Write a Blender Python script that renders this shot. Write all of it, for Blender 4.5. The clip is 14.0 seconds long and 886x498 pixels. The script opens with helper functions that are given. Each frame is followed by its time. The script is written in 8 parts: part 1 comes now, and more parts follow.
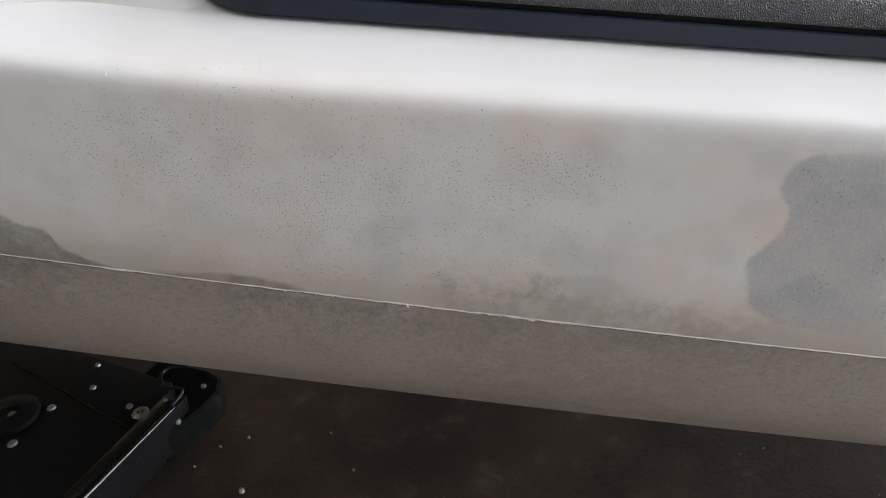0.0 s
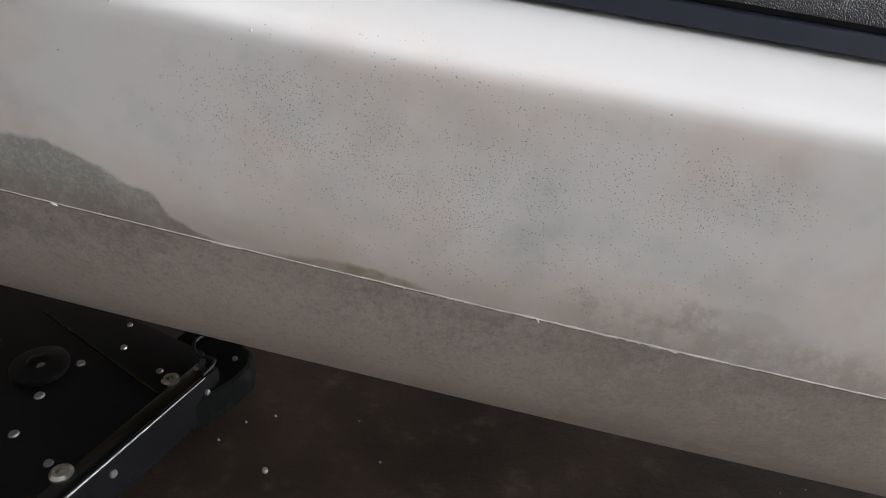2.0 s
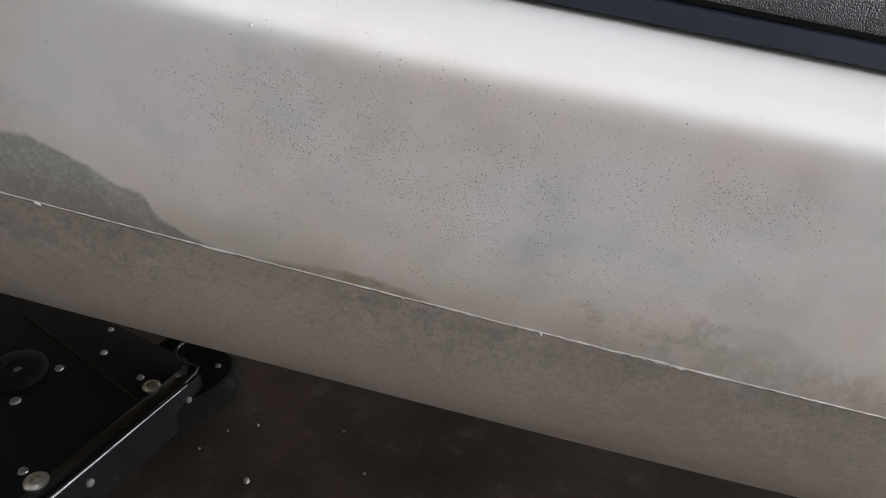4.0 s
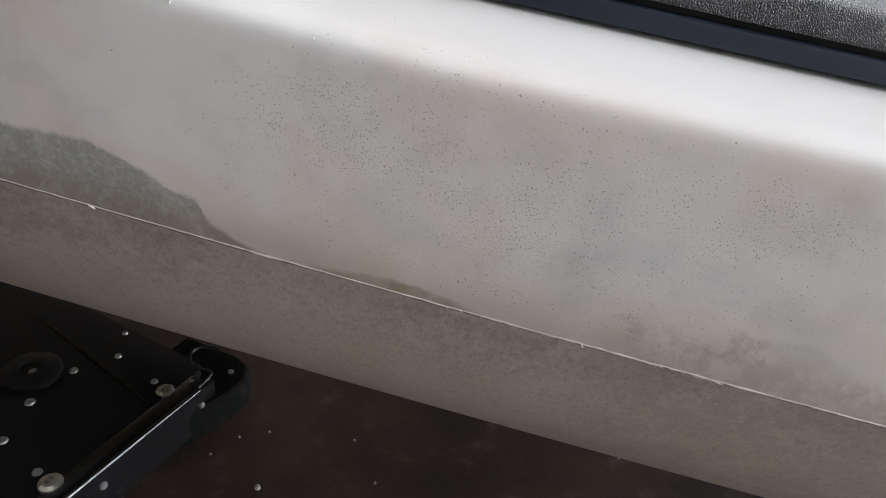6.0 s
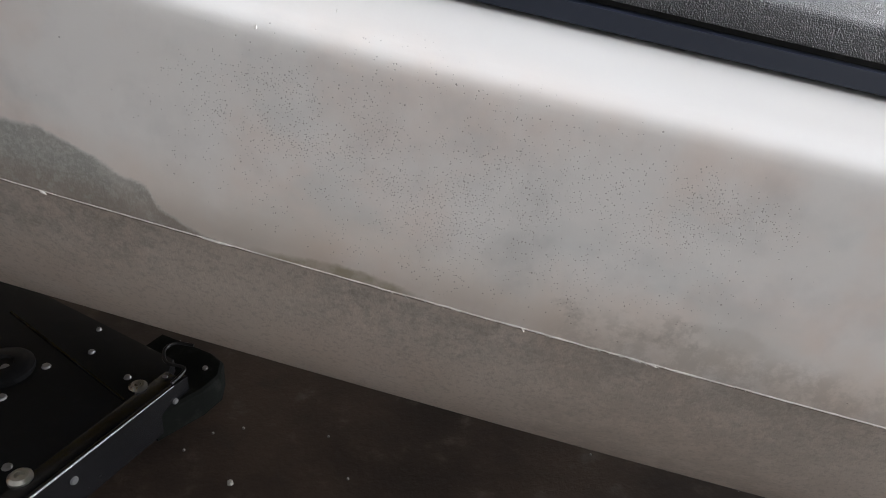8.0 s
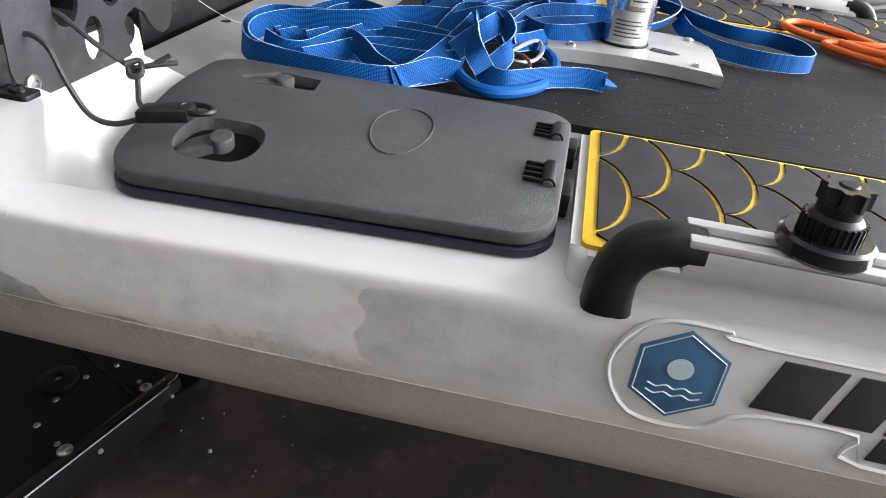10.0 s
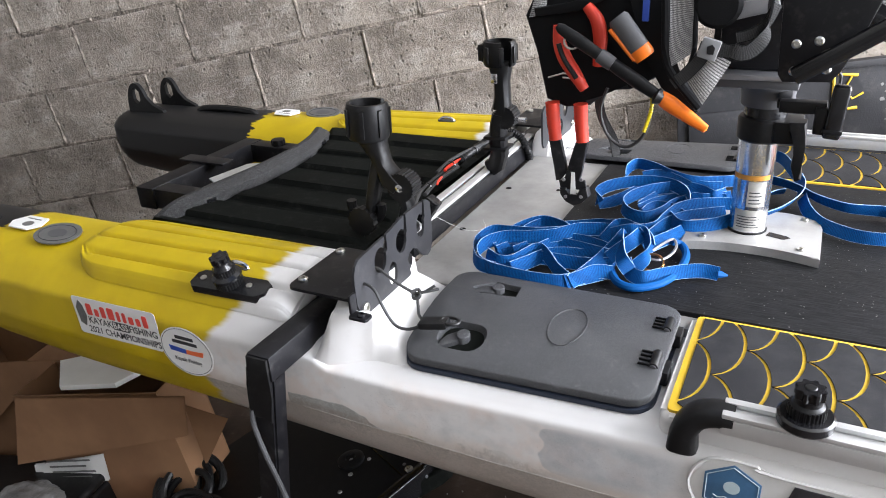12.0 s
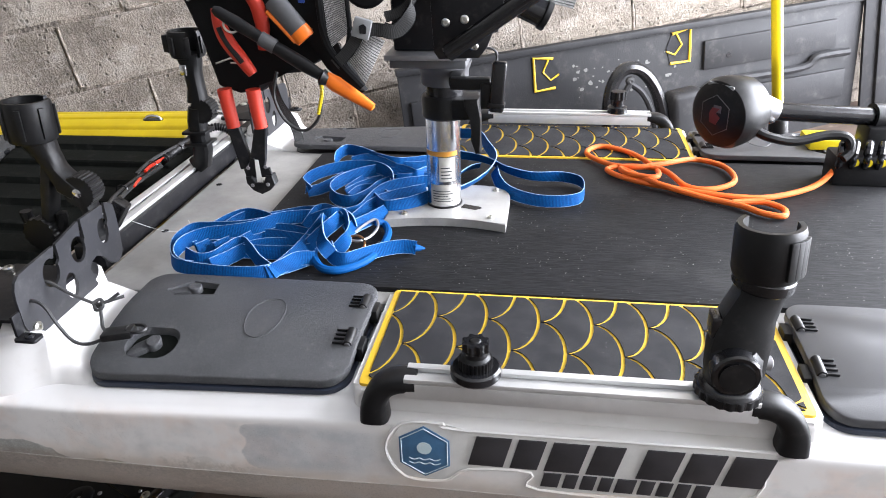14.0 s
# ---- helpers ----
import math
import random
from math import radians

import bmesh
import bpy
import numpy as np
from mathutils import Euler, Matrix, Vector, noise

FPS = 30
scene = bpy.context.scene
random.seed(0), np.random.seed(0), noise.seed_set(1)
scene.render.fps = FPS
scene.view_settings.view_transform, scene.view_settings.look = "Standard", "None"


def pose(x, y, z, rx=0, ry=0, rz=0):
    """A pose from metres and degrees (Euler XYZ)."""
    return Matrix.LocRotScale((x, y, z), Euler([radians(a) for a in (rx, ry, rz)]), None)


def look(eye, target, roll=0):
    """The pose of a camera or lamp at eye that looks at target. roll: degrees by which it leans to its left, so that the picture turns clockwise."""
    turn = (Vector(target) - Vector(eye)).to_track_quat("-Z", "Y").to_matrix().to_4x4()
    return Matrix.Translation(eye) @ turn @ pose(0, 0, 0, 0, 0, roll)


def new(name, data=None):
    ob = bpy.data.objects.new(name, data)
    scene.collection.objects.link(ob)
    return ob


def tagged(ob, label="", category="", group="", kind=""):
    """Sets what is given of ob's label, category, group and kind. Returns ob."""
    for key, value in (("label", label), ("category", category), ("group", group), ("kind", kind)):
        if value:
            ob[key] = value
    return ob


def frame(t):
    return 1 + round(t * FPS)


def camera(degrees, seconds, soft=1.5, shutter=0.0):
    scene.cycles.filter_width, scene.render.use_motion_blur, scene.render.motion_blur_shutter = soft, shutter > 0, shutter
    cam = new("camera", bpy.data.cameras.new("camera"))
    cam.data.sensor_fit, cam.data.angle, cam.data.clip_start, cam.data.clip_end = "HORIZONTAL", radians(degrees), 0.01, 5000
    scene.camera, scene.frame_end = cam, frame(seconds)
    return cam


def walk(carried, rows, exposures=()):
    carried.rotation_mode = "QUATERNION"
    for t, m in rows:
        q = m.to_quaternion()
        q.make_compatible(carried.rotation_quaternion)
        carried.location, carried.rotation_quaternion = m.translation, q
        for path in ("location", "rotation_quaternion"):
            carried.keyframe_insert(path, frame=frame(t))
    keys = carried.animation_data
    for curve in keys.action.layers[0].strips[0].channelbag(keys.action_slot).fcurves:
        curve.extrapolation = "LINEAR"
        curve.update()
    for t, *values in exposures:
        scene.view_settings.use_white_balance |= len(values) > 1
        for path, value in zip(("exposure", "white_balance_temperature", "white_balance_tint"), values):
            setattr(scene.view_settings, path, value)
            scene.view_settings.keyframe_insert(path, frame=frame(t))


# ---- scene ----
cam = camera(62.7, 14.0, soft=1.0)
PATH = [
    (0, look((-0.2377, -0.2491, 0.6443), (-0.3242, 0.5919, 0.1103), -3.33)),
    (0.5, look((-0.2771, -0.2329, 0.6257), (-0.3752, 0.6033, 0.0860), -0.74)),
    (1, look((-0.2834, -0.2284, 0.6257), (-0.3865, 0.6034, 0.0804), 0.88)),
    (1.5, look((-0.2852, -0.2291, 0.6331), (-0.3916, 0.6040, 0.0902), 1.96)),
    (2, look((-0.2837, -0.2284, 0.6347), (-0.3885, 0.6031, 0.0893), 2.35)),
    (4.5, look((-0.2959, -0.2214, 0.6290), (-0.3773, 0.6240, 0.1010), 4.75)),
    (5, look((-0.3028, -0.2231, 0.6290), (-0.3829, 0.6256, 0.1061), 5.23)),
    (5.5, look((-0.3056, -0.2231, 0.6282), (-0.3871, 0.6261, 0.1065), 5.47)),
    (6, look((-0.3039, -0.2283, 0.6310), (-0.3938, 0.6207, 0.1103), 5.28)),
    (6.5, look((-0.2999, -0.2365, 0.6385), (-0.3956, 0.6141, 0.1213), 4.99)),
    (7, look((-0.2952, -0.2390, 0.6408), (-0.3888, 0.6145, 0.1281), 5.29)),
    (7.5, look((-0.2951, -0.2371, 0.6337), (-0.3810, 0.6172, 0.1211), 5.79)),
    (8, look((-0.2882, -0.2344, 0.6310), (-0.3610, 0.6187, 0.1143), 6.15)),
    (8.5, look((-0.2374, -0.2374, 0.6311), (-0.2861, 0.6127, 0.1066), 6.16)),
    (9, look((-0.1695, -0.2549, 0.6455), (-0.2066, 0.5907, 0.1131), 4.62)),
    (9.2, look((-0.1368, -0.2675, 0.6538), (-0.1758, 0.577, 0.1197), 3.68)),
    (11.3, look((0.1674, -0.6679, 1.1025), (-0.3087, 0.0995, 0.6729), -12.24)),
    (11.5, look((0.1728, -0.6708, 1.1036), (-0.3084, 0.0997, 0.6855), -12.36)),
    (12, look((0.1792, -0.6682, 1.1043), (-0.3092, 0.1100, 0.7094), -12.73)),
    (12.5, look((0.1827, -0.6638, 1.1067), (-0.3103, 0.1159, 0.7205), -13.24)),
    (13, look((0.2032, -0.6606, 1.0986), (-0.2511, 0.1337, 0.6953), -13.23)),
    (13.5, look((0.2635, -0.6272, 1.0618), (-0.0717, 0.2045, 0.6191), -11.91)),
    (14, look((0.2819, -0.6322, 1.0631), (0.0745, 0.2346, 0.6098), -11.10)),
]
walk(cam, PATH, [(0.0, 0.63, 6500, 10), (9.2, 0.65, 6500, 10), (11.3, 0.82, 6420, 11), (14.0, 0.80, 6340, 12)])

# the boat rests bow-high; its own frame is x aft, y to the far side, z up from the deck
BOAT = Matrix(((0.98952, -0.00498, 0.14433, 0.0), (0.0, 0.99940, 0.03450, 0.0), (-0.14441, -0.03414, 0.98893, 0.57), (0, 0, 0, 1)))
# the garage stands along the block wall: u along the wall, v out from it
ROOM = Matrix.Translation((-2.2009, 1.0672, 0.0)) @ Matrix(((0.9405, 0.3397, 0, 0), (0.3397, -0.9405, 0, 0), (0, 0, 1, 0), (0, 0, 0, 1)))
ROOM_U0, ROOM_U1, ROOM_V1, ROOM_H = -1.9, 4.6, 4.2, 2.7

# ---------- light ----------
world = bpy.data.worlds.new("sky")
scene.world = world
world.use_nodes = True
wn = world.node_tree
sky = wn.nodes.new("ShaderNodeTexSky")
sky.sky_type, sky.sun_disc = "NISHITA", False
sky.sun_elevation, sky.sun_rotation = radians(48), radians(200)
wn.links.new(sky.outputs[0], wn.nodes["Background"].inputs[0])
wn.nodes["Background"].inputs[1].default_value = 0.12
sun = new("sun", bpy.data.lights.new("sun", "SUN"))
sun.data.energy, sun.data.angle, sun.data.color = 2.5, radians(0.6), (1.0, 0.95, 0.88)
sun.matrix_world = look((0, 0, 0), (0.25, 0.62, -0.74))


def daylight(name, m, w, h, power, colour):
    lamp = new(name, bpy.data.lights.new(name, "AREA"))
    lamp.data.shape, lamp.data.size, lamp.data.size_y = "RECTANGLE", w, h
    lamp.data.energy, lamp.data.color = power, colour
    lamp.matrix_world = m
    return lamp


# sky through the roof light, and through the open garage door
SKY_U, SKY_V, SKY_LU, SKY_LV = 2.30, 2.0, 2.4, 1.1
daylight("roof_light_daylight", ROOM @ pose(SKY_U, SKY_V, ROOM_H + 0.09) @ pose(0, 0, 0, 180), SKY_LU, SKY_LV, 4150, (0.885, 0.915, 1.0))
DOOR_V0, DOOR_V1, DOOR_H = 0.35, 3.7, 2.2
daylight("door_daylight", ROOM @ look((ROOM_U1 + 0.02, (DOOR_V0 + DOOR_V1) / 2, DOOR_H / 2), (0, (DOOR_V0 + DOOR_V1) / 2, DOOR_H / 2)), DOOR_V1 - DOOR_V0, DOOR_H, 450, (0.92, 0.945, 1.0))


# ---------- material tools ----------
class Nodes:
    def __init__(self, name):
        self.mat = bpy.data.materials.new(name)
        self.mat.use_nodes = True
        self.t = self.mat.node_tree
        self.b = self.t.nodes["Principled BSDF"]
        self.co = self.t.nodes.new("ShaderNodeTexCoord").outputs["Object"]

    def put(self, socket, v):
        if isinstance(v, bpy.types.NodeSocket):
            self.t.links.new(v, socket)
        else:
            socket.default_value = v

    def math(self, op, a, b=0.0, c=0.0, clamp=False):
        n = self.t.nodes.new("ShaderNodeMath")
        n.operation, n.use_clamp = op, clamp
        for s, v in zip(n.inputs, (a, b, c)):
            self.put(s, v)
        return n.outputs[0]

    def xyz(self, v=None):
        n = self.t.nodes.new("ShaderNodeSeparateXYZ")
        self.put(n.inputs[0], v or self.co)
        return n.outputs

    def noise(self, scale, detail=4.0, rough=0.55, vec=None, out="Fac"):
        n = self.t.nodes.new("ShaderNodeTexNoise")
        self.put(n.inputs["Vector"], vec or self.co)
        n.inputs["Scale"].default_value, n.inputs["Detail"].default_value, n.inputs["Roughness"].default_value = scale, detail, rough
        return n.outputs[out]

    def stretch(self, sx, sy, sz):
        n = self.t.nodes.new("ShaderNodeMapping")
        self.put(n.inputs["Vector"], self.co)
        n.inputs["Scale"].default_value = (sx, sy, sz)
        return n.outputs[0]

    def voronoi(self, scale, feature="F1", vec=None):
        n = self.t.nodes.new("ShaderNodeTexVoronoi")
        n.feature = feature
        self.put(n.inputs["Vector"], vec or self.co)
        n.inputs["Scale"].default_value = scale
        return n.outputs

    def step(self, v, lo, hi, a=0.0, b=1.0):
        n = self.t.nodes.new("ShaderNodeMapRange")
        n.interpolation_type = "SMOOTHSTEP"
        for s, w in zip(n.inputs[:5], (v, lo, hi, a, b)):
            self.put(s, w)
        return n.outputs[0]

    def mix(self, f, a, b, kind="MIX"):
        n = self.t.nodes.new("ShaderNodeMix")
        n.data_type, n.blend_type = "RGBA", kind
        self.put(n.inputs[0], f)
        self.put(n.inputs[6], a if isinstance(a, bpy.types.NodeSocket) else (*a, 1))
        self.put(n.inputs[7], b if isinstance(b, bpy.types.NodeSocket) else (*b, 1))
        return n.outputs[2]

    def curve(self, v, lo, hi, points):
        """A value by a drawn line: v from lo to hi runs through points of (0..1, 0..1)."""
        n = self.t.nodes.new("ShaderNodeFloatCurve")
        self.put(n.inputs[1], self.math("DIVIDE", self.math("SUBTRACT", v, lo), hi - lo, clamp=True))
        c = n.mapping.curves[0]
        c.points[0].location, c.points[1].location = points[0], points[-1]
        for p in points[1:-1]:
            c.points.new(*p)
        n.mapping.update()
        return n.outputs[0]

    def bump(self, height, strength, distance):
        n = self.t.nodes.new("ShaderNodeBump")
        n.inputs["Strength"].default_value, n.inputs["Distance"].default_value = strength, distance
        self.put(n.inputs["Height"], height)
        self.put(self.b.inputs["Normal"], n.outputs[0])

    def done(self, colour, rough, metal=0.0):
        self.put(self.b.inputs["Base Color"], colour if isinstance(colour, bpy.types.NodeSocket) else (*colour, 1))
        self.put(self.b.inputs["Roughness"], rough)
        self.b.inputs["Metallic"].default_value = metal
        return self.mat


def surface(name, colour, rough=0.5, metal=0.0, vary=0.2, scale=14.0, grain=300.0, relief=0.25, depth=0.0006, dust=0.0, spec=0.5):
    """A plain surface with blotches, fine grain and relief, and pale dust where asked."""
    n = Nodes(name)
    blotch = n.noise(scale, 5, 0.6)
    fine = n.noise(grain, 3, 0.6)
    dark = tuple(c * (1 - vary) for c in colour)
    light = tuple(min(1, c * (1 + vary)) for c in colour)
    col = n.mix(n.step(blotch, 0.3, 0.7), dark, light)
    col = n.mix(n.math("MULTIPLY", n.step(fine, 0.4, 0.75), 0.3), col, light)
    if dust:
        col = n.mix(n.math("MULTIPLY", n.step(n.noise(scale * 3, 6, 0.7), 0.5, 0.75), dust), col, (0.45, 0.43, 0.40))
    n.bump(fine, relief, depth)
    n.b.inputs["Specular IOR Level"].default_value = spec
    r = n.math("ADD", n.math("MULTIPLY", n.math("SUBTRACT", blotch, 0.5), 0.25), rough, clamp=True)
    return n.done(col, r, metal)


M = {}
M["black_plastic"] = surface("black_plastic", (0.006, 0.006, 0.0065), 0.42, grain=900, depth=0.0002, dust=0.03, spec=0.28)
M["rack_steel"] = surface("rack_steel", (0.020, 0.020, 0.0225), 0.45, grain=700, relief=0.2, depth=0.0003, dust=0.05, spec=0.4)
M["cart_steel"] = surface("cart_steel", (0.0042, 0.0044, 0.0052), 0.45, grain=700, relief=0.2, depth=0.0003, dust=0.012, spec=0.22)
M["black_gloss"] = surface("black_gloss", (0.008, 0.008, 0.009), 0.22, grain=900, relief=0.05, depth=0.0001)
M["black_steel"] = surface("black_steel", (0.006, 0.006, 0.0075), 0.42, grain=700, relief=0.2, depth=0.0003, dust=0.06, spec=0.3)
M["tray_plastic"] = surface("tray_plastic", (0.0055, 0.0063, 0.0055), 0.75, grain=1200, relief=0.4, depth=0.0003, dust=0.03, spec=0.06)
M["foam_grip"] = surface("foam_grip", (0.026, 0.026, 0.027), 0.7, vary=0.5, scale=150, grain=420, relief=1.0, depth=0.0030, dust=0.25, spec=0.3)
M["gasket_rubber"] = surface("gasket_rubber", (0.016, 0.022, 0.038), 0.5, vary=0.1, grain=200, relief=0.05)
M["webbing_black"] = surface("webbing_black", (0.007, 0.007, 0.0075), 0.8, grain=700, relief=0.7, spec=0.12)
M["red_grip"] = surface("red_grip", (0.52, 0.032, 0.012), 0.55, vary=0.12, grain=500)
M["orange_plastic"] = surface("orange_plastic", (0.80, 0.17, 0.01), 0.4, vary=0.1)
M["grey_metal"] = surface("grey_metal", (0.30, 0.30, 0.31), 0.38, 0.7, vary=0.12, grain=800)
M["grey_cast"] = surface("grey_cast", (0.09, 0.09, 0.094), 0.5, 0.25, vary=0.12)
M["aluminium"] = surface("aluminium", (0.62, 0.62, 0.615), 0.42, 0.55, vary=0.08, grain=500, relief=0.1)
M["chrome"] = surface("chrome", (0.72, 0.72, 0.73), 0.22, 1.0, vary=0.05, relief=0.02)
M["bolt_steel"] = surface("bolt_steel", (0.55, 0.54, 0.50), 0.3, 1.0, vary=0.15, relief=0.1)
M["cast_white"] = surface("cast_white", (0.31, 0.305, 0.295), 0.42, 0.2, vary=0.18, dust=0.2)
M["rope_orange"] = surface("rope_orange", (0.74, 0.13, 0.008), 0.6, vary=0.12, grain=900, relief=0.8)
M["cord_grey"] = surface("cord_grey", (0.045, 0.045, 0.047), 0.7, grain=900, relief=0.6)
M["cord_black"] = surface("cord_black", (0.02, 0.02, 0.02), 0.6, grain=900, relief=0.6)
M["pad_yellow"] = surface("pad_yellow", (0.66, 0.42, 0.02), 0.6, vary=0.12, scale=30, dust=0.12)
M["paper_white"] = surface("paper_white", (0.74, 0.74, 0.72), 0.6, vary=0.04, grain=200, relief=0.05)
M["print_red"] = surface("print_red", (0.72, 0.07, 0.05), 0.5, vary=0.05, relief=0.0)
M["emblem_red"] = surface("emblem_red", (0.10, 0.008, 0.008), 0.45, vary=0.2, relief=0.0)
M["print_dark"] = surface("print_dark", (0.03, 0.03, 0.035), 0.5, vary=0.08, relief=0.0)
M["print_blue"] = surface("print_blue", (0.03, 0.08, 0.42), 0.5, vary=0.05, relief=0.0)
M["print_orange"] = surface("print_orange", (0.80, 0.16, 0.05), 0.5, vary=0.05, relief=0.0)
M["print_grey"] = surface("print_grey", (0.11, 0.11, 0.105), 0.5, vary=0.2, scale=90, relief=0.0)
M["badge_blue"] = surface("badge_blue", (0.05, 0.13, 0.24), 0.35, vary=0.15, scale=40, relief=0.05)
M["badge_pale"] = surface("badge_pale", (0.45, 0.55, 0.58), 0.4, vary=0.1, relief=0.0)
M["badge_grey"] = surface("badge_grey", (0.60, 0.595, 0.575), 0.45, vary=0.08, scale=25, relief=0.1)
M["letter_dark"] = surface("letter_dark", (0.028, 0.027, 0.03), 0.4, vary=0.2, scale=40, relief=0.1)
M["yellow_pole"] = surface("yellow_pole", (0.58, 0.45, 0.006), 0.35, vary=0.06, relief=0.05)
M["red_plastic"] = surface("red_plastic", (0.62, 0.035, 0.015), 0.35, vary=0.08, relief=0.1)
M["grey_plastic"] = surface("grey_plastic", (0.22, 0.225, 0.23), 0.5, vary=0.1)
M["hatch_grey"] = surface("hatch_grey", (0.048, 0.048, 0.051), 0.5, vary=0.1, grain=800, relief=0.5, depth=0.0004)
M["seam_white"] = surface("seam_white", (0.50, 0.48, 0.45), 0.6, vary=0.2, scale=120)
M["bag_film"] = surface("bag_film", (0.20, 0.20, 0.20), 0.35, vary=0.35, scale=30, grain=90, relief=0.6, depth=0.004)
M["copper"] = surface("copper", (0.55, 0.25, 0.10), 0.25, 1.0, vary=0.1, relief=0.0)
M["label_orange"] = surface("label_orange", (0.66, 0.30, 0.05), 0.4, vary=0.1, relief=0.0)
M["label_grey"] = surface("label_grey", (0.40, 0.39, 0.36), 0.4, vary=0.15, scale=60, relief=0.0)


def mat_lid():
    """Moulded lid plastic with a pebbled leather grain and worn dust."""
    n = Nodes("lid_plastic")
    wob = n.noise(260, 3, 0.6, out="Color")
    mixed = n.t.nodes.new("ShaderNodeVectorMath")
    mixed.operation = "MULTIPLY_ADD"
    n.put(mixed.inputs[0], wob)
    mixed.inputs[1].default_value = (0.0012, 0.0012, 0.0012)
    n.put(mixed.inputs[2], n.co)
    cells = n.voronoi(1900, "F1", mixed.outputs[0])[0]
    fine = n.noise(1500, 3)
    big = n.noise(9, 5, 0.6)
    col = n.mix(n.step(big, 0.35, 0.7), (0.027, 0.028, 0.031), (0.043, 0.044, 0.048))
    col = n.mix(n.math("MULTIPLY", n.step(n.noise(60, 6, 0.7), 0.56, 0.72), 0.25), col, (0.16, 0.155, 0.155))
    col = n.mix(n.math("MULTIPLY", n.step(n.noise(420, 4, 0.75), 0.54, 0.66), 0.34), col, (0.15, 0.145, 0.15))
    n.bump(n.math("ADD", n.math("MULTIPLY", cells, -1.0), n.math("MULTIPLY", fine, 0.25)), 0.9, 0.0006)
    n.b.inputs["Specular IOR Level"].default_value = 0.55
    return n.done(col, n.math("ADD", n.math("MULTIPLY", big, 0.15), 0.40))


def mat_mat():
    """Dark brushed foam deck mat with lint and dust specks."""
    n = Nodes("mat_foam")
    streak = n.noise(1.0, 4, 0.6, n.stretch(35, 420, 420))
    dots = n.voronoi(150)
    fleck = n.math("MULTIPLY", n.step(dots[0], 0.13, 0.05), n.step(n.noise(14, 4, 0.7), 0.46, 0.58))
    col = n.mix(n.step(streak, 0.35, 0.68), (0.0050, 0.0050, 0.0056), (0.0165, 0.0165, 0.0178))
    col = n.mix(n.math("MULTIPLY", n.step(n.noise(5, 5, 0.6), 0.5, 0.75), 0.25), col, (0.07, 0.07, 0.07))
    col = n.mix(n.math("MULTIPLY", fleck, 0.8), col, (0.5, 0.5, 0.48))
    n.bump(streak, 0.5, 0.0012)
    n.b.inputs["Specular IOR Level"].default_value = 0.2
    return n.done(col, 0.66)


def mat_eva():
    n = Nodes("eva_foam")
    fine = n.noise(600, 4, 0.7)
    big = n.noise(18, 5, 0.6)
    fleck = n.math("MULTIPLY", n.step(n.voronoi(140)[0], 0.09, 0.03), n.step(n.noise(25, 3), 0.52, 0.65))
    col = n.mix(n.step(big, 0.35, 0.7), (0.013, 0.013, 0.015), (0.026, 0.026, 0.028))
    col = n.mix(n.math("MULTIPLY", fleck, 0.6), col, (0.45, 0.45, 0.43))
    n.bump(fine, 0.5, 0.0008)
    n.b.inputs["Specular IOR Level"].default_value = 0.2
    return n.done(col, 0.7)


def mat_deck():
    """The bare pale deck at the bow, scuffed and grimy."""
    n = Nodes("deck_plastic")
    big = n.noise(6, 6, 0.65)
    col = n.mix(n.step(big, 0.3, 0.72), (0.245, 0.235, 0.222), (0.405, 0.395, 0.375))
    col = n.mix(n.math("MULTIPLY", n.step(n.noise(70, 5, 0.7), 0.55, 0.75), 0.4), col, (0.24, 0.23, 0.21))
    n.bump(n.noise(500, 3), 0.3, 0.0006)
    return n.done(col, 0.5)


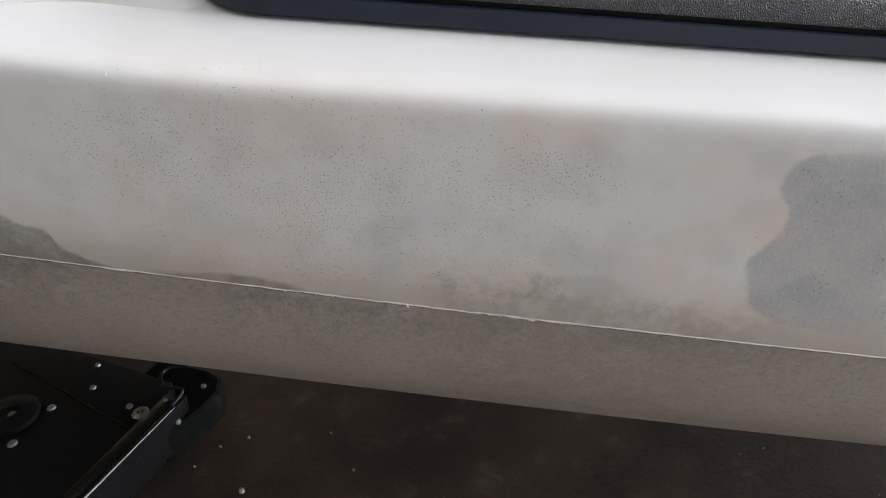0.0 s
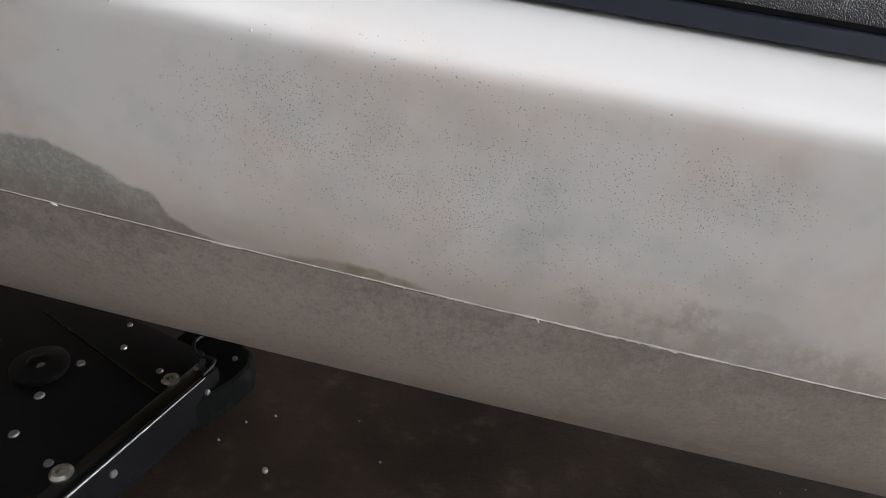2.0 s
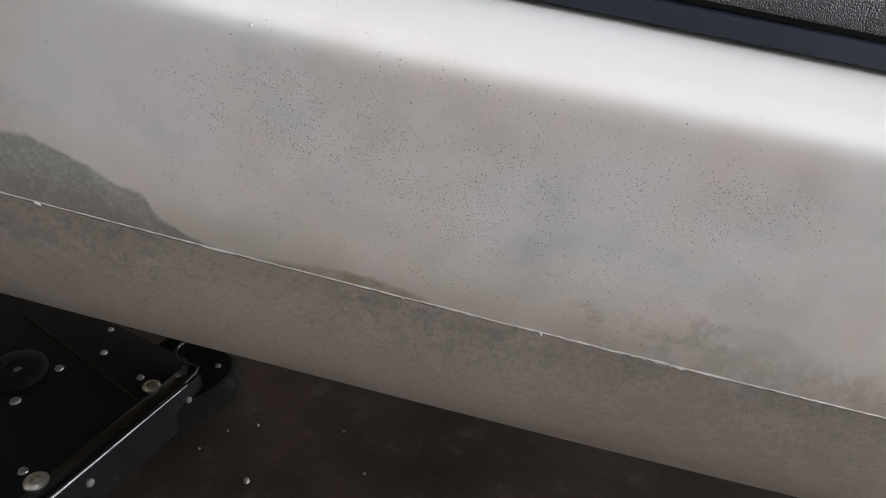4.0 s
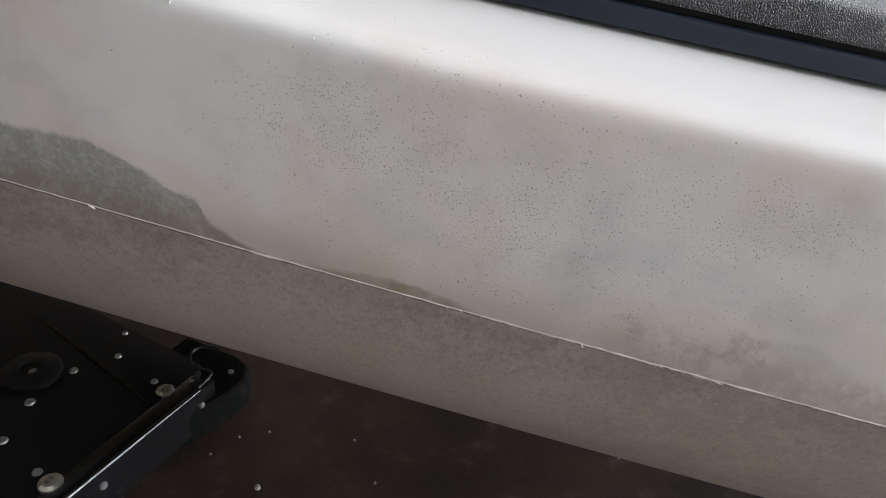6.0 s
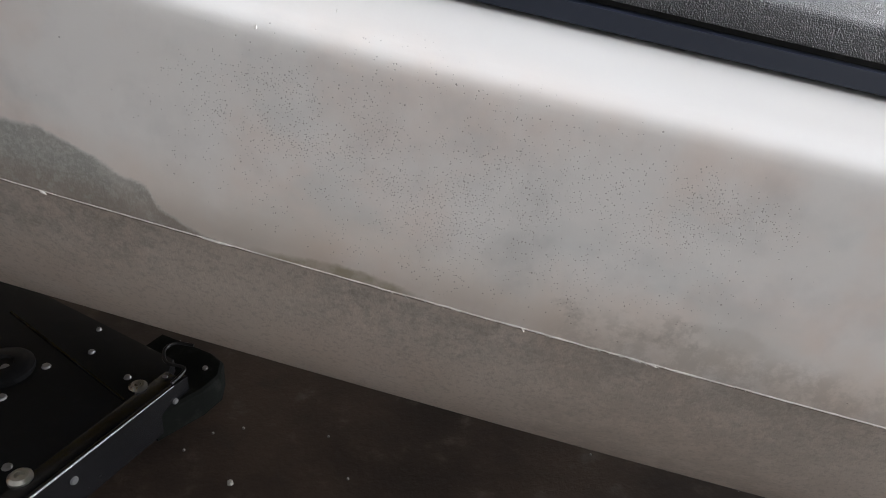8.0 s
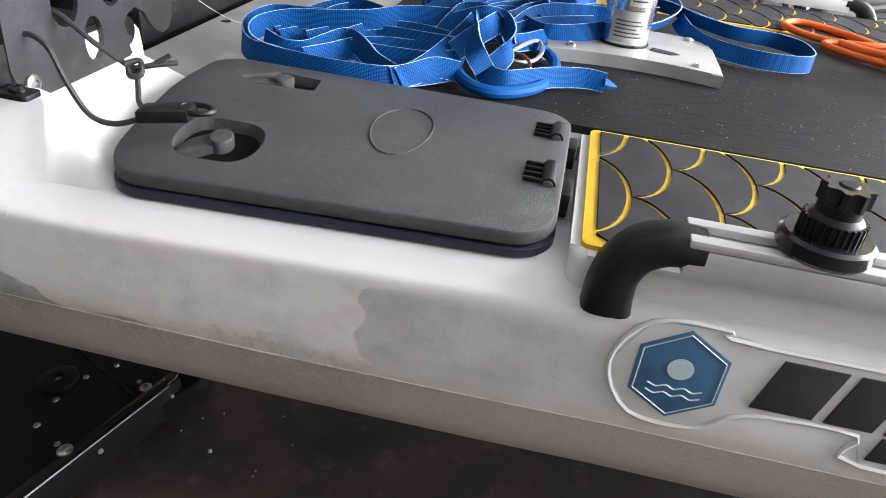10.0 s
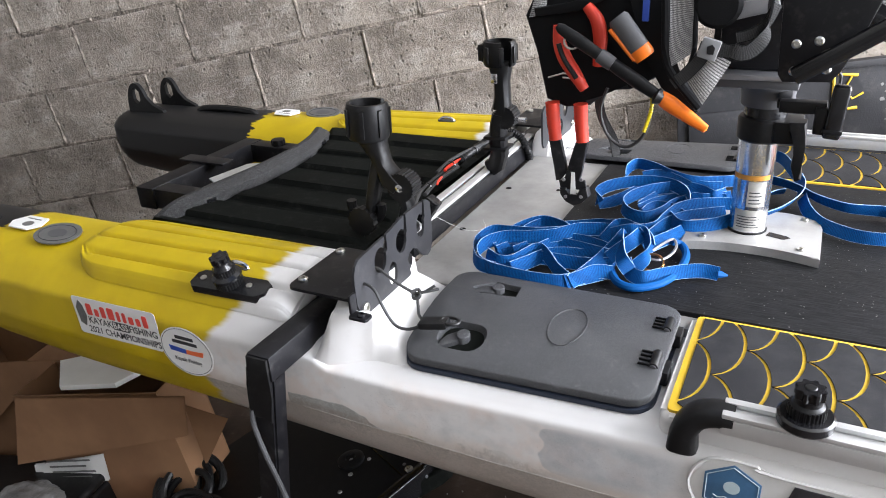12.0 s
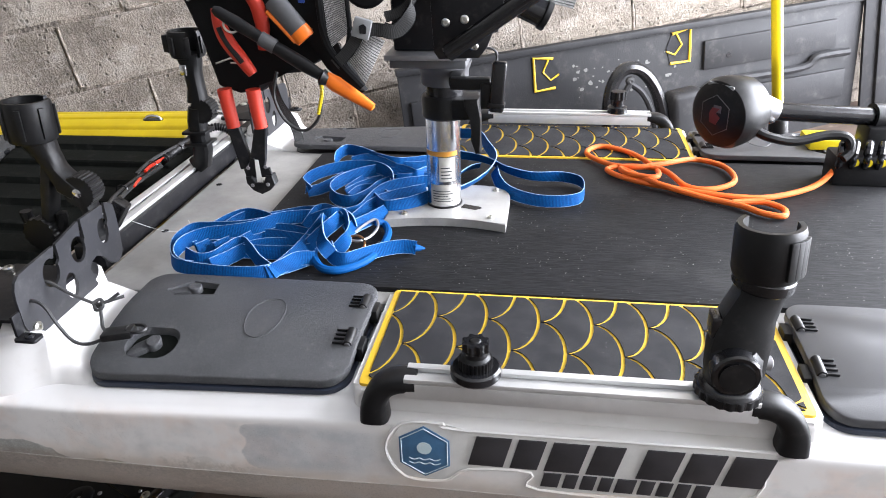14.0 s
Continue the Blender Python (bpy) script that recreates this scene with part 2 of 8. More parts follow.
def mat_hull():
    """White sanded hull plastic, its top toned down against the overhead light: grey unsanded patches, a grimy band
    along the seam, pits, and yellow and black paint at the bow.
    """
    n = Nodes("hull_plastic")
    x, y, z = n.xyz()
    u = n.math("MINIMUM", n.math("MAXIMUM", n.math("ADD", x, 0.25), -0.3), 0.3)
    # zc: height in which the seam lies level
    zc = n.math("SUBTRACT", z, n.math("ADD", n.math("ADD", n.math("MULTIPLY", u, 0.0035), n.math("MULTIPLY", n.math("MULTIPLY", u, u), 0.0423)), -0.0015))
    warp = n.math("SUBTRACT", n.noise(45, 5, 0.65), 0.5)
    warp2 = n.math("SUBTRACT", n.noise(160, 5, 0.7), 0.5)
    xx = n.math("ADD", x, n.math("ADD", n.math("MULTIPLY", warp, 0.006), n.math("MULTIPLY", warp2, 0.004)))
    zz = n.math("ADD", zc, n.math("ADD", n.math("MULTIPLY", warp, 0.005), n.math("MULTIPLY", warp2, 0.003)))

    def spot(cx, cz, rx, rz, inner=0.2):
        """A soft oval stain."""
        a = n.math("DIVIDE", n.math("SUBTRACT", xx, cx), rx)
        b = n.math("DIVIDE", n.math("SUBTRACT", zz, cz), rz)
        return n.step(n.math("ADD", n.math("MULTIPLY", a, a), n.math("MULTIPLY", b, b)), 1.0, inner)

    def times(*v):
        out = v[0]
        for w in v[1:]:
            out = n.math("MULTIPLY", out, w)
        return out

    big = n.noise(9, 4, 0.55)
    mid = n.noise(38, 5, 0.6)
    fine = n.noise(560, 4, 0.7)
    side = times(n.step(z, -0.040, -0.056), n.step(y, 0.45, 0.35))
    # overhead light evened out in colour: top painted darker, side lighter
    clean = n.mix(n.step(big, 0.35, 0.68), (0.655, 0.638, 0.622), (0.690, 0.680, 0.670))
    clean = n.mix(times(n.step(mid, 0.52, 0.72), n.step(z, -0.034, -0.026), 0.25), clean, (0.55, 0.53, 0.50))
    side_base = n.mix(n.math("MULTIPLY", n.step(big, 0.35, 0.68), 0.5), (0.690, 0.672, 0.655), (0.735, 0.725, 0.715))
    col = n.mix(side, clean, side_base)
    # sanded side: warm, blue-grey and greenish clouds of sanding, browner towards the seam
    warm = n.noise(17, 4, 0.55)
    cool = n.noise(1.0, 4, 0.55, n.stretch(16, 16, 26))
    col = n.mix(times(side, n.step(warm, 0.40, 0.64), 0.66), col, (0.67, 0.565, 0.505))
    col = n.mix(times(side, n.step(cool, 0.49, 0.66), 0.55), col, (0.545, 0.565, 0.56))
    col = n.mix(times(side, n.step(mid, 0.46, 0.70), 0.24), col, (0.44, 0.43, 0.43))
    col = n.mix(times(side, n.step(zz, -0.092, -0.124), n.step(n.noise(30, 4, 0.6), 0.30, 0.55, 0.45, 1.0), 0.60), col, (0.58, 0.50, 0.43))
    speck = n.step(fine, 0.47, 0.62)
    # bow-side patch: below a line that falls to the seam
    top = n.curve(xx, -0.52, -0.365, [(0.0, 0.66), (0.20, 0.74), (0.36, 0.78), (0.44, 0.80), (0.555, 0.86), (0.62, 0.80), (0.67, 0.71), (0.763, 0.56), (0.80, 0.50), (0.826, 0.32), (0.87, 0.15), (0.948, 0.05), (1.0, 0.0)])
    line = n.math("ADD", n.math("MULTIPLY", top, 0.0285), -0.1285)
    left = n.math("MULTIPLY", n.step(n.math("SUBTRACT", line, zz), -0.0010, 0.0014), n.math("LESS_THAN", x, -0.366))
    left = times(left, n.math("GREATER_THAN", x, -0.53), n.math("GREATER_THAN", zc, -0.1285))
    # aft patch: behind a ragged line
    edge = n.curve(zz, -0.125, -0.045, [(0.0, 1.0), (0.05, 0.92), (0.075, 0.53), (0.142, 0.167), (0.22, 0.08), (0.306, 0.036), (0.40, 0.007), (0.47, 0.07), (0.5375, 0.127), (0.60, 0.165), (0.675, 0.155), (0.73, 0.08), (0.78, 0.036), (0.85, 0.06), (0.90, 0.113), (0.96, 0.45), (1.0, 0.8)])
    rline = n.math("ADD", n.math("MULTIPLY", edge, 0.055), -0.142)
    ztop = n.math("SUBTRACT", zz, n.math("MULTIPLY", n.math("MAXIMUM", n.math("ADD", x, 0.13), 0.0), 0.09))
    right = times(n.step(n.math("SUBTRACT", xx, rline), -0.0012, 0.0022), n.step(ztop, -0.046, -0.0535), n.step(zz, -0.127, -0.105))
    right = n.math("MULTIPLY", right, n.step(n.math("ADD", x, n.math("MULTIPLY", big, 0.06)), 0.10, 0.02))
    # speckled grime below the seam; everything under it also darker and browner
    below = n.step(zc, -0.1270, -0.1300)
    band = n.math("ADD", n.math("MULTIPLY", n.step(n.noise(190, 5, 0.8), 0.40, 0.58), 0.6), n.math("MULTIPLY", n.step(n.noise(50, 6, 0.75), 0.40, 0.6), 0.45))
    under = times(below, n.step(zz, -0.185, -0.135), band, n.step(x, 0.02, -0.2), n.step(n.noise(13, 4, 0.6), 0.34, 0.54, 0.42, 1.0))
    smudge = times(n.step(zz, -0.1075, -0.119), n.step(xx, -0.262, -0.235), n.step(xx, -0.10, -0.15), n.step(n.noise(85, 6, 0.75), 0.40, 0.58))
    blot = n.math("MAXIMUM", times(n.step(n.noise(110, 5, 0.7), 0.46, 0.60), n.math("MAXIMUM", spot(-0.246, -0.1165, 0.011, 0.006), spot(-0.212, -0.1135, 0.026, 0.008))), n.math("MULTIPLY", spot(-0.192, -0.110, 0.016, 0.006), 0.5))
    olive = times(spot(-0.327, -0.1278, 0.034, 0.0040, 0.2), n.math("GREATER_THAN", zc, -0.1285), n.step(n.noise(70, 4, 0.6), 0.30, 0.55, 0.45, 1.0))
    cloud = n.math("MAXIMUM", n.math("MAXIMUM", spot(-0.262, -0.103, 0.034, 0.017, 0.0), n.math("MULTIPLY", spot(-0.205, -0.066, 0.040, 0.014), 0.55)), n.math("MULTIPLY", spot(-0.285, -0.076, 0.035, 0.016), 0.45))
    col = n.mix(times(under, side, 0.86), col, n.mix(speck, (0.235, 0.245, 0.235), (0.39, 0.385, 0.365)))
    # even brown darkening of all that lies below the seam
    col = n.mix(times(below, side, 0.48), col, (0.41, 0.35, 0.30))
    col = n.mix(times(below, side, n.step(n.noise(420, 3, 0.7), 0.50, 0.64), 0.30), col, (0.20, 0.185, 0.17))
    grimy = n.mix(n.math("MULTIPLY", speck, 0.6), n.mix(left, (0.285, 0.31, 0.335), (0.215, 0.225, 0.21)), n.mix(left, (0.375, 0.40, 0.425), (0.36, 0.37, 0.345)))
    grimy = n.mix(times(left, n.step(zz, -0.114, -0.124), 0.6), grimy, (0.25, 0.205, 0.17))
    grimy = n.mix(times(left, n.step(n.noise(230, 4, 0.7), 0.50, 0.66), 0.45), grimy, (0.42, 0.44, 0.42))
    patch = n.math("MULTIPLY", side, n.math("MAXIMUM", times(left, n.step(n.noise(60, 5, 0.7), 0.30, 0.60, 0.80, 1.05), 0.76), times(right, n.step(n.noise(26, 4, 0.6), 0.32, 0.62, 0.42, 0.66))))
    col = n.mix(patch, col, grimy)
    col = n.mix(times(smudge, side, 0.42), col, (0.34, 0.305, 0.27))
    col = n.mix(times(blot, side, 0.36), col, (0.25, 0.23, 0.205))
    col = n.mix(times(cloud, side, n.step(mid, 0.34, 0.62, 0.10, 1.0), 0.42), col, (0.40, 0.415, 0.415))
    col = n.mix(times(olive, side, 0.72), col, (0.22, 0.195, 0.11))
    # pits left by sanding: two sizes, thick in a drift across the side, few beyond it
    drift = n.math("MAXIMUM", n.math("MAXIMUM", spot(-0.345, -0.076, 0.055, 0.020, 0.1), spot(-0.295, -0.086, 0.052, 0.026, 0.1)), n.math("MAXIMUM", spot(-0.222, -0.070, 0.040, 0.018, 0.1), n.math("MULTIPLY", spot(-0.29, -0.085, 0.125, 0.045, 0.0), 0.45)))
    drift = times(drift, n.step(n.noise(70, 4, 0.65), 0.33, 0.62, 0.15, 1.0), n.math("GREATER_THAN", zc, -0.126))
    hole = None
    for scale, share, lo, hi in ((760, 0.36, 0.13, 0.28), (1350, 0.55, 0.20, 0.37)):
        pit = n.voronoi(scale)
        r, g, b = n.xyz(pit[1])
        size = n.math("ADD", n.math("MULTIPLY", n.math("MULTIPLY", g, g), hi - lo), lo)
        one = times(n.step(n.math("SUBTRACT", pit[0], size), 0.05, -0.06), n.math("LESS_THAN", r, n.math("MULTIPLY", drift, share * 1.6)))
        hole = one if hole is None else n.math("MAXIMUM", hole, one)
    hole = n.math("MULTIPLY", hole, side)
    stray = times(n.step(n.voronoi(105)[0], 0.042, 0.028), side, n.math("LESS_THAN", patch, 0.1), n.math("GREATER_THAN", zc, -0.126))
    rough_spots = times(n.math("MAXIMUM", n.step(n.voronoi(420)[0], 0.24, 0.10), n.step(n.voronoi(220)[0], 0.13, 0.08)), n.step(n.noise(60, 3), 0.48, 0.60), right, side)
    col = n.mix(n.math("MULTIPLY", n.math("MAXIMUM", n.math("MAXIMUM", hole, n.math("MULTIPLY", stray, 0.7)), n.math("MULTIPLY", rough_spots, 0.5)), 0.82), col, (0.14, 0.126, 0.113))
    # the seam bead's shadow, painted as a thin dark line just under it
    split = times(n.step(zc, -0.1298, -0.1293), n.step(zc, -0.1286, -0.1290), side, n.step(n.noise(55, 4, 0.7), 0.36, 0.56, 0.25, 0.9), n.step(x, 0.0, -0.12), n.step(x, -0.52, -0.50))
    col = n.mix(times(split, 0.75), col, (0.09, 0.08, 0.07))
    # paint at the bow
    rag = n.math("ADD", x, n.math("MULTIPLY", n.noise(1.0, 2, 0.5, n.stretch(6, 60, 60)), 0.05))
    yel = n.step(n.math("ADD", n.math("ADD", rag, n.step(z, 0.035, -0.075, -0.055, 0.032)), n.math("MULTIPLY", n.math("GREATER_THAN", y, 0.5), -0.012)), -0.620, -0.640)
    yc = n.mix(n.step(big, 0.3, 0.7), (0.47, 0.335, 0.002), (0.56, 0.41, 0.003))
    yc = n.mix(n.math("MULTIPLY", n.step(n.noise(4, 3), 0.5, 0.7), n.step(z, -0.03, -0.16, 0.0, 0.5)), yc, (0.48, 0.36, 0.03))
    col = n.mix(yel, col, yc)
    blk = n.step(n.math("ADD", x, n.math("MULTIPLY", n.noise(1.0, 4, 0.7, n.stretch(8, 55, 55)), 0.09)), -1.235, -1.240)
    col = n.mix(blk, col, (0.009, 0.009, 0.0095))
    grain = n.math("MULTIPLY", fine, n.math("ADD", n.math("MULTIPLY", n.math("MAXIMUM", patch, n.math("MULTIPLY", below, side)), 0.9), 0.18))
    n.bump(n.math("SUBTRACT", grain, n.math("MULTIPLY", n.math("MAXIMUM", hole, stray), 2.2)), 0.35, 0.0005)
    n.b.inputs["Specular IOR Level"].default_value = 0.4
    return n.done(col, n.math("ADD", n.math("MULTIPLY", patch, 0.2), 0.45))


def mat_block():
    n = Nodes("concrete_block")
    info = n.t.nodes.new("ShaderNodeObjectInfo").outputs["Random"]
    shift = n.t.nodes.new("ShaderNodeVectorMath")
    n.put(shift.inputs[0], n.co)
    n.put(shift.inputs[1], n.math("MULTIPLY", info, 37.0))
    v = shift.outputs[0]
    big = n.noise(7, 6, 0.65, v)
    mid = n.noise(38, 6, 0.7, v)
    fine = n.noise(210, 4, 0.7, v)
    spots = n.math("MULTIPLY", n.step(n.voronoi(48, "F1", v)[0], 0.30, 0.12), n.step(n.noise(16, 4, 0.6, v), 0.50, 0.58))
    holes = n.math("MAXIMUM", n.step(n.voronoi(110, "F1", v)[0], 0.20, 0.08), spots)
    scrape = n.noise(1.0, 6, 0.7, n.stretch(75, 75, 40))
    smear = n.noise(1.0, 5, 0.6, n.stretch(9, 9, 24))
    col = n.mix(n.step(big, 0.3, 0.72), (0.162, 0.135, 0.110), (0.385, 0.333, 0.275))
    col = n.mix(n.math("MULTIPLY", n.step(smear, 0.50, 0.64), 0.55), col, (0.44, 0.40, 0.35))
    col = n.mix(n.math("MULTIPLY", n.step(smear, 0.46, 0.34), 0.40), col, (0.19, 0.165, 0.14))
    col = n.mix(n.math("MULTIPLY", n.step(scrape, 0.55, 0.68), 0.42), col, (0.47, 0.425, 0.37))
    col = n.mix(n.math("MULTIPLY", n.step(scrape, 0.46, 0.32), 0.55), col, (0.11, 0.095, 0.082))
    col = n.mix(n.math("MULTIPLY", n.step(mid, 0.54, 0.74), 0.45), col, (0.45, 0.415, 0.37))
    col = n.mix(n.math("MULTIPLY", n.step(mid, 0.42, 0.28), 0.70), col, (0.13, 0.118, 0.105))
    low = n.noise(2.6, 5, 0.7)
    col = n.mix(n.math("MULTIPLY", n.step(low, 0.5, 0.62), 0.34), col, (0.42, 0.370, 0.31))
    col = n.mix(n.math("MULTIPLY", n.step(low, 0.50, 0.36), 0.72), col, (0.115, 0.092, 0.072))
    col = n.mix(n.math("MULTIPLY", n.step(fine, 0.40, 0.28), 0.45), col, (0.11, 0.10, 0.09))
    col = n.mix(n.math("MULTIPLY", info, 0.30), col, (0.22, 0.185, 0.15))
    col = n.mix(n.math("MULTIPLY", holes, 0.55), col, (0.085, 0.074, 0.064))
    h = n.math("SUBTRACT", n.math("ADD", n.math("ADD", n.math("MULTIPLY", mid, 0.9), n.math("MULTIPLY", scrape, 0.35)), n.math("ADD", n.math("MULTIPLY", fine, 0.50), n.math("MULTIPLY", smear, 0.8))), n.math("MULTIPLY", holes, 0.8))
    n.bump(h, 1.0, 0.022)
    return n.done(col, 0.9)


def mat_webbing(name, dark, light):
    """Woven strap: fine ribs across, with sheen."""
    n = Nodes(name)
    uv = n.t.nodes.new("ShaderNodeUVMap").outputs[0]
    u, v, w = n.xyz(uv)
    rib = n.math("SINE", n.math("MULTIPLY", u, 2600.0))
    weft = n.math("SINE", n.math("MULTIPLY", v, 110.0))
    weave = n.math("ADD", n.math("MULTIPLY", rib, 0.32), n.math("MULTIPLY", weft, 0.45))
    col = n.mix(n.step(weave, -0.9, 0.7), dark, light)
    col = n.mix(n.math("MULTIPLY", n.step(n.noise(30, 4), 0.5, 0.75), 0.3), col, dark)
    n.bump(weave, 0.6, 0.0004)
    n.b.inputs["Specular IOR Level"].default_value = 0.12
    return n.done(col, 0.6)


def mat_mesh():
    """Grey open-weave seat mesh."""
    n = Nodes("seat_mesh")
    uv = n.t.nodes.new("ShaderNodeUVMap").outputs[0]
    u, v, w = n.xyz(uv)
    a = n.math("SINE", n.math("MULTIPLY", u, 4200.0))
    b = n.math("SINE", n.math("MULTIPLY", v, 2600.0))
    m = n.math("MULTIPLY", n.step(a, -0.3, 0.4), n.step(b, -0.8, 0.0))
    col = n.mix(m, (0.10, 0.10, 0.10), (0.68, 0.68, 0.67))
    n.bump(m, 0.5, 0.0008)
    return n.done(col, 0.7)


def mat_floor():
    n = Nodes("floor_concrete")
    big = n.noise(5.5, 6, 0.62)
    mid = n.noise(22, 6, 0.65)
    col = n.mix(n.step(big, 0.3, 0.7), (0.034, 0.022, 0.016), (0.086, 0.057, 0.041))
    col = n.mix(n.math("MULTIPLY", n.step(mid, 0.55, 0.75), 0.5), col, (0.16, 0.135, 0.11))
    col = n.mix(n.math("MULTIPLY", n.step(mid, 0.42, 0.3), 0.5), col, (0.06, 0.045, 0.035))
    n.bump(n.noise(130, 5, 0.7), 0.5, 0.002)
    return n.done(col, 0.75)


def mat_card():
    n = Nodes("cardboard")
    big = n.noise(5, 4, 0.6)
    flute = n.noise(1.0, 2, 0.5, n.stretch(260, 260, 6))
    col = n.mix(n.step(big, 0.3, 0.7), (0.17, 0.085, 0.040), (0.24, 0.128, 0.063))
    col = n.mix(n.math("MULTIPLY", flute, 0.25), col, (0.25, 0.13, 0.06))
    n.bump(flute, 0.2, 0.0006)
    return n.done(col, 0.85)


M.update(lid=mat_lid(), mat=mat_mat(), eva=mat_eva(), deck=mat_deck(), hull=mat_hull(), block=mat_block(), floor=mat_floor(), card=mat_card(), mesh=mat_mesh(),
         blue=mat_webbing("blue_webbing", (0.001, 0.011, 0.062), (0.002, 0.098, 0.335)), grey_web=mat_webbing("grey_webbing", (0.02, 0.02, 0.02), (0.05, 0.05, 0.05)))
M["stitch"] = surface("stitch", (0.20, 0.33, 0.54), 0.7, vary=0.6, scale=330, grain=900)
M["mortar"] = surface("mortar", (0.225, 0.190, 0.158), 0.9, vary=0.6, scale=26, grain=110, relief=1.0, depth=0.012)
M["plaster"] = surface("plaster", (0.20, 0.195, 0.185), 0.85, vary=0.12, scale=2, grain=60, relief=0.4, depth=0.003)
M["ceiling_board"] = surface("ceiling_board", (0.5, 0.49, 0.46), 0.85, vary=0.08, scale=2, grain=60)
M["bed_liner"] = surface("bed_liner", (0.012, 0.012, 0.0135), 0.6, vary=0.2, scale=6, grain=260, relief=0.7, depth=0.001, dust=0.06, spec=0.3)


# ---------- mesh tools ----------
BASE = {}


def thing(name, label, category, base=(0, 0, 0), frame_m=BOAT, group=""):
    """An Empty at its base; its parts are drawn in the frame's own coordinates."""
    ob = new(name)
    ob.empty_display_size = 0.05
    ob.matrix_world = frame_m @ Matrix.Translation(base)
    BASE[ob] = Vector(base)
    return tagged(ob, label, category, group)


def part(name, bm, material, parent, label="", smooth=35, kind=""):
    """Links a bmesh as one mesh object under a thing or a part."""
    bmesh.ops.recalc_face_normals(bm, faces=bm.faces)
    bm.transform(Matrix.Translation(-BASE[parent]))
    me = bpy.data.meshes.new(name)
    bm.to_mesh(me)
    bm.free()
    for m in (material if isinstance(material, (list, tuple)) else [material]):
        me.materials.append(M[m])
    if smooth:
        me.shade_smooth()
        me.set_sharp_from_angle(angle=radians(smooth))
    ob = new(name, me)
    ob.parent = parent
    BASE[ob] = BASE[parent]
    return tagged(ob, label, kind=kind)


def box(lo, hi, bevel=0.0, segs=2, bm=None, m=None):
    bm = bm or bmesh.new()
    vs = [bm.verts.new((x, y, z)) for x in (lo[0], hi[0]) for y in (lo[1], hi[1]) for z in (lo[2], hi[2])]
    fs = [bm.faces.new([vs[i] for i in q]) for q in ((0, 1, 3, 2), (4, 6, 7, 5), (0, 4, 5, 1), (2, 3, 7, 6), (0, 2, 6, 4), (1, 5, 7, 3))]
    if bevel:
        es = list({e for f in fs for e in f.edges})
        out = bmesh.ops.bevel(bm, geom=es, offset=bevel, segments=segs, profile=0.6, affect="EDGES")
        vs = list({v for v in vs if v.is_valid} | set(out["verts"]))
    if m:
        bmesh.ops.transform(bm, matrix=m, verts=vs)
    return bm


def prism(outline, z0, z1, bevel=0.0, bm=None, m=None, segs=2):
    """A flat outline (x, y) raised from z0 to z1; bevel rounds the upper rim."""
    bm = bm or bmesh.new()
    lo = [bm.verts.new((x, y, z0)) for x, y in outline]
    hi = [bm.verts.new((x, y, z1)) for x, y in outline]
    n = len(outline)
    for i in range(n):
        bm.faces.new((lo[i], lo[(i + 1) % n], hi[(i + 1) % n], hi[i]))
    top = bm.faces.new(hi)
    bm.faces.new(lo[::-1])
    vs = lo + hi
    if bevel:
        out = bmesh.ops.bevel(bm, geom=list(top.edges), offset=bevel, segments=segs, profile=0.6, affect="EDGES")
        vs = list({v for v in vs if v.is_valid} | set(out["verts"]))
    if m:
        bmesh.ops.transform(bm, matrix=m, verts=vs)
    return bm


def rounded(x0, y0, x1, y1, r, n=6):
    out = []
    for cx, cy, a0 in ((x1 - r, y1 - r, 0), (x0 + r, y1 - r, 90), (x0 + r, y0 + r, 180), (x1 - r, y0 + r, 270)):
        out += [(cx + r * math.cos(radians(a0 + 90 * k / n)), cy + r * math.sin(radians(a0 + 90 * k / n))) for k in range(n + 1)]
    return out


def oval(cx, cy, a, b, n=32):
    return [(cx + a * math.cos(2 * math.pi * k / n), cy + b * math.sin(2 * math.pi * k / n)) for k in range(n)]


def lathe(profile, m=None, n=24, bm=None):
    """Turns (radius, height) about z."""
    bm = bm or bmesh.new()
    rings, made = [], []
    for r, h in profile:
        if r < 1e-6:
            ring = [bm.verts.new((0, 0, h))]
        else:
            ring = [bm.verts.new((r * math.cos(2 * math.pi * k / n), r * math.sin(2 * math.pi * k / n), h)) for k in range(n)]
        rings.append(ring)
        made += ring
    for a, b in zip(rings, rings[1:]):
        for k in range(n):
            q = [a[k % len(a)], a[(k + 1) % len(a)], b[(k + 1) % len(b)], b[k % len(b)]]
            q = list(dict.fromkeys(q))
            if len(q) > 2:
                bm.faces.new(q)
    for ring in (rings[0], rings[-1]):
        if len(ring) > 2:
            bm.faces.new(ring)
    if m:
        bmesh.ops.transform(bm, matrix=m, verts=made)
    return bm


def spline(points, per=8, closed=False):
    """A smooth line through the points."""
    p = [Vector(q) for q in points]
    n, out = len(p), []
    for i in range(n if closed else n - 1):
        a, b, c, d = (p[(i + k) % n] if closed else p[min(max(i + k, 0), n - 1)] for k in (-1, 0, 1, 2))
        for k in range(per):
            t = k / per
            out.append(0.5 * (2 * b + (c - a) * t + (2 * a - 5 * b + 4 * c - d) * t * t + (3 * b - a - 3 * c + d) * t ** 3))
    return out if closed else out + [p[-1]]


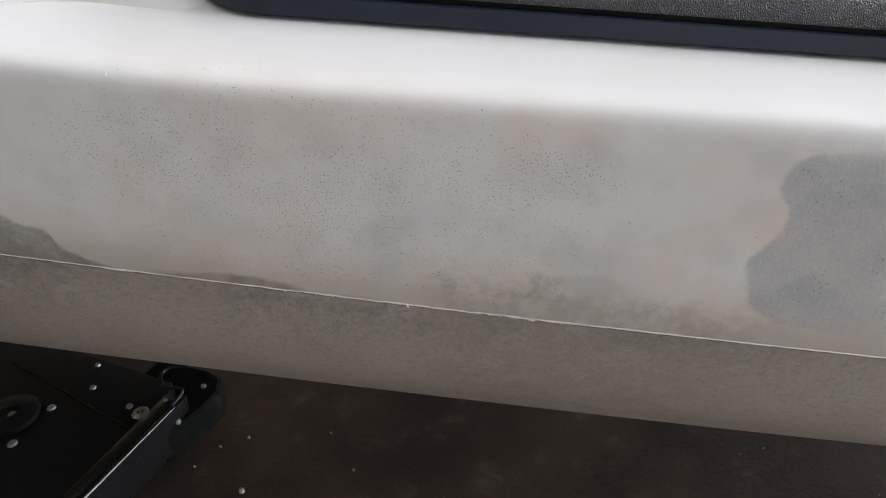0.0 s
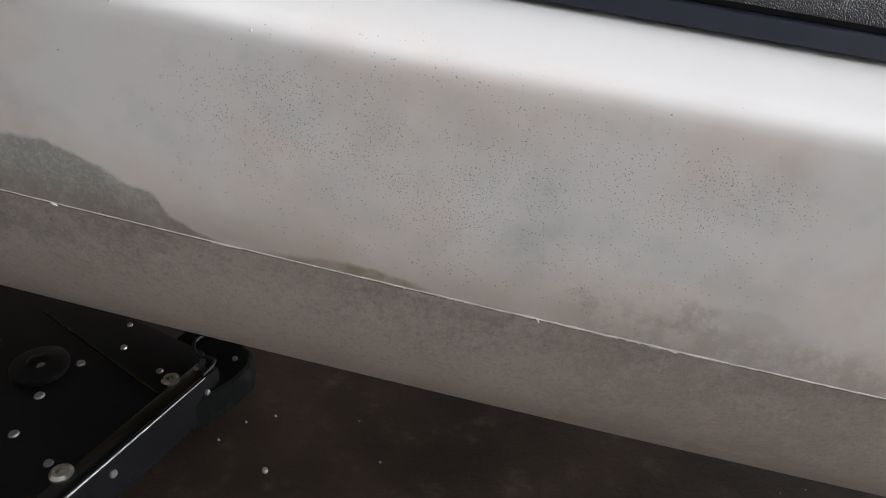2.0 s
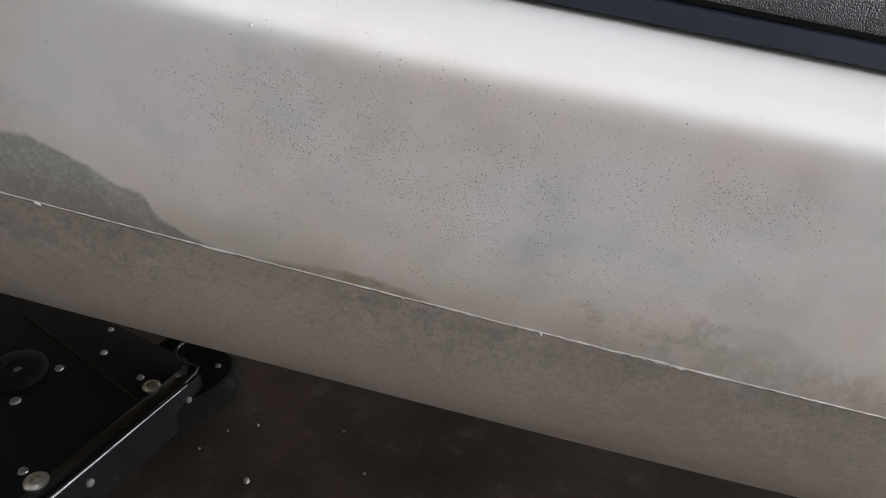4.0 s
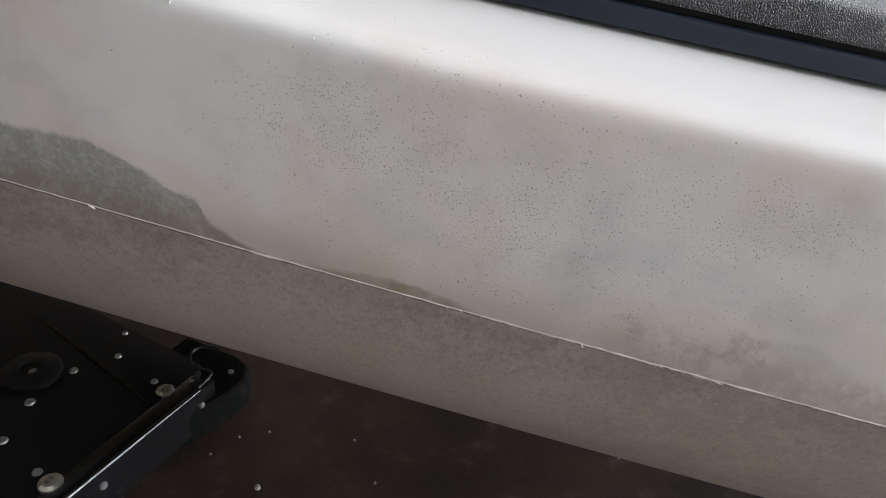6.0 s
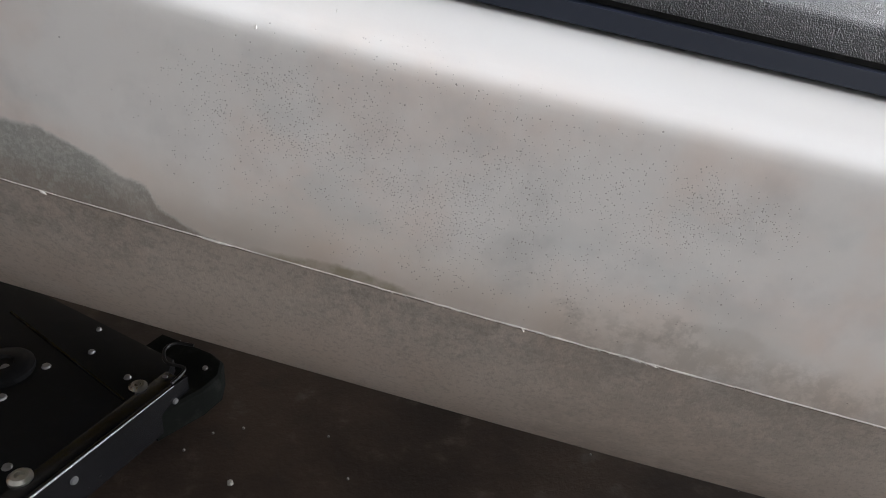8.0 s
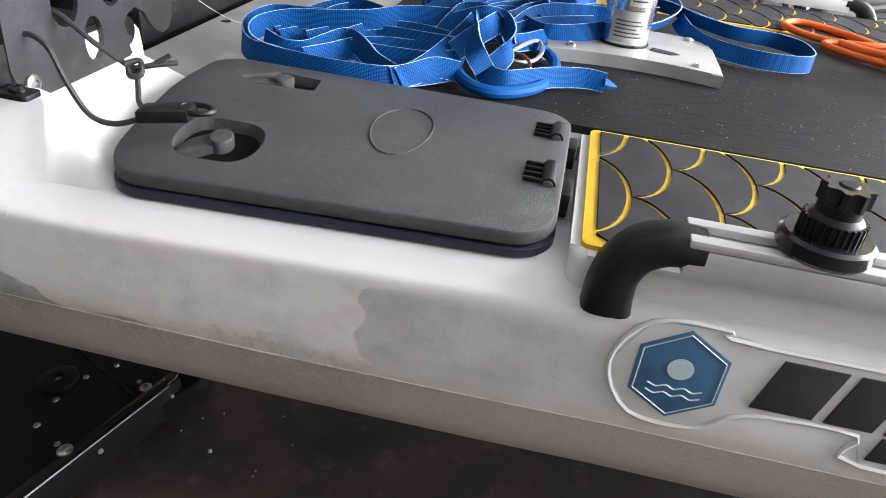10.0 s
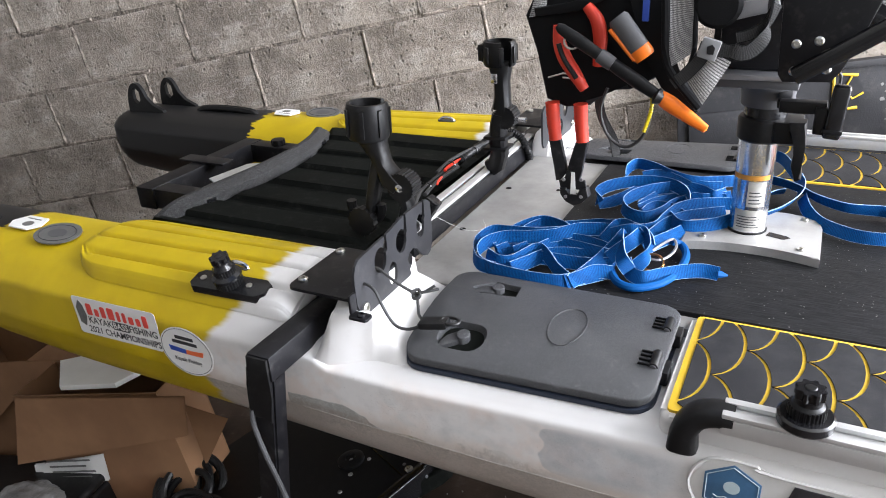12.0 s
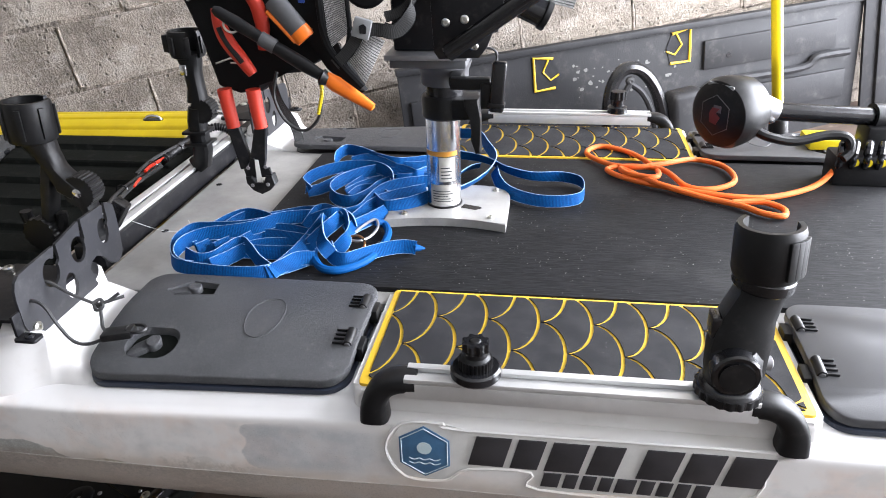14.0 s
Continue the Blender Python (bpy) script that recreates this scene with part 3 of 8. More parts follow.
def tube(line, r, n=8, closed=False, bm=None, taper=None, ends=True):
    bm = bm or bmesh.new()
    line = [Vector(q) for q in line]
    cnt, rings = len(line), []
    up = Vector((0, 0, 1))
    for i, p in enumerate(line):
        a, b = (line[i - 1], line[(i + 1) % cnt]) if closed else (line[max(i - 1, 0)], line[min(i + 1, cnt - 1)])
        t = (b - a).normalized()
        side = t.cross(up)
        if side.length < 0.05:
            side = t.cross(Vector((1, 0, 0)))
        side.normalize()
        if rings and side.dot(last) < 0:
            side.negate()
        last, v = side, side.cross(t)
        rr = r * (taper[i] if taper else 1)
        rings.append([bm.verts.new(p + rr * (math.cos(2 * math.pi * k / n) * side + math.sin(2 * math.pi * k / n) * v)) for k in range(n)])
    for i in range(cnt if closed else cnt - 1):
        a, b = rings[i], rings[(i + 1) % cnt]
        for k in range(n):
            bm.faces.new((a[k], a[(k + 1) % n], b[(k + 1) % n], b[k]))
    if not closed and ends:
        bm.faces.new(rings[0])
        bm.faces.new(rings[-1])
    return bm


def loft(sections, closed_ends=True, bm=None, ring=True):
    bm = bm or bmesh.new()
    rows = [[bm.verts.new(p) for p in s] for s in sections]
    n = len(rows[0])
    for a, b in zip(rows, rows[1:]):
        for k in range(n if ring else n - 1):
            bm.faces.new((a[k], a[(k + 1) % n], b[(k + 1) % n], b[k]))
    if closed_ends:
        bm.faces.new(rows[0])
        bm.faces.new(rows[-1])
    return bm


def ribbon(points, width, thick=0.0014, lean=None, per=8, edge=0.0006):
    """A woven strap along a line. lean: at each point, how far it lies down (0 stands on edge, 1 lies flat).
    Slot 0 is the web, slot 1 its stitched edges."""
    lean = lean or [0.15] * len(points)
    line = spline(points, per)
    bm = bmesh.new()
    uv = bm.loops.layers.uv.new("UVMap")
    across = (0.0, edge / width, 0.5, 1 - edge / width, 1.0)
    rows, run, last = [], 0.0, None
    for i, p in enumerate(line):
        a, b = line[max(i - 1, 0)], line[min(i + 1, len(line) - 1)]
        t = (b - a).normalized()
        s = t.cross(Vector((0, 0, 1)))
        s = s.normalized() if s.length > 0.05 else (last or Vector((1, 0, 0)))
        if last and s.dot(last) < -0.2:
            s.negate()
        last = s
        f = i / per
        k = min(int(f), len(lean) - 2)
        w = lean[k] + (lean[k + 1] - lean[k]) * (f - k)
        up = s.cross(t)
        if up.z < 0:
            up.negate()
        d = (up * math.cos(w * math.pi / 2) + s * math.sin(w * math.pi / 2)).normalized()
        nrm = d.cross(t).normalized()
        if i:
            run += (p - line[i - 1]).length
        rows.append(([bm.verts.new(p + d * width * (c - 0.5) + nrm * thick / 2) for c in across],
                     [bm.verts.new(p + d * width * (c - 0.5) - nrm * thick / 2) for c in across], run))
    for (a, a2, ra), (b, b2, rb) in zip(rows, rows[1:]):
        for j in range(4):
            for q, flip in (((a[j], a[j + 1], b[j + 1], b[j]), 0), ((a2[j], b2[j], b2[j + 1], a2[j + 1]), 1)):
                f = bm.faces.new(q)
                f.material_index = 1 if j in (0, 3) else 0
                for loop in f.loops:
                    r = ra if loop.vert in a or loop.vert in a2 else rb
                    row = a if loop.vert in a else a2 if loop.vert in a2 else b if loop.vert in b else b2
                    loop[uv].uv = (r, across[row.index(loop.vert)])
        for c in (0, 4):
            f = bm.faces.new((a[c], b[c], b2[c], a2[c]))
            f.material_index = 1
    return bm


def grid_uv(corners, nu, nv, sag=0.0, thick=0.002, su=1.0, sv=1.0):
    """A cloth panel between four corners (p00, p10, p11, p01), a little slack."""
    p = [Vector(c) for c in corners]
    nrm = (p[1] - p[0]).cross(p[3] - p[0]).normalized()
    bm = bmesh.new()
    uv = bm.loops.layers.uv.new("UVMap")
    for side in (0.5, -0.5):
        v = {}
        for i in range(nu + 1):
            for j in range(nv + 1):
                s, t = i / nu, j / nv
                q = (p[0] * (1 - s) + p[1] * s) * (1 - t) + (p[3] * (1 - s) + p[2] * s) * t
                q = q + nrm * (sag * math.sin(math.pi * s) * math.sin(math.pi * t) + thick * side)
                v[i, j] = bm.verts.new(q)
        for i in range(nu):
            for j in range(nv):
                f = bm.faces.new((v[i, j], v[i + 1, j], v[i + 1, j + 1], v[i, j + 1]))
                for loop, (a, b) in zip(f.loops, ((i, j), (i + 1, j), (i + 1, j + 1), (i, j + 1))):
                    loop[uv].uv = (a / nu * su, b / nv * sv)
    return bm


def knurl(r, h, teeth, depth, m=None, bm=None, h0=0.0):
    """A toothed drum."""
    n = teeth * 4
    pts = [((r - (depth if (k % 4) in (0, 1) else 0)) * math.cos(2 * math.pi * k / n), (r - (depth if (k % 4) in (0, 1) else 0)) * math.sin(2 * math.pi * k / n)) for k in range(n)]
    return prism(pts, h0, h0 + h, bm=bm, m=m)


def at(x, y, z, rx=0, ry=0, rz=0):
    return pose(x, y, z, rx, ry, rz)


def between(a, b):
    """A frame at a whose z runs to b."""
    a, b = Vector(a), Vector(b)
    return Matrix.Translation(a) @ (b - a).to_track_quat("Z", "X").to_matrix().to_4x4(), (b - a).length


def rod(a, b, r, n=12, bm=None, r2=None):
    m, l = between(a, b)
    return lathe([(r, 0), (r2 or r, l)], m, n, bm)


def screw(name, parent, m, r=0.006, mat="bolt_steel", label=""):
    bm = lathe([(r, 0), (r, r * 0.35), (r * 0.7, r * 0.6), (r * 0.42, r * 0.62), (r * 0.36, r * 0.2), (0, r * 0.2)], m, 16)
    return part(name, bm, mat, parent, label)


def flip(p):
    """The mirror point on the boat's far side."""
    return (p[0], 1.0 - p[1], *p[2:])


# ---------- garage ----------
def slab(name, lo, hi, mat, label=""):
    me = bpy.data.meshes.new(name)
    bm = box(lo, hi)
    bmesh.ops.recalc_face_normals(bm, faces=bm.faces)
    bm.to_mesh(me)
    bm.free()
    me.materials.append(M[mat])
    ob = new(name, me)
    ob.matrix_world = ROOM.copy()
    BASE[ob] = Vector((0, 0, 0))
    return tagged(ob, label, name.split("_")[0], kind="structure")


def wall_with_hole(name, lo, hi, axis, hole, mat, label):
    """A wall or ceiling with one opening through it; axis is the thin direction, hole is (a0, b0, a1, b1) in the other two."""
    o = [k for k in range(3) if k != axis]
    a0, b0, a1, b1 = hole
    bm = bmesh.new()
    cells = [((lo[o[0]], lo[o[1]]), (a0, hi[o[1]])), ((a1, lo[o[1]]), (hi[o[0]], hi[o[1]])), ((a0, b1), (a1, hi[o[1]]))]
    if b0 > lo[o[1]] + 1e-6:
        cells.append(((a0, lo[o[1]]), (a1, b0)))
    for p, q in cells:
        l, h = list(lo), list(hi)
        l[o[0]], l[o[1]], h[o[0]], h[o[1]] = p[0], p[1], q[0], q[1]
        box(l, h, bm=bm)
    bmesh.ops.remove_doubles(bm, verts=bm.verts, dist=1e-5)
    me = bpy.data.meshes.new(name)
    bmesh.ops.recalc_face_normals(bm, faces=bm.faces)
    bm.to_mesh(me)
    bm.free()
    me.materials.append(M[mat])
    ob = new(name, me)
    ob.matrix_world = ROOM.copy()
    return tagged(ob, label, name.split("_")[0], kind="structure")


slab("floor", (ROOM_U0 - 0.2, -0.2, -0.15), (ROOM_U1 + 6, ROOM_V1 + 0.2, 0.0), "floor", "dark brown stained concrete garage floor")
wall = slab("wall_north", (ROOM_U0 - 0.2, -0.24, 0.0), (ROOM_U1, -0.010, ROOM_H), "mortar", "rough grey concrete block garage wall")
slab("wall_west", (ROOM_U0 - 0.2, -0.010, 0.0), (ROOM_U0, ROOM_V1, ROOM_H), "plaster", "plain grey garage end wall")
slab("wall_south", (ROOM_U0 - 0.2, ROOM_V1, 0.0), (ROOM_U1, ROOM_V1 + 0.2, ROOM_H), "plaster", "plain grey garage side wall")
wall_with_hole("wall_east", (ROOM_U1, -0.24, 0.0), (ROOM_U1 + 0.2, ROOM_V1 + 0.2, ROOM_H), 0, (DOOR_V0, 0.0, DOOR_V1, DOOR_H), "plaster", "grey garage wall with the open doorway")
wall_with_hole("ceiling", (ROOM_U0 - 0.2, -0.24, ROOM_H), (ROOM_U1 + 0.2, ROOM_V1 + 0.2, ROOM_H + 0.08), 2,
               (SKY_U - SKY_LU / 2, SKY_V - SKY_LV / 2, SKY_U + SKY_LU / 2, SKY_V + SKY_LV / 2), "ceiling_board", "pale boarded garage ceiling with a roof light")


# ---------- the boat ----------
boat = thing("catamaran_boat", "white plastic twin-hull fishing boat with yellow and black bows, under repair", "boat")
SIDE = [(0.1, -0.2445), (0.06, -0.2378), (0.03, -0.2215), (0.010, -0.2038), (-0.007, -0.1793), (-0.0185, -0.1518), (-0.0242, -0.1292), (-0.0248, -0.1280), (-0.0256, -0.112), (-0.0256, -0.095),
        (-0.0256, -0.078), (-0.0256, -0.066), (-0.0256, -0.0590), (-0.0254, -0.0556), (-0.0248, -0.0535), (-0.0236, -0.0518), (-0.0216, -0.0503), (-0.0180, -0.0484), (-0.0125, -0.0459), (-0.0050, -0.0428), (0.0035, -0.0394), (0.012, -0.0366), (0.04, -0.035)]


def seam_z(x):
    """The height of the moulding seam, a little higher towards both ends."""
    u = min(0.3, max(-0.3, x + 0.25))
    return -0.1300 + 0.0035 * u + 0.0423 * u * u


def hull_section(x):
    """One cross-section of a pontoon at x, as (y, z), outer side first, round to the inner side."""
    pts = list(SIDE)
    crown = 0.0
    if x < -0.512:
        f = min(1.0, (-0.512 - x) / 0.006)
        crown = f * (0.040 - 0.018 * min(1, max(0, (-x - 0.6) / 0.8)))
    top = [(0.055 + 0.09 * k / 6, -0.035) for k in range(7)]
    full = pts + top + [(0.2 - py, pz) for py, pz in reversed(pts[1:])]
    out = []
    lift = 0.050 * min(0.3, max(0.0, x + 0.338)) + (0.0105 if x < -0.4545 else 0.0)
    dip = seam_z(x) + 0.1285
    for py, pz in full:
        pz += dip * min(1.0, max(0.0, (-0.066 - pz) / 0.03))
        pz += lift * min(1.0, max(0.0, (pz + 0.078) / 0.026))
        if pz > -0.047 and py < 0.05:
            # the shoulder climbs to meet the hatch gasket
            rise = min(1.0, max(0.0, (x + 0.365) / 0.03)) * min(1.0, max(0.0, -x / 0.02)) * min(1.0, max(0.0, (py + 0.0130) / 0.0155))
            pz += rise * max(0.0, -0.0239 + 0.045 * min(0.0, x + 0.0435) - pz)
        if pz > -0.045:
            w = max(0.0, 1 - ((py - 0.1) / 0.125) ** 2)
            pz += crown * 1.25 * w
        out.append([py, pz])
    if -0.5275 < x < -0.4750:
        out = [[py, min(pz, -0.028)] for py, pz in out]
    s = max(0.0, (-x - 1.05) / 0.82)
    if s > 0:
        k = 1 - 0.14 * s * s
        end = max(0.0, (-x - 1.78) / 0.09)
        k *= math.sqrt(max(0.0, 1 - 0.85 * end * end))
        zc = -0.055
        out = [[0.1 + (py - 0.1) * k, zc + (pz - zc) * (k if pz > zc else k * (1 - 0.16 * s))] for py, pz in out]
    return [(x, py, pz) for py, pz in out]


XS = sorted({*[-1.87 + 0.012 * k for k in range(8)], *[-1.78 + 0.04 * k for k in range(32)], -0.534, -0.5280, -0.5274, -0.512, -0.4751, -0.4745, -0.4540, *[-0.44 + 0.04 * k for k in range(60)], 1.9})
pontoon = []
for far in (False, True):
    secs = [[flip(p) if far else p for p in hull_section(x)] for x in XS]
    pontoon.append(part("pontoon", loft(secs), "hull", boat, "" if far else "white hull side with grey unsanded patches and a moulding seam", 50))


def seam_bead(far):
    """The moulding seam: a thin raw bead, ragged and torn into fine burrs along one stretch."""
    rnd = random.Random(7)
    bm = bmesh.new()
    line, tap = [], []
    for k in range(900):
        x = -0.505 + 0.0025 * k
        torn = min(1.0, max(0.0, (x + 0.335) / 0.06)) * min(1.0, max(0.0, (-0.188 - x) / 0.004))
        w = 0.00008 + 0.00014 * torn
        line.append((x, -0.0246 + rnd.uniform(-0.0001, 0.0001), seam_z(x) + 0.00002 + rnd.uniform(-w, w)))
        tap.append(0.72 + 0.35 * rnd.random() + torn * (0.10 + 0.95 * rnd.random() ** 3) + (0.35 if x > -0.19 else 0.0))
    if far:
        line = [flip(p) for p in line]
    tube(line, 0.00033, 5, bm=bm, taper=tap)
    if not far:
        for _ in range(130):
            x = rnd.choice((rnd.uniform(-0.315, -0.19), rnd.uniform(-0.30, -0.19), rnd.uniform(-0.27, -0.19), rnd.uniform(-0.19, 0.25)))
            l = rnd.uniform(0.0004, 0.0014) * (0.5 if x > -0.19 else 1.0)
            d = rnd.uniform(-0.0007, 0.0005) * (0.4 if x > -0.19 else 1.0)
            z = seam_z(x)
            tube([(x, -0.0247, z), (x + l * 0.5, -0.0251, z + d * 0.6), (x + l, -0.0252, z + d)], 0.00022, 4, bm=bm, taper=[1, 0.9, 0.4])
        for x0, x1, drop in ((-0.375, -0.364, 0.0), (-0.433, -0.4305, -0.0008), (-0.2135, -0.2105, -0.0006), (-0.2075, -0.1925, 0.0002), (-0.2595, -0.2585, -0.0011)):
            z = seam_z((x0 + x1) / 2)
            tube([(x0 + (x1 - x0) * f, -0.0250, z + drop * f) for f in (0, 0.3, 0.7, 1)], 0.00050, 5, bm=bm, taper=[0.4, 1, 0.8, 0.3])
    return bm


# small nicks and burrs left on the shoulder
for x, y, z, l in ((-0.4076, -0.0246, -0.0560, 0.0048), (-0.3647, -0.0242, -0.0545, 0.0022), (-0.3445, -0.0120, -0.0464, 0.0016), (-0.3405, -0.0095, -0.0453, 0.0014)):
    part("burr", tube([(x, y, z), (x + 0.0005, y - 0.0006, z + l * 0.5), (x + 0.0002, y + 0.0004, z + l)], 0.0003, 5, taper=[0.4, 1, 0.4]), "seam_white", boat, "small raised nick")
for far in (False, True):
    part("seam_bead", seam_bead(far), "seam_white", boat, "raw white bead along the moulding seam")

# bridging deck between the pontoons
part("deck", box((-0.452, 0.19, -0.075), (1.85, 0.81, -0.0085), 0.004), "deck", boat, "scuffed pale grey bare deck plastic")
part("deck_mat", prism(rounded(-0.272, 0.222, 1.8, 0.778, 0.006), -0.0085, -0.0005, 0.0015), "mat", boat, "dark brushed foam deck mat with dust and lint")


def riser(far):
    """The white moulded step that carries the bow bracket: a raised outer shoulder, and a ramp falling aft behind it."""
    rows = []
    for x, zt, zi in ((-0.4745, -0.0300, -0.0300), (-0.4640, 0.0000, 0.0080), (-0.4545, 0.0235, 0.0395), (-0.4510, 0.0270, 0.0425), (-0.430, 0.0275, 0.0425), (-0.4197, 0.0275, 0.0425), (-0.4191, 0.0275, 0.0126), (-0.4130, 0.0275, 0.0112), (-0.402, 0.0272, 0.0064), (-0.394, 0.0250, 0.0030), (-0.390, 0.0160, 0.0012), (-0.386, 0.0030, -0.0004),
                      (-0.380, -0.0070, -0.0030), (-0.368, -0.0130, -0.0082), (-0.356, -0.0180, -0.0132), (-0.350, -0.0260, -0.0158), (-0.344, -0.0330, -0.0190), (-0.334, -0.0420, -0.0300)):
        yo = min(0.0040, -0.0085 + 0.0125 * (x + 0.4535) / 0.0535)
        fl = min(1.0, max(0.0, (-0.385 - x) / 0.05))
        yt = yo + 0.0135
        row = [(x, yo - 0.010 * fl, -0.072), (x, yo + 0.0016 - 0.0095 * fl, -0.040), (x, (yo + 0.0016 + yt) / 2 - 0.0008 - 0.0035 * fl, (zt - 0.040) / 2), (x, yt - 0.0012, zt - 0.0032), (x, yt + 0.0012, zt - 0.0006), (x, yt + 0.0060, zt + (0.0004 if x < -0.396 else -0.0005)),
               (x, yt + 0.0105, zt + (zi - zt) * 0.10), (x, yt + 0.0190, zt + (zi - zt) * 0.50), (x, yt + 0.0270, zt + (zi - zt) * 0.90), (x, yt + 0.0340, zi), (x, 0.070, zi + 0.0004), (x, 0.100, zi + 0.0006)]
        row += [(x, 0.166, zi), (x, 0.176, zi * 0.96 - 0.0006), (x, 0.186, zi * 0.80 - 0.004), (x, 0.192, zi * 0.3 - 0.016), (x, 0.194, -0.072)]
        rows.append([flip(p) for p in row] if far else row)
    return loft(rows)


for far in (False, True):
    part("bow_step", riser(far), "hull", boat, "" if far else "white moulded step behind the bow", 40)


def bow_deck_lid(far):
    """The ribbed crowned panel on the bow, raised a few millimetres."""
    bm = bmesh.new()
    rows = []
    for i in range(41):
        x = -0.53 - 0.50 * i / 40
        e = max(0.0, (-x - 0.93) / 0.10)
        half = 0.098 * math.sqrt(max(0.02, 1 - e * e))
        row = []
        crown = 0.040 - 0.018 * min(1, max(0, (-x - 0.6) / 0.8))
        for j in range(121):
            s = -1 + 2 * j / 120
            y = 0.1 + half * s
            base = -0.02 + 1.25 * crown * (1 - ((y - 0.1) / 0.125) ** 2) - (0.006 if abs(y - 0.1) > 0.09 else 0)
            rim = min(1.0, (1 - abs(s)) / 0.07, (i + 0.0) / 2 if i < 2 else 1, (40 - i) / 3)
            groove = min(abs(y - g) for g in (0.035, 0.078, 0.122, 0.165))
            dip = 0.0095 * math.exp(-(groove / 0.0038) ** 2) if x < -0.55 and half > 0.06 else 0.0
            row.append((x, y, base + 0.015 * math.sin(min(1, max(0, rim)) * math.pi / 2) - dip - 0.001))
        rows.append([flip(p) for p in row] if far else row)
    return loft(rows, closed_ends=False, ring=False, bm=bm)


for far in (False, True):
    lid = part("bow_panel", bow_deck_lid(far), "hull", boat, "ribbed yellow bow panel, white at its aft end", 60)
    ex, ey, ez = (-0.70, 0.133, 0.0385) if far else (-0.660, 0.056, 0.0350)
    ring = [(ex + 0.019 * math.cos(a), ey, ez - 0.002 + 0.010 * math.sin(a)) for a in [math.pi * k / 12 for k in range(13)]]
    slot = prism(rounded(ex - 0.024, ey - 0.007, ex + 0.024, ey + 0.007, 0.006, 4), ez - 0.008, ez + 0.0012)
    slot.transform(Matrix.Translation((0, 1, 0)) @ Matrix.Diagonal((1, -1, 1, 1)) if far else Matrix.Identity(4))
    part("eye_slot", slot, "hatch_grey", lid, "dark slot of the pad eye")
    part("pad_eye", tube([flip(p) if far else p for p in ring], 0.0034, 8), "chrome", lid, "small bright steel pad eye")

# bow handles and loops
for far in (False, True):
    for dy in (-0.042, 0.042):
        arch = [(0.085 * math.cos(a) * 0.5, 0.085 * math.sin(a)) for a in [math.pi * k / 12 for k in range(13)]]
        hole = [(0.017 * math.cos(a), 0.046 + 0.026 * math.sin(a)) for a in [2 * math.pi * (k + 0.5) / 6 for k in range(6)]]
        bm = bmesh.new()
        out = [(-0.045, -0.03), *[(-px, pz) for px, pz in arch[:-2]], (0.060, 0.020), (0.100, 0.004), (0.11, -0.03)]
        for y in (-0.006, 0.006):
            o = [bm.verts.new((px, y, pz)) for px, pz in out]
            h = [bm.verts.new((px, y, pz)) for px, pz in hole]
            es = [bm.edges.new((o[k], o[(k + 1) % len(o)])) for k in range(len(o))] + [bm.edges.new((h[k], h[(k + 1) % len(h)])) for k in range(len(h))]
            bmesh.ops.triangle_fill(bm, edges=es, use_beauty=True)
        bm.verts.ensure_lookup_table()
        n, k2 = len(out), len(hole)
        o1, h1, o2, h2 = 0, n, n + k2, 2 * n + k2
        vs = list(bm.verts)
        for k in range(n):
            bm.faces.new((vs[o1 + k], vs[o1 + (k + 1) % n], vs[o2 + (k + 1) % n], vs[o2 + k]))
        for k in range(k2):
            bm.faces.new((vs[h1 + k], vs[h1 + (k + 1) % k2], vs[h2 + (k + 1) % k2], vs[h2 + k]))
        yy = 0.9 if far else 0.1
        bm.transform(at(-1.755 + (0.05 if dy > 0 else 0.0), yy + dy, -0.004, 0, 0, 0))
        part("bow_loop", bm, "black_plastic", boat, "black plastic bow lifting loop")
    yy = 0.9 if far else 0.1
    part("carry_handle", tube(spline([(-1.56, yy, -0.012), (-1.53, yy, 0.004), (-1.44, yy, 0.010), (-1.35, yy, 0.006), (-1.33, yy, -0.008)], 6), 0.011, 8), "black_plastic", boat, "black webbing carry handle")


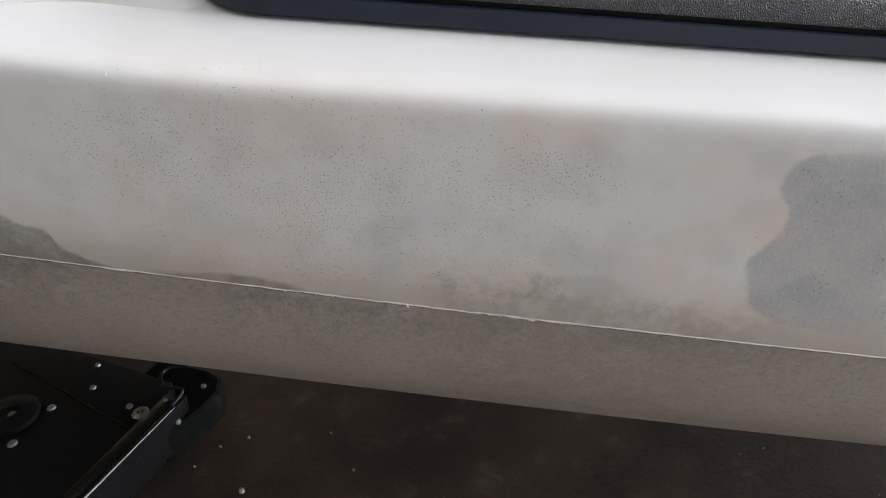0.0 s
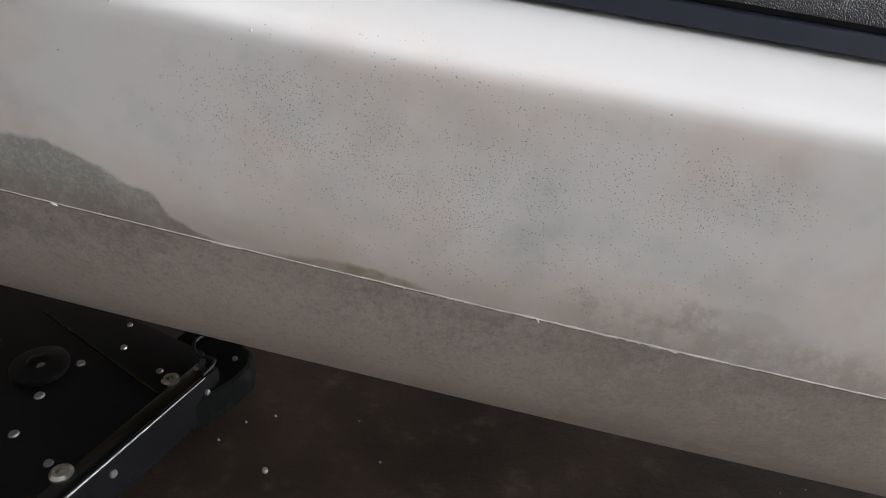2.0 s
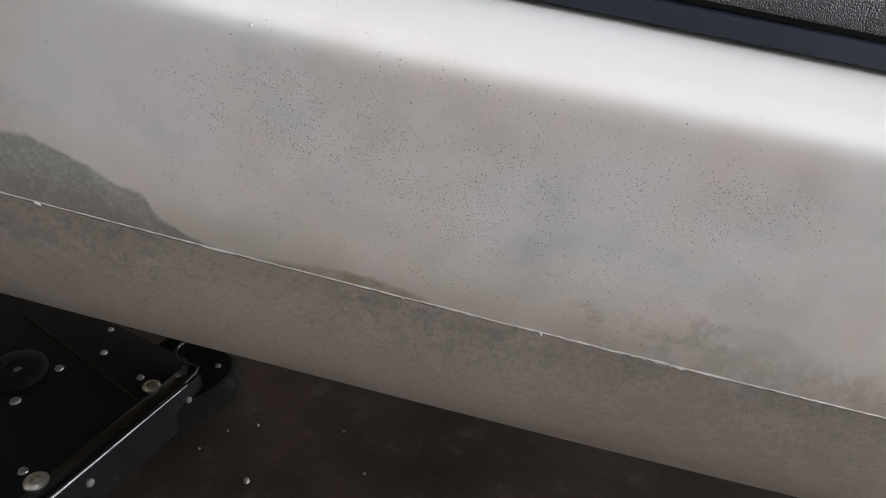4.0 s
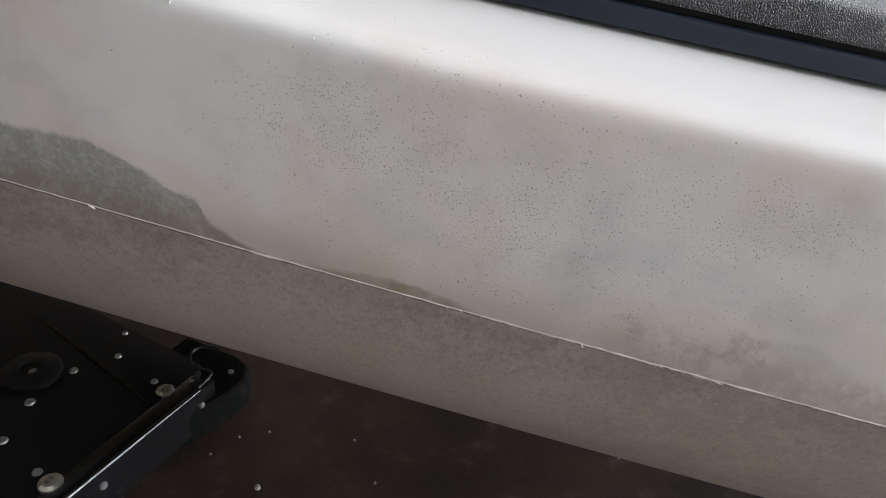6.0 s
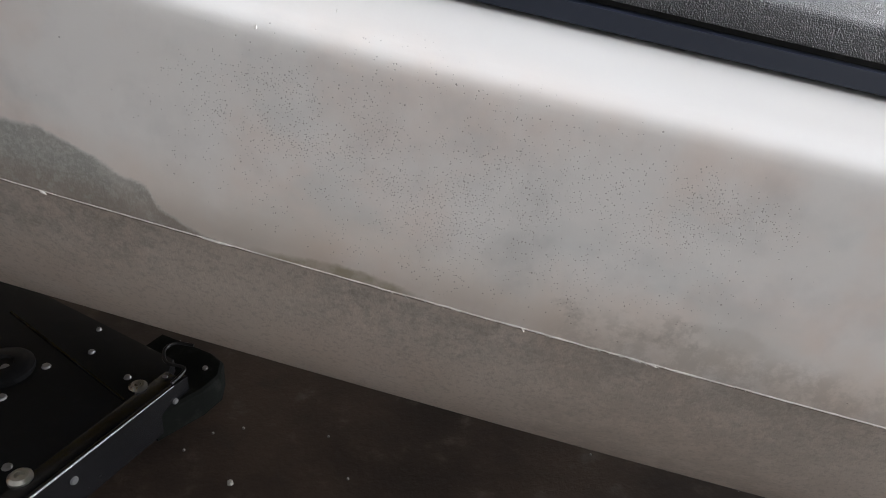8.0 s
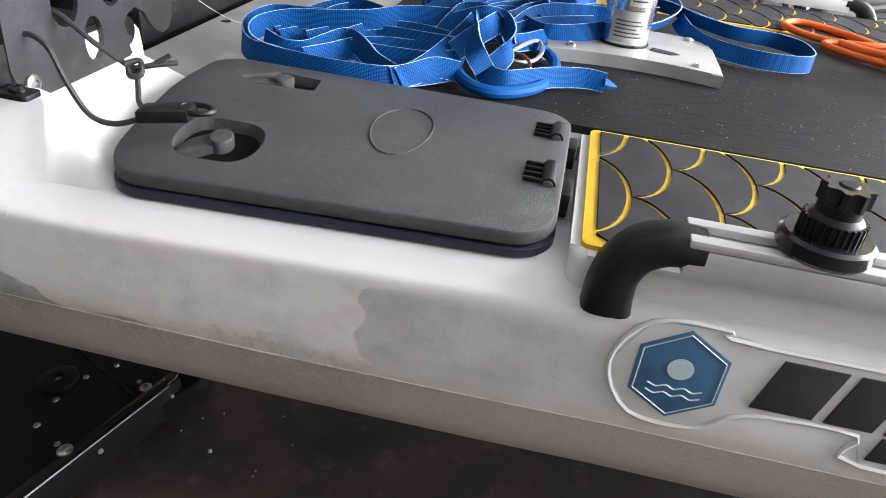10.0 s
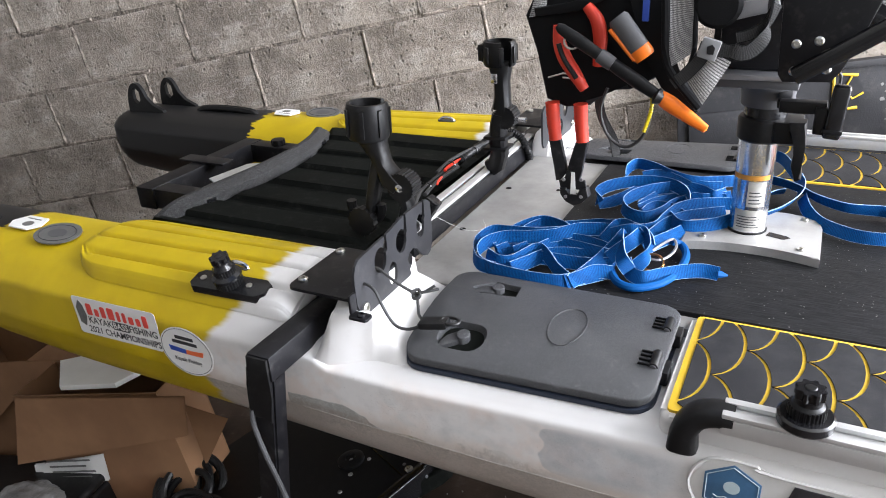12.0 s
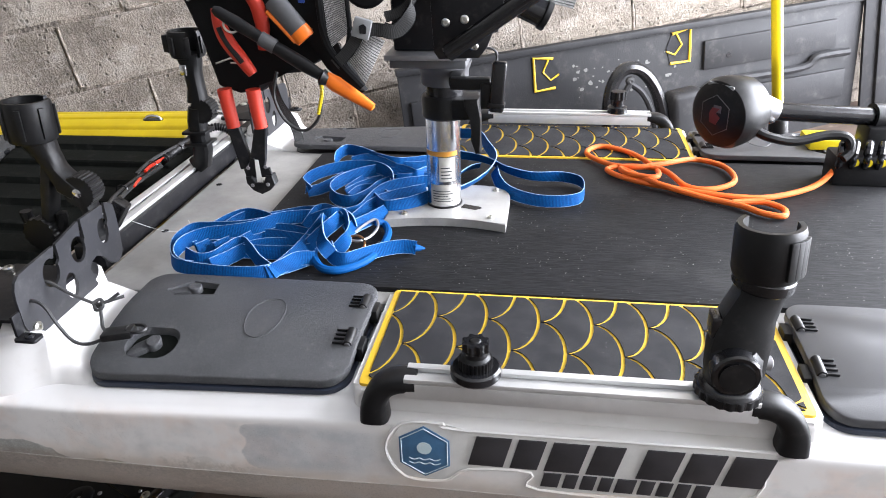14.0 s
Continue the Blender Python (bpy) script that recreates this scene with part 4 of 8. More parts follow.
# ---------- hatches ----------
def hatch(x0, x1, y0, y1, hinge_x, far, mat="lid", label=""):
    """A hatch on the pontoon: gasket, pebbled lid, two turn latches in pockets, two hinges and a moulded ring."""
    def fy(bm):
        if far:
            bm.transform(Matrix.Translation((0, 1, 0)) @ Matrix.Diagonal((1, -1, 1, 1)))
        return bm
    latch_x = x0 + 0.055 if hinge_x > x0 + 0.1 else x1 - 0.055
    d = 1 if hinge_x > x0 + 0.1 else -1
    pockets = [(latch_x + d * 0.019, y0 + 0.051), (latch_x + d * 0.021, y1 - 0.040)]
    def sag(bm, k):
        for v in bm.verts:
            s = min(0.0, 0.055 * (v.co.x - x1 + 0.03)) if x0 < 0 else 0.0
            v.co.z += k * s * min(1.0, max(0.0, 1 - (v.co.y - y0) / 0.12))
        return bm

    def droop(bm):
        """The lid falls away towards the outer edge."""
        for v in bm.verts:
            k = min(1.0, max(0.0, 1 - (v.co.y - y0) / 0.13))
            v.co.z -= 0.0168 * k * k
        return fy(sag(bm, 0.8))
    bm = bmesh.new()
    rings = []
    for off, z in ((0.006, 0.0026), (0.002, 0.0026), (0.0018, 0.0036), (0.0022, 0.0108), (0.0028, 0.0119), (0.0040, 0.0125)):
        rings.append([bm.verts.new((qx, qy, z)) for qx, qy in rounded(x0 + off, y0 + off, x1 - off, y1 - off, 0.032 - off)])
    for p, q in zip(rings, rings[1:]):
        for k in range(len(p)):
            e = (k + 1) % len(p)
            bm.faces.new((p[k], p[e], q[e], q[k]))
    loops = [rings[-1]]
    rims = []
    for k, (px, py) in enumerate(pockets):
        a, b = (0.034, 0.025) if k == 0 else (0.036, 0.022)
        if k == 0:
            rim = rounded(px - a, py - b, px + a, py + b, 0.021, 5)
        else:
            rim = [(px - a, py - b * 0.4), (px - a * 0.5, py - b), (px + a, py - b * 0.7), (px + a * 0.9, py + b * 0.6), (px - a * 0.2, py + b * 0.8)]
        top = [bm.verts.new((qx, qy, 0.0125)) for qx, qy in rim]
        low = [bm.verts.new((px + (qx - px) * 0.9, py + (qy - py) * 0.9, 0.0035)) for qx, qy in rim]
        for q in range(len(rim)):
            e = (q + 1) % len(rim)
            bm.faces.new((top[q], top[e], low[e], low[q]))
        bm.faces.new(low)
        loops.append(top)
        rims.append(rim)
    edges = []
    for loop in loops:
        for k in range(len(loop)):
            edges.append(bm.edges.get((loop[k], loop[(k + 1) % len(loop)])) or bm.edges.new((loop[k], loop[(k + 1) % len(loop)])))
    bmesh.ops.triangle_fill(bm, edges=edges, use_beauty=True)
    for k in range(1, 7):
        bmesh.ops.bisect_plane(bm, geom=list(bm.verts) + list(bm.edges) + list(bm.faces), plane_co=(0, y0 + 0.022 * k, 0), plane_no=(0, 1, 0))
    body = part("hatch_lid", droop(bm), mat, boat, label, 28)
    part("gasket", fy(sag(prism(rounded(x0 + 0.001, y0, x1 - 0.001, y1, 0.032, 8), -0.0222, -0.0160, 0.0010), 0.82)), "gasket_rubber", body, "blue-black rubber hatch gasket")
    part("gasket_lip", fy(sag(prism(rounded(x0 + 0.0055, y0 + 0.0055, x1 - 0.0055, y1 - 0.0055, 0.028, 8), -0.0170, -0.007), 0.9)), "black_plastic", body)
    for k, (px, py) in enumerate(pockets):
        inner = [(px + (qx - px) * 0.9, py + (qy - py) * 0.9) for qx, qy in rims[k]]
        # near-black sheet over the pocket's floor stands in for the recess's shade
        part("pocket_floor", droop(prism([(px + (qx - px) * 0.97, py + (qy - py) * 0.97) for qx, qy in inner], 0.0036, 0.0042)), "tray_plastic", body)
        arm = [(-0.026, -0.006), (-0.02, -0.010), (0.012, -0.009), (0.018, 0.0), (0.012, 0.009), (-0.012, 0.007), (-0.024, 0.0)]
        bm = prism(arm, 0.0043, 0.0105, 0.0015, m=at(px - d * 0.008, py, 0, 0, 0, 35 if k == 0 else 20))
        lathe([(0.0095, 0.0043), (0.0095, 0.0128), (0.0085, 0.0140), (0, 0.0140)], at(px + 0.001, py + 0.002, 0), 16, bm)
        part("turn_latch", droop(bm), "lid", body, "worn grey turn latch in its pocket")
    cx, cy = (x0 + x1) / 2 + d * 0.034, (y0 + y1) / 2 + 0.004
    ringline = [(cx + 0.024 * math.cos(q), cy + 0.042 * math.sin(q), 0.0127) for q in [2 * math.pi * k / 40 for k in range(40)]]
    part("moulded_ring", droop(tube(ringline, 0.0007, 5, closed=True)), mat, body)
    for py in (y0 + 0.074, y1 - 0.055):
        bm = tube([(hinge_x - d * 0.006, py - 0.014, 0.0125), (hinge_x - d * 0.006, py + 0.014, 0.0125)], 0.0060, 12)
        box((min(hinge_x, hinge_x + d * 0.012), py - 0.013, -0.012), (max(hinge_x, hinge_x + d * 0.012), py + 0.013, 0.007), 0.002, bm=bm)
        for j in range(4):
            yy = py - 0.012 + 0.008 * j
            box((min(hinge_x - d * 0.025, hinge_x - d * 0.006), yy - 0.0011, 0.012), (max(hinge_x - d * 0.025, hinge_x - d * 0.006), yy + 0.0011, 0.0155), 0.001, bm=bm)
        part("hinge", droop(bm), "black_plastic", body, "black plastic lid hinge")
        part("hinge_pin", droop(lathe([(0.004, 0), (0.004, 0.0015), (0, 0.002)], at(hinge_x - d * 0.006, py - 0.014, 0.0125, 90), 10)), "grey_cast", body)


LID = "dark grey pebbled plastic hatch lid with two turn latches"
hatch(-0.351, -0.0135, 0.002, 0.211, -0.0205, False, "lid", LID)
hatch(-0.351, -0.0135, 0.002, 0.211, -0.0205, True, "lid", LID)
hatch(0.508, 0.83, 0.001, 0.214, 0.512, False, "hatch_grey", "dusty grey plastic hatch lid with black hinges")
hatch(0.508, 0.83, 0.001, 0.214, 0.512, True, "hatch_grey", "dusty grey plastic hatch lid with black hinges")


# ---------- fish-scale traction pads ----------
def scale_outlines(w, h):
    """Outlines of fish scales, tips aft, clipped to the pad."""
    p, row, a = 0.0673, 0.0673, 0.03365
    out = []
    for j in range(-2, 5):
        ty = 0.0155 + row * j
        for i in range(-1, 9):
            cx = -0.0015 + (0.0 if j % 2 == 0 else p / 2) + p * i
            ang = [math.pi / 2 * k / 7 for k in range(8)]
            up = [(a * math.cos(t) - a, row * math.sin(t)) for t in ang]
            poly = up + [(x - a, row - y) for x, y in up[1:]] + [(x - a, y - row) for x, y in up[-2::-1]] + [(x, -y) for x, y in up[-2:0:-1]]
            poly = [Vector((cx + x, ty + y, 0)) for x, y in poly]
            ins = []
            n = len(poly)
            for k in range(n):
                e = (poly[(k + 1) % n] - poly[k - 1])
                nv = Vector((-e.y, e.x, 0))
                nv = nv.normalized() if nv.length > 1e-6 else Vector((0, 0, 0))
                ins.append(poly[k] + nv * 0.0022)
            q = [(v.x, v.y) for v in ins]
            for ax, lim, sg in ((0, 0.009, 1), (0, w - 0.009, -1), (1, 0.006, 1), (1, h - 0.006, -1)):
                r = []
                for k in range(len(q)):
                    c, d = q[k], q[(k + 1) % len(q)]
                    ci, di = (c[ax] - lim) * sg >= 0, (d[ax] - lim) * sg >= 0
                    if ci:
                        r.append(c)
                    if ci != di:
                        t = (lim - c[ax]) / (d[ax] - c[ax])
                        r.append((c[0] + t * (d[0] - c[0]), c[1] + t * (d[1] - c[1])))
                q = r
                if len(q) < 3:
                    break
            if len(q) >= 3:
                area = abs(sum(q[k][0] * q[(k + 1) % len(q)][1] - q[(k + 1) % len(q)][0] * q[k][1] for k in range(len(q)))) / 2
                clean = [q[0]]
                for c in q[1:]:
                    if math.dist(c, clean[-1]) > 0.0004:
                        clean.append(c)
                if area > 3e-5 and len(clean) > 3:
                    out.append(clean)
    return out


for far in (False, True):
    w, h = 0.495, 0.215
    mir = (Matrix.Translation((0.0025, 1, 0)) @ Matrix.Diagonal((1, -1, 1, 1))) if far else Matrix.Translation((0.0025, 0, 0))
    bm = prism(rounded(-0.007, -0.008, w + 0.007, h + 0.004, 0.012), -0.042, -0.0035, 0.010, segs=4)
    bm.transform(mir)
    part("pad_plinth", bm, "hull", boat, "", 40)
    bm = prism(rounded(0, 0, w, h, 0.006), -0.0035, 0.0002, 0.001)
    bm.transform(mir)
    pad = part("traction_pad", bm, "pad_yellow", boat, "yellow foam pad showing between dark fish-scale pieces")
    for q in scale_outlines(w, h):
        bm = prism(q, 0.0002, 0.0020, 0.0005)
        bm.transform(mir)
        part("foam_scale", bm, "eva", pad, smooth=0)


# ---------- bow frame, brackets and tray ----------
def floor_z(x, y):
    """The garage floor under a point of the boat's frame."""
    return (0.1444 * x + 0.0341 * y - 0.57) / 0.98893


frame_ob = thing("support_frame", "black square steel tube frame carrying the boat across the bow", "frame", (-0.481, 0.5, floor_z(-0.481, 0.5)))
part("crossbar", box((-0.524, -0.096, -0.034), (-0.486, 1.096, 0.0045), 0.003), "black_steel", frame_ob)
for far in (False, True):
    y0, y1 = (-0.0955, -0.0665) if not far else (1.0665, 1.0955)
    fz = floor_z(-0.60, (y0 + y1) / 2)
    lean = 0.146 * (fz + 0.0345)
    bm = loft([[(-0.5235, y0, -0.0343), (-0.4865, y0, -0.0343), (-0.4865, y1, -0.0343), (-0.5235, y1, -0.0343)],
               [(-0.5235 + lean, y0, fz + 0.006), (-0.4865 + lean, y0, fz + 0.006), (-0.4865 + lean, y1, fz + 0.006), (-0.5235 + lean, y1, fz + 0.006)]])
    bmesh.ops.bevel(bm, geom=[e for e in bm.edges if abs(e.verts[0].co.z - e.verts[1].co.z) > 0.1], offset=0.003, segments=2, affect="EDGES")
    part("leg", bm, "black_steel", frame_ob)
    part("foot_plate", box((-0.545 + lean, y0 - 0.03, fz), (-0.465 + lean, y1 + 0.03, fz + 0.006), 0.001), "black_steel", frame_ob)
part("joint_cover", prism([(-0.5225, 0.002), (-0.4885, 0.002), (-0.4905, -0.060), (-0.4990, -0.104), (-0.5080, -0.096), (-0.5260, -0.100), (-0.5350, -0.088), (-0.5330, -0.060), (-0.5250, -0.040)], 0.0962, 0.0995, 0.001, m=at(0, 0, 0, 90)), "black_plastic", frame_ob, "black plastic cover on the frame's end")
part("joint_cover", prism([(-0.5300, -0.020), (-0.5238, -0.020), (-0.5260, -0.090), (-0.5370, -0.086), (-0.5350, -0.050)], 0.070, 0.0960, 0.002, m=at(0, 0, 0, 90)), "black_gloss", frame_ob)
part("track_spacer", box((-0.506, 0.25, -0.0080), (-0.458, 0.85, 0.026), 0.002), "black_steel", frame_ob)
for dx in (-0.012, 0.010):
    part("track_rail", box((-0.482 + dx - 0.008, 0.26, 0.0262), (-0.482 + dx + 0.008, 0.84, 0.0325), 0.0015), "aluminium", frame_ob, "silver slotted accessory track")

power_cord = thing("power_cord", "grey braided cord hanging beside the frame leg", "cord", (-0.5, -0.105, floor_z(-0.5, -0.125)))
cord_line = spline([(-0.532, -0.098, -0.090), (-0.530, -0.102, -0.115), (-0.518, -0.104, -0.16), (-0.505, -0.104, -0.20), (-0.492, -0.103, -0.25), (-0.486, -0.103, -0.285), (-0.474, -0.104, -0.31), (-0.466, -0.107, -0.36), (-0.47, -0.13, -0.5), (-0.44, -0.16, floor_z(-0.44, -0.16) + 0.006)], 8)
part("cord", tube(cord_line, 0.0038, 8), "cord_grey", power_cord)
part("knot", tube(spline([(-0.492, -0.103, -0.285), (-0.478, -0.13, -0.275), (-0.472, -0.103, -0.288), (-0.484, -0.097, -0.296), (-0.490, -0.107, -0.29), (-0.478, -0.111, -0.298), (-0.468, -0.103, -0.29)], 5), 0.004, 7), "cord_grey", power_cord)


def bow_bracket(far):
    """A bolted plate with an upright slotted rod rack."""
    ob = thing("rod_rack_bracket", "matte black steel bracket with cut-out rod slots, bolted to the bow", "bracket", flip((-0.46, 0.07, 0.044)) if far else (-0.46, 0.07, 0.044), group="bow brackets")
    f = (lambda bm: (bm.transform(Matrix.Translation((0, 1, 0)) @ Matrix.Diagonal((1, -1, 1, 1))), bm)[1]) if far else (lambda bm: bm)
    part("base_plate", f(prism(rounded(-0.531, 0.011, -0.4187, 0.150, 0.012), 0.0438, 0.0485, 0.001)), "black_steel", ob)

    def keyhole(cy, cz, ry, rz, y_in, y_out, top):
        """A round rod slot, open by a narrow slit to the plate's upper edge."""
        ring = [(cy + ry * math.cos(radians(a)), cz + rz * math.sin(radians(a))) for a in range(52, 381, 18)]
        return [(y_in - 0.001, top), (y_in, top - 0.002)] + ring + [(y_out, ring[-1][1] + 0.004), (y_out, top - 0.002), (y_out + 0.001, top)]
    rack = [(0.031, 0.0125), (0.020, 0.027), (0.0150, 0.040), (0.0147, 0.0716), (0.0160, 0.085), (0.0205, 0.0945), (0.0292, 0.1007), (0.0504, 0.1030)]
    rack += keyhole(0.0830, 0.0755, 0.0160, 0.0195, 0.0985, 0.1035, 0.1062)
    rack += keyhole(0.1430, 0.0790, 0.0155, 0.0185, 0.1560, 0.1608, 0.1150)
    rack += keyhole(0.2025, 0.0790, 0.0120, 0.0190, 0.2130, 0.2178, 0.1148)
    rack += [(0.2300, 0.1110), (0.2376, 0.1043), (0.2390, 0.0850), (0.2387, 0.0628), (0.2362, 0.0344), (0.2290, 0.0235), (0.2187, 0.0206), (0.2060, 0.0260), (0.1983, 0.0330), (0.1885, 0.0460), (0.1754, 0.0530), (0.1630, 0.0495),
             (0.1565, 0.0420), (0.1600, 0.0330), (0.1675, 0.0280), (0.1610, 0.0225), (0.1646, 0.0150), (0.1600, 0.0130)]
    hole = [(0.1135 + 0.0125 * math.cos(radians(a)), 0.0400 + 0.0185 * math.sin(radians(a))) for a in range(0, 360, 24)]
    bm = bmesh.new()
    sheets = []
    for x in (-0.4185, -0.4145):
        loops = [[bm.verts.new((x, y, z)) for y, z in line] for line in (rack, hole)]
        es = [bm.edges.new((o[k], o[(k + 1) % len(o)])) for o in loops for k in range(len(o))]
        bmesh.ops.triangle_fill(bm, edges=es, use_beauty=True)
        sheets.append(loops)
    for a, b in zip(*sheets):
        for k in range(len(a)):
            bm.faces.new((a[k], a[(k + 1) % len(a)], b[(k + 1) % len(a)], b[k]))
    part("rod_rack", f(bm), "rack_steel", ob, "grey-black sheet with round rod slots", smooth=20)
    part("tab", f(prism(rounded(-0.4180, -0.0060, -0.3890, 0.0125, 0.004, 3), 0.0282, 0.0320, 0.001)), "black_steel", ob)
    part("tab", f(box((-0.4185, 0.0000, 0.0322), (-0.4145, 0.0142, 0.0600), 0.001)), "black_steel", ob)
    part("lock_nut", f(lathe([(0.013, 0), (0.013, 0.006), (0.009, 0.009), (0, 0.009)], at(-0.4190, 0.166, 0.033, 0, -90), 20)), "black_plastic", ob)
    for p in ((-0.519, 0.036), (-0.520, 0.133)):
        screw("screw", ob, at(p[0], (1 - p[1]) if far else p[1], 0.0486), 0.0075, label="domed steel screw")
    screw("screw", ob, at(-0.401, 0.997 if far else 0.003, 0.0322), 0.006, "black_gloss")
    screw("screw", ob, at(-0.4144, 0.967 if far else 0.033, 0.026, 0, 90), 0.0075, label="domed steel screw")


bow_bracket(False)
bow_bracket(True)

bungee = thing("bungee_cord", "knotted black shock cord clipped to the hatch latch", "cord", (-0.35, 0.05, 0.012))
part("cord", tube(spline([(-0.418, 0.034, 0.061), (-0.410, 0.036, 0.062), (-0.396, 0.034, 0.055), (-0.382, 0.030, 0.032), (-0.366, 0.028, 0.012), (-0.348, 0.031, 0.007), (-0.328, 0.038, 0.013)], 8), 0.0022, 7), "cord_black", bungee)
part("cord", tube(spline([(-0.420, 0.068, 0.070), (-0.410, 0.070, 0.069), (-0.386, 0.074, 0.050), (-0.362, 0.082, 0.031), (-0.354, 0.074, 0.022), (-0.344, 0.058, 0.015), (-0.330, 0.046, 0.015)], 8), 0.0022, 7), "cord_black", bungee)
part("knot", tube(spline([(-0.366, 0.078, 0.036), (-0.358, 0.086, 0.038), (-0.354, 0.080, 0.030), (-0.361, 0.076, 0.028), (-0.366, 0.084, 0.034), (-0.356, 0.084, 0.026)], 5), 0.0024, 7), "cord_black", bungee)
for e in ((-0.336, 0.094, 0.044), (-0.333, 0.099, 0.037)):
    part("cord_end", tube([(-0.360, 0.082, 0.033), ((e[0] - 0.36) / 2, 0.087, 0.036), e], 0.0021, 6), "cord_black", bungee)
part("clip", box((-0.020, -0.011, -0.005), (0.020, 0.011, 0.005), 0.003, m=at(-0.312, 0.042, 0.0185, 0, -8, 8)), "black_plastic", bungee, "black plastic cord clip")
part("clip_ring", tube([(-0.29 + 0.013 * math.cos(a), 0.046 + 0.009 * math.sin(a), 0.024) for a in [2 * math.pi * k / 14 for k in range(14)]], 0.0022, 6, closed=True), "black_plastic", bungee)

# ribbed tray between the bows
tray = thing("ribbed_tray", "black ribbed plastic tray laid between the bows", "tray", (-0.78, 0.5, -0.006))
TX0, TX1, TY0, TY1 = -1.0, -0.545, 0.192, 0.802


def tray_sheet():
    bm = bmesh.new()
    rows = []
    n = 180
    for j in range(n + 1):
        y = TY0 + (TY1 - TY0) * j / n
        ph = ((y - TY0 - 0.03) / 0.1007) % 1.0
        z = 0.006 + 0.011 * min(1.0, max(0.0, (0.36 - abs(ph - 0.5)) / 0.05))
        rows.append((y, z))
    secs = []
    for i in range(49):
        x = TX0 + (TX1 - TX0) * i / 48
        ring = []
        for y, z in rows:
            # the ribs die out before the curved rim
            f = min(1.0, max(0.0, (x + 0.912 + 1.05 * (y - 0.49) ** 2) / 0.016), (48 - i) / 2.4)
            ring.append((x, y, 0.006 + (z - 0.006) * f))
        secs.append(ring + [(x, y, -0.006) for y, z in reversed(rows)])
    return loft(secs, bm=bm)


part("sheet", tray_sheet(), "tray_plastic", tray, smooth=25)
for y in (0.30, 0.68):
    part("drain_hole", lathe([(0.017, 0.0), (0.017, 0.0065), (0.012, 0.0065), (0.011, 0.001), (0, 0.001)], at(-0.955, y, 0.0145), 20), "black_gloss", tray)
rim_line = spline([(-0.974, 0.204, 0.012), (-0.960, 0.245, 0.030), (-0.944, 0.31, 0.036), (-0.933, 0.38, 0.037), (-0.924, 0.48, 0.037), (-0.929, 0.60, 0.036), (-0.947, 0.68, 0.036), (-0.974, 0.745, 0.034), (-0.985, 0.765, 0.012)], 8)
bm = bmesh.new()
secs = []
for i, p in enumerate(rim_line):
    secs.append([(p.x - 0.036, p.y, -0.006), (p.x - 0.034, p.y, p.z - 0.003), (p.x - 0.030, p.y, p.z), (p.x - 0.018, p.y, p.z), (p.x - 0.014, p.y, p.z - 0.003), (p.x + 0.000, p.y, p.z - 0.007), (p.x + 0.004, p.y, p.z - 0.011), (p.x + 0.004, p.y, 0.004)])
part("rim", loft(secs, bm=bm), "foam_grip", tray, "worn grey textured rim", 30)

bow_frame = thing("bow_crossbeam", "black square tube beam frame ahead of the tray", "frame", (-1.15, 0.5, -0.06))
part("front_tube", box((-1.235, 0.36, -0.062), (-1.185, 0.74, -0.012), 0.003), "black_steel", bow_frame)
for y in (0.385, 0.715):
    part("side_tube", box((-1.1845, y - 0.022, -0.06), (-1.035, y + 0.022, -0.013), 0.003), "black_steel", bow_frame)
part("mount_plate", box((-1.27, 0.53, -0.0115), (-1.13, 0.57, -0.006), 0.001), "black_steel", bow_frame)
part("clamp_knob", knurl(0.018, 0.014, 9, 0.002, at(-1.11, 0.715, -0.0125)), "black_plastic", bow_frame)
part("foil_tape", prism([(-1.10, 0.45), (-1.06, 0.43), (-1.035, 0.50), (-1.045, 0.58), (-1.08, 0.56)], -0.0125, -0.009, 0.001), "aluminium", bow_frame, "crumpled silver tape")


# ---------- rod holders and mounts ----------
def cup(ob, m, r=0.036, h=0.052, ribs=range(1, 26, 4), gap=2):
    """The open collar of a rod holder, with a slot."""
    bm = bmesh.new()
    n = 28
    rings = []
    for rr, z in ((r - 0.006, 0.0), (r - 0.002, 0.002), (r, 0.008), (r, h - 0.006), (r - 0.002, h), (r - 0.007, h), (r - 0.008, 0.006)):
        rings.append([bm.verts.new((rr * math.cos(2 * math.pi * (k + 0.5) / n), rr * math.sin(2 * math.pi * (k + 0.5) / n), z)) for k in range(n - gap)])
    for a, b in zip(rings, rings[1:]):
        for k in range(n - gap - 1):
            bm.faces.new((a[k], a[k + 1], b[k + 1], b[k]))
    for e in (0, n - gap - 1):
        bm.faces.new([q[e] for q in rings])
    bm.faces.new([q for q in rings[-1]])
    bm.transform(m)
    collar = part("collar", bm, "black_plastic", ob)
    for k in ribs:
        a = 2 * math.pi * (k + 0.5) / n
        part("grip_rib", box((r - 0.002, -0.004, 0.008), (r + 0.003, 0.004, h - 0.008), 0.001, m=m @ at(0, 0, 0, 0, 0, math.degrees(a))), "black_plastic", collar)
    return collar


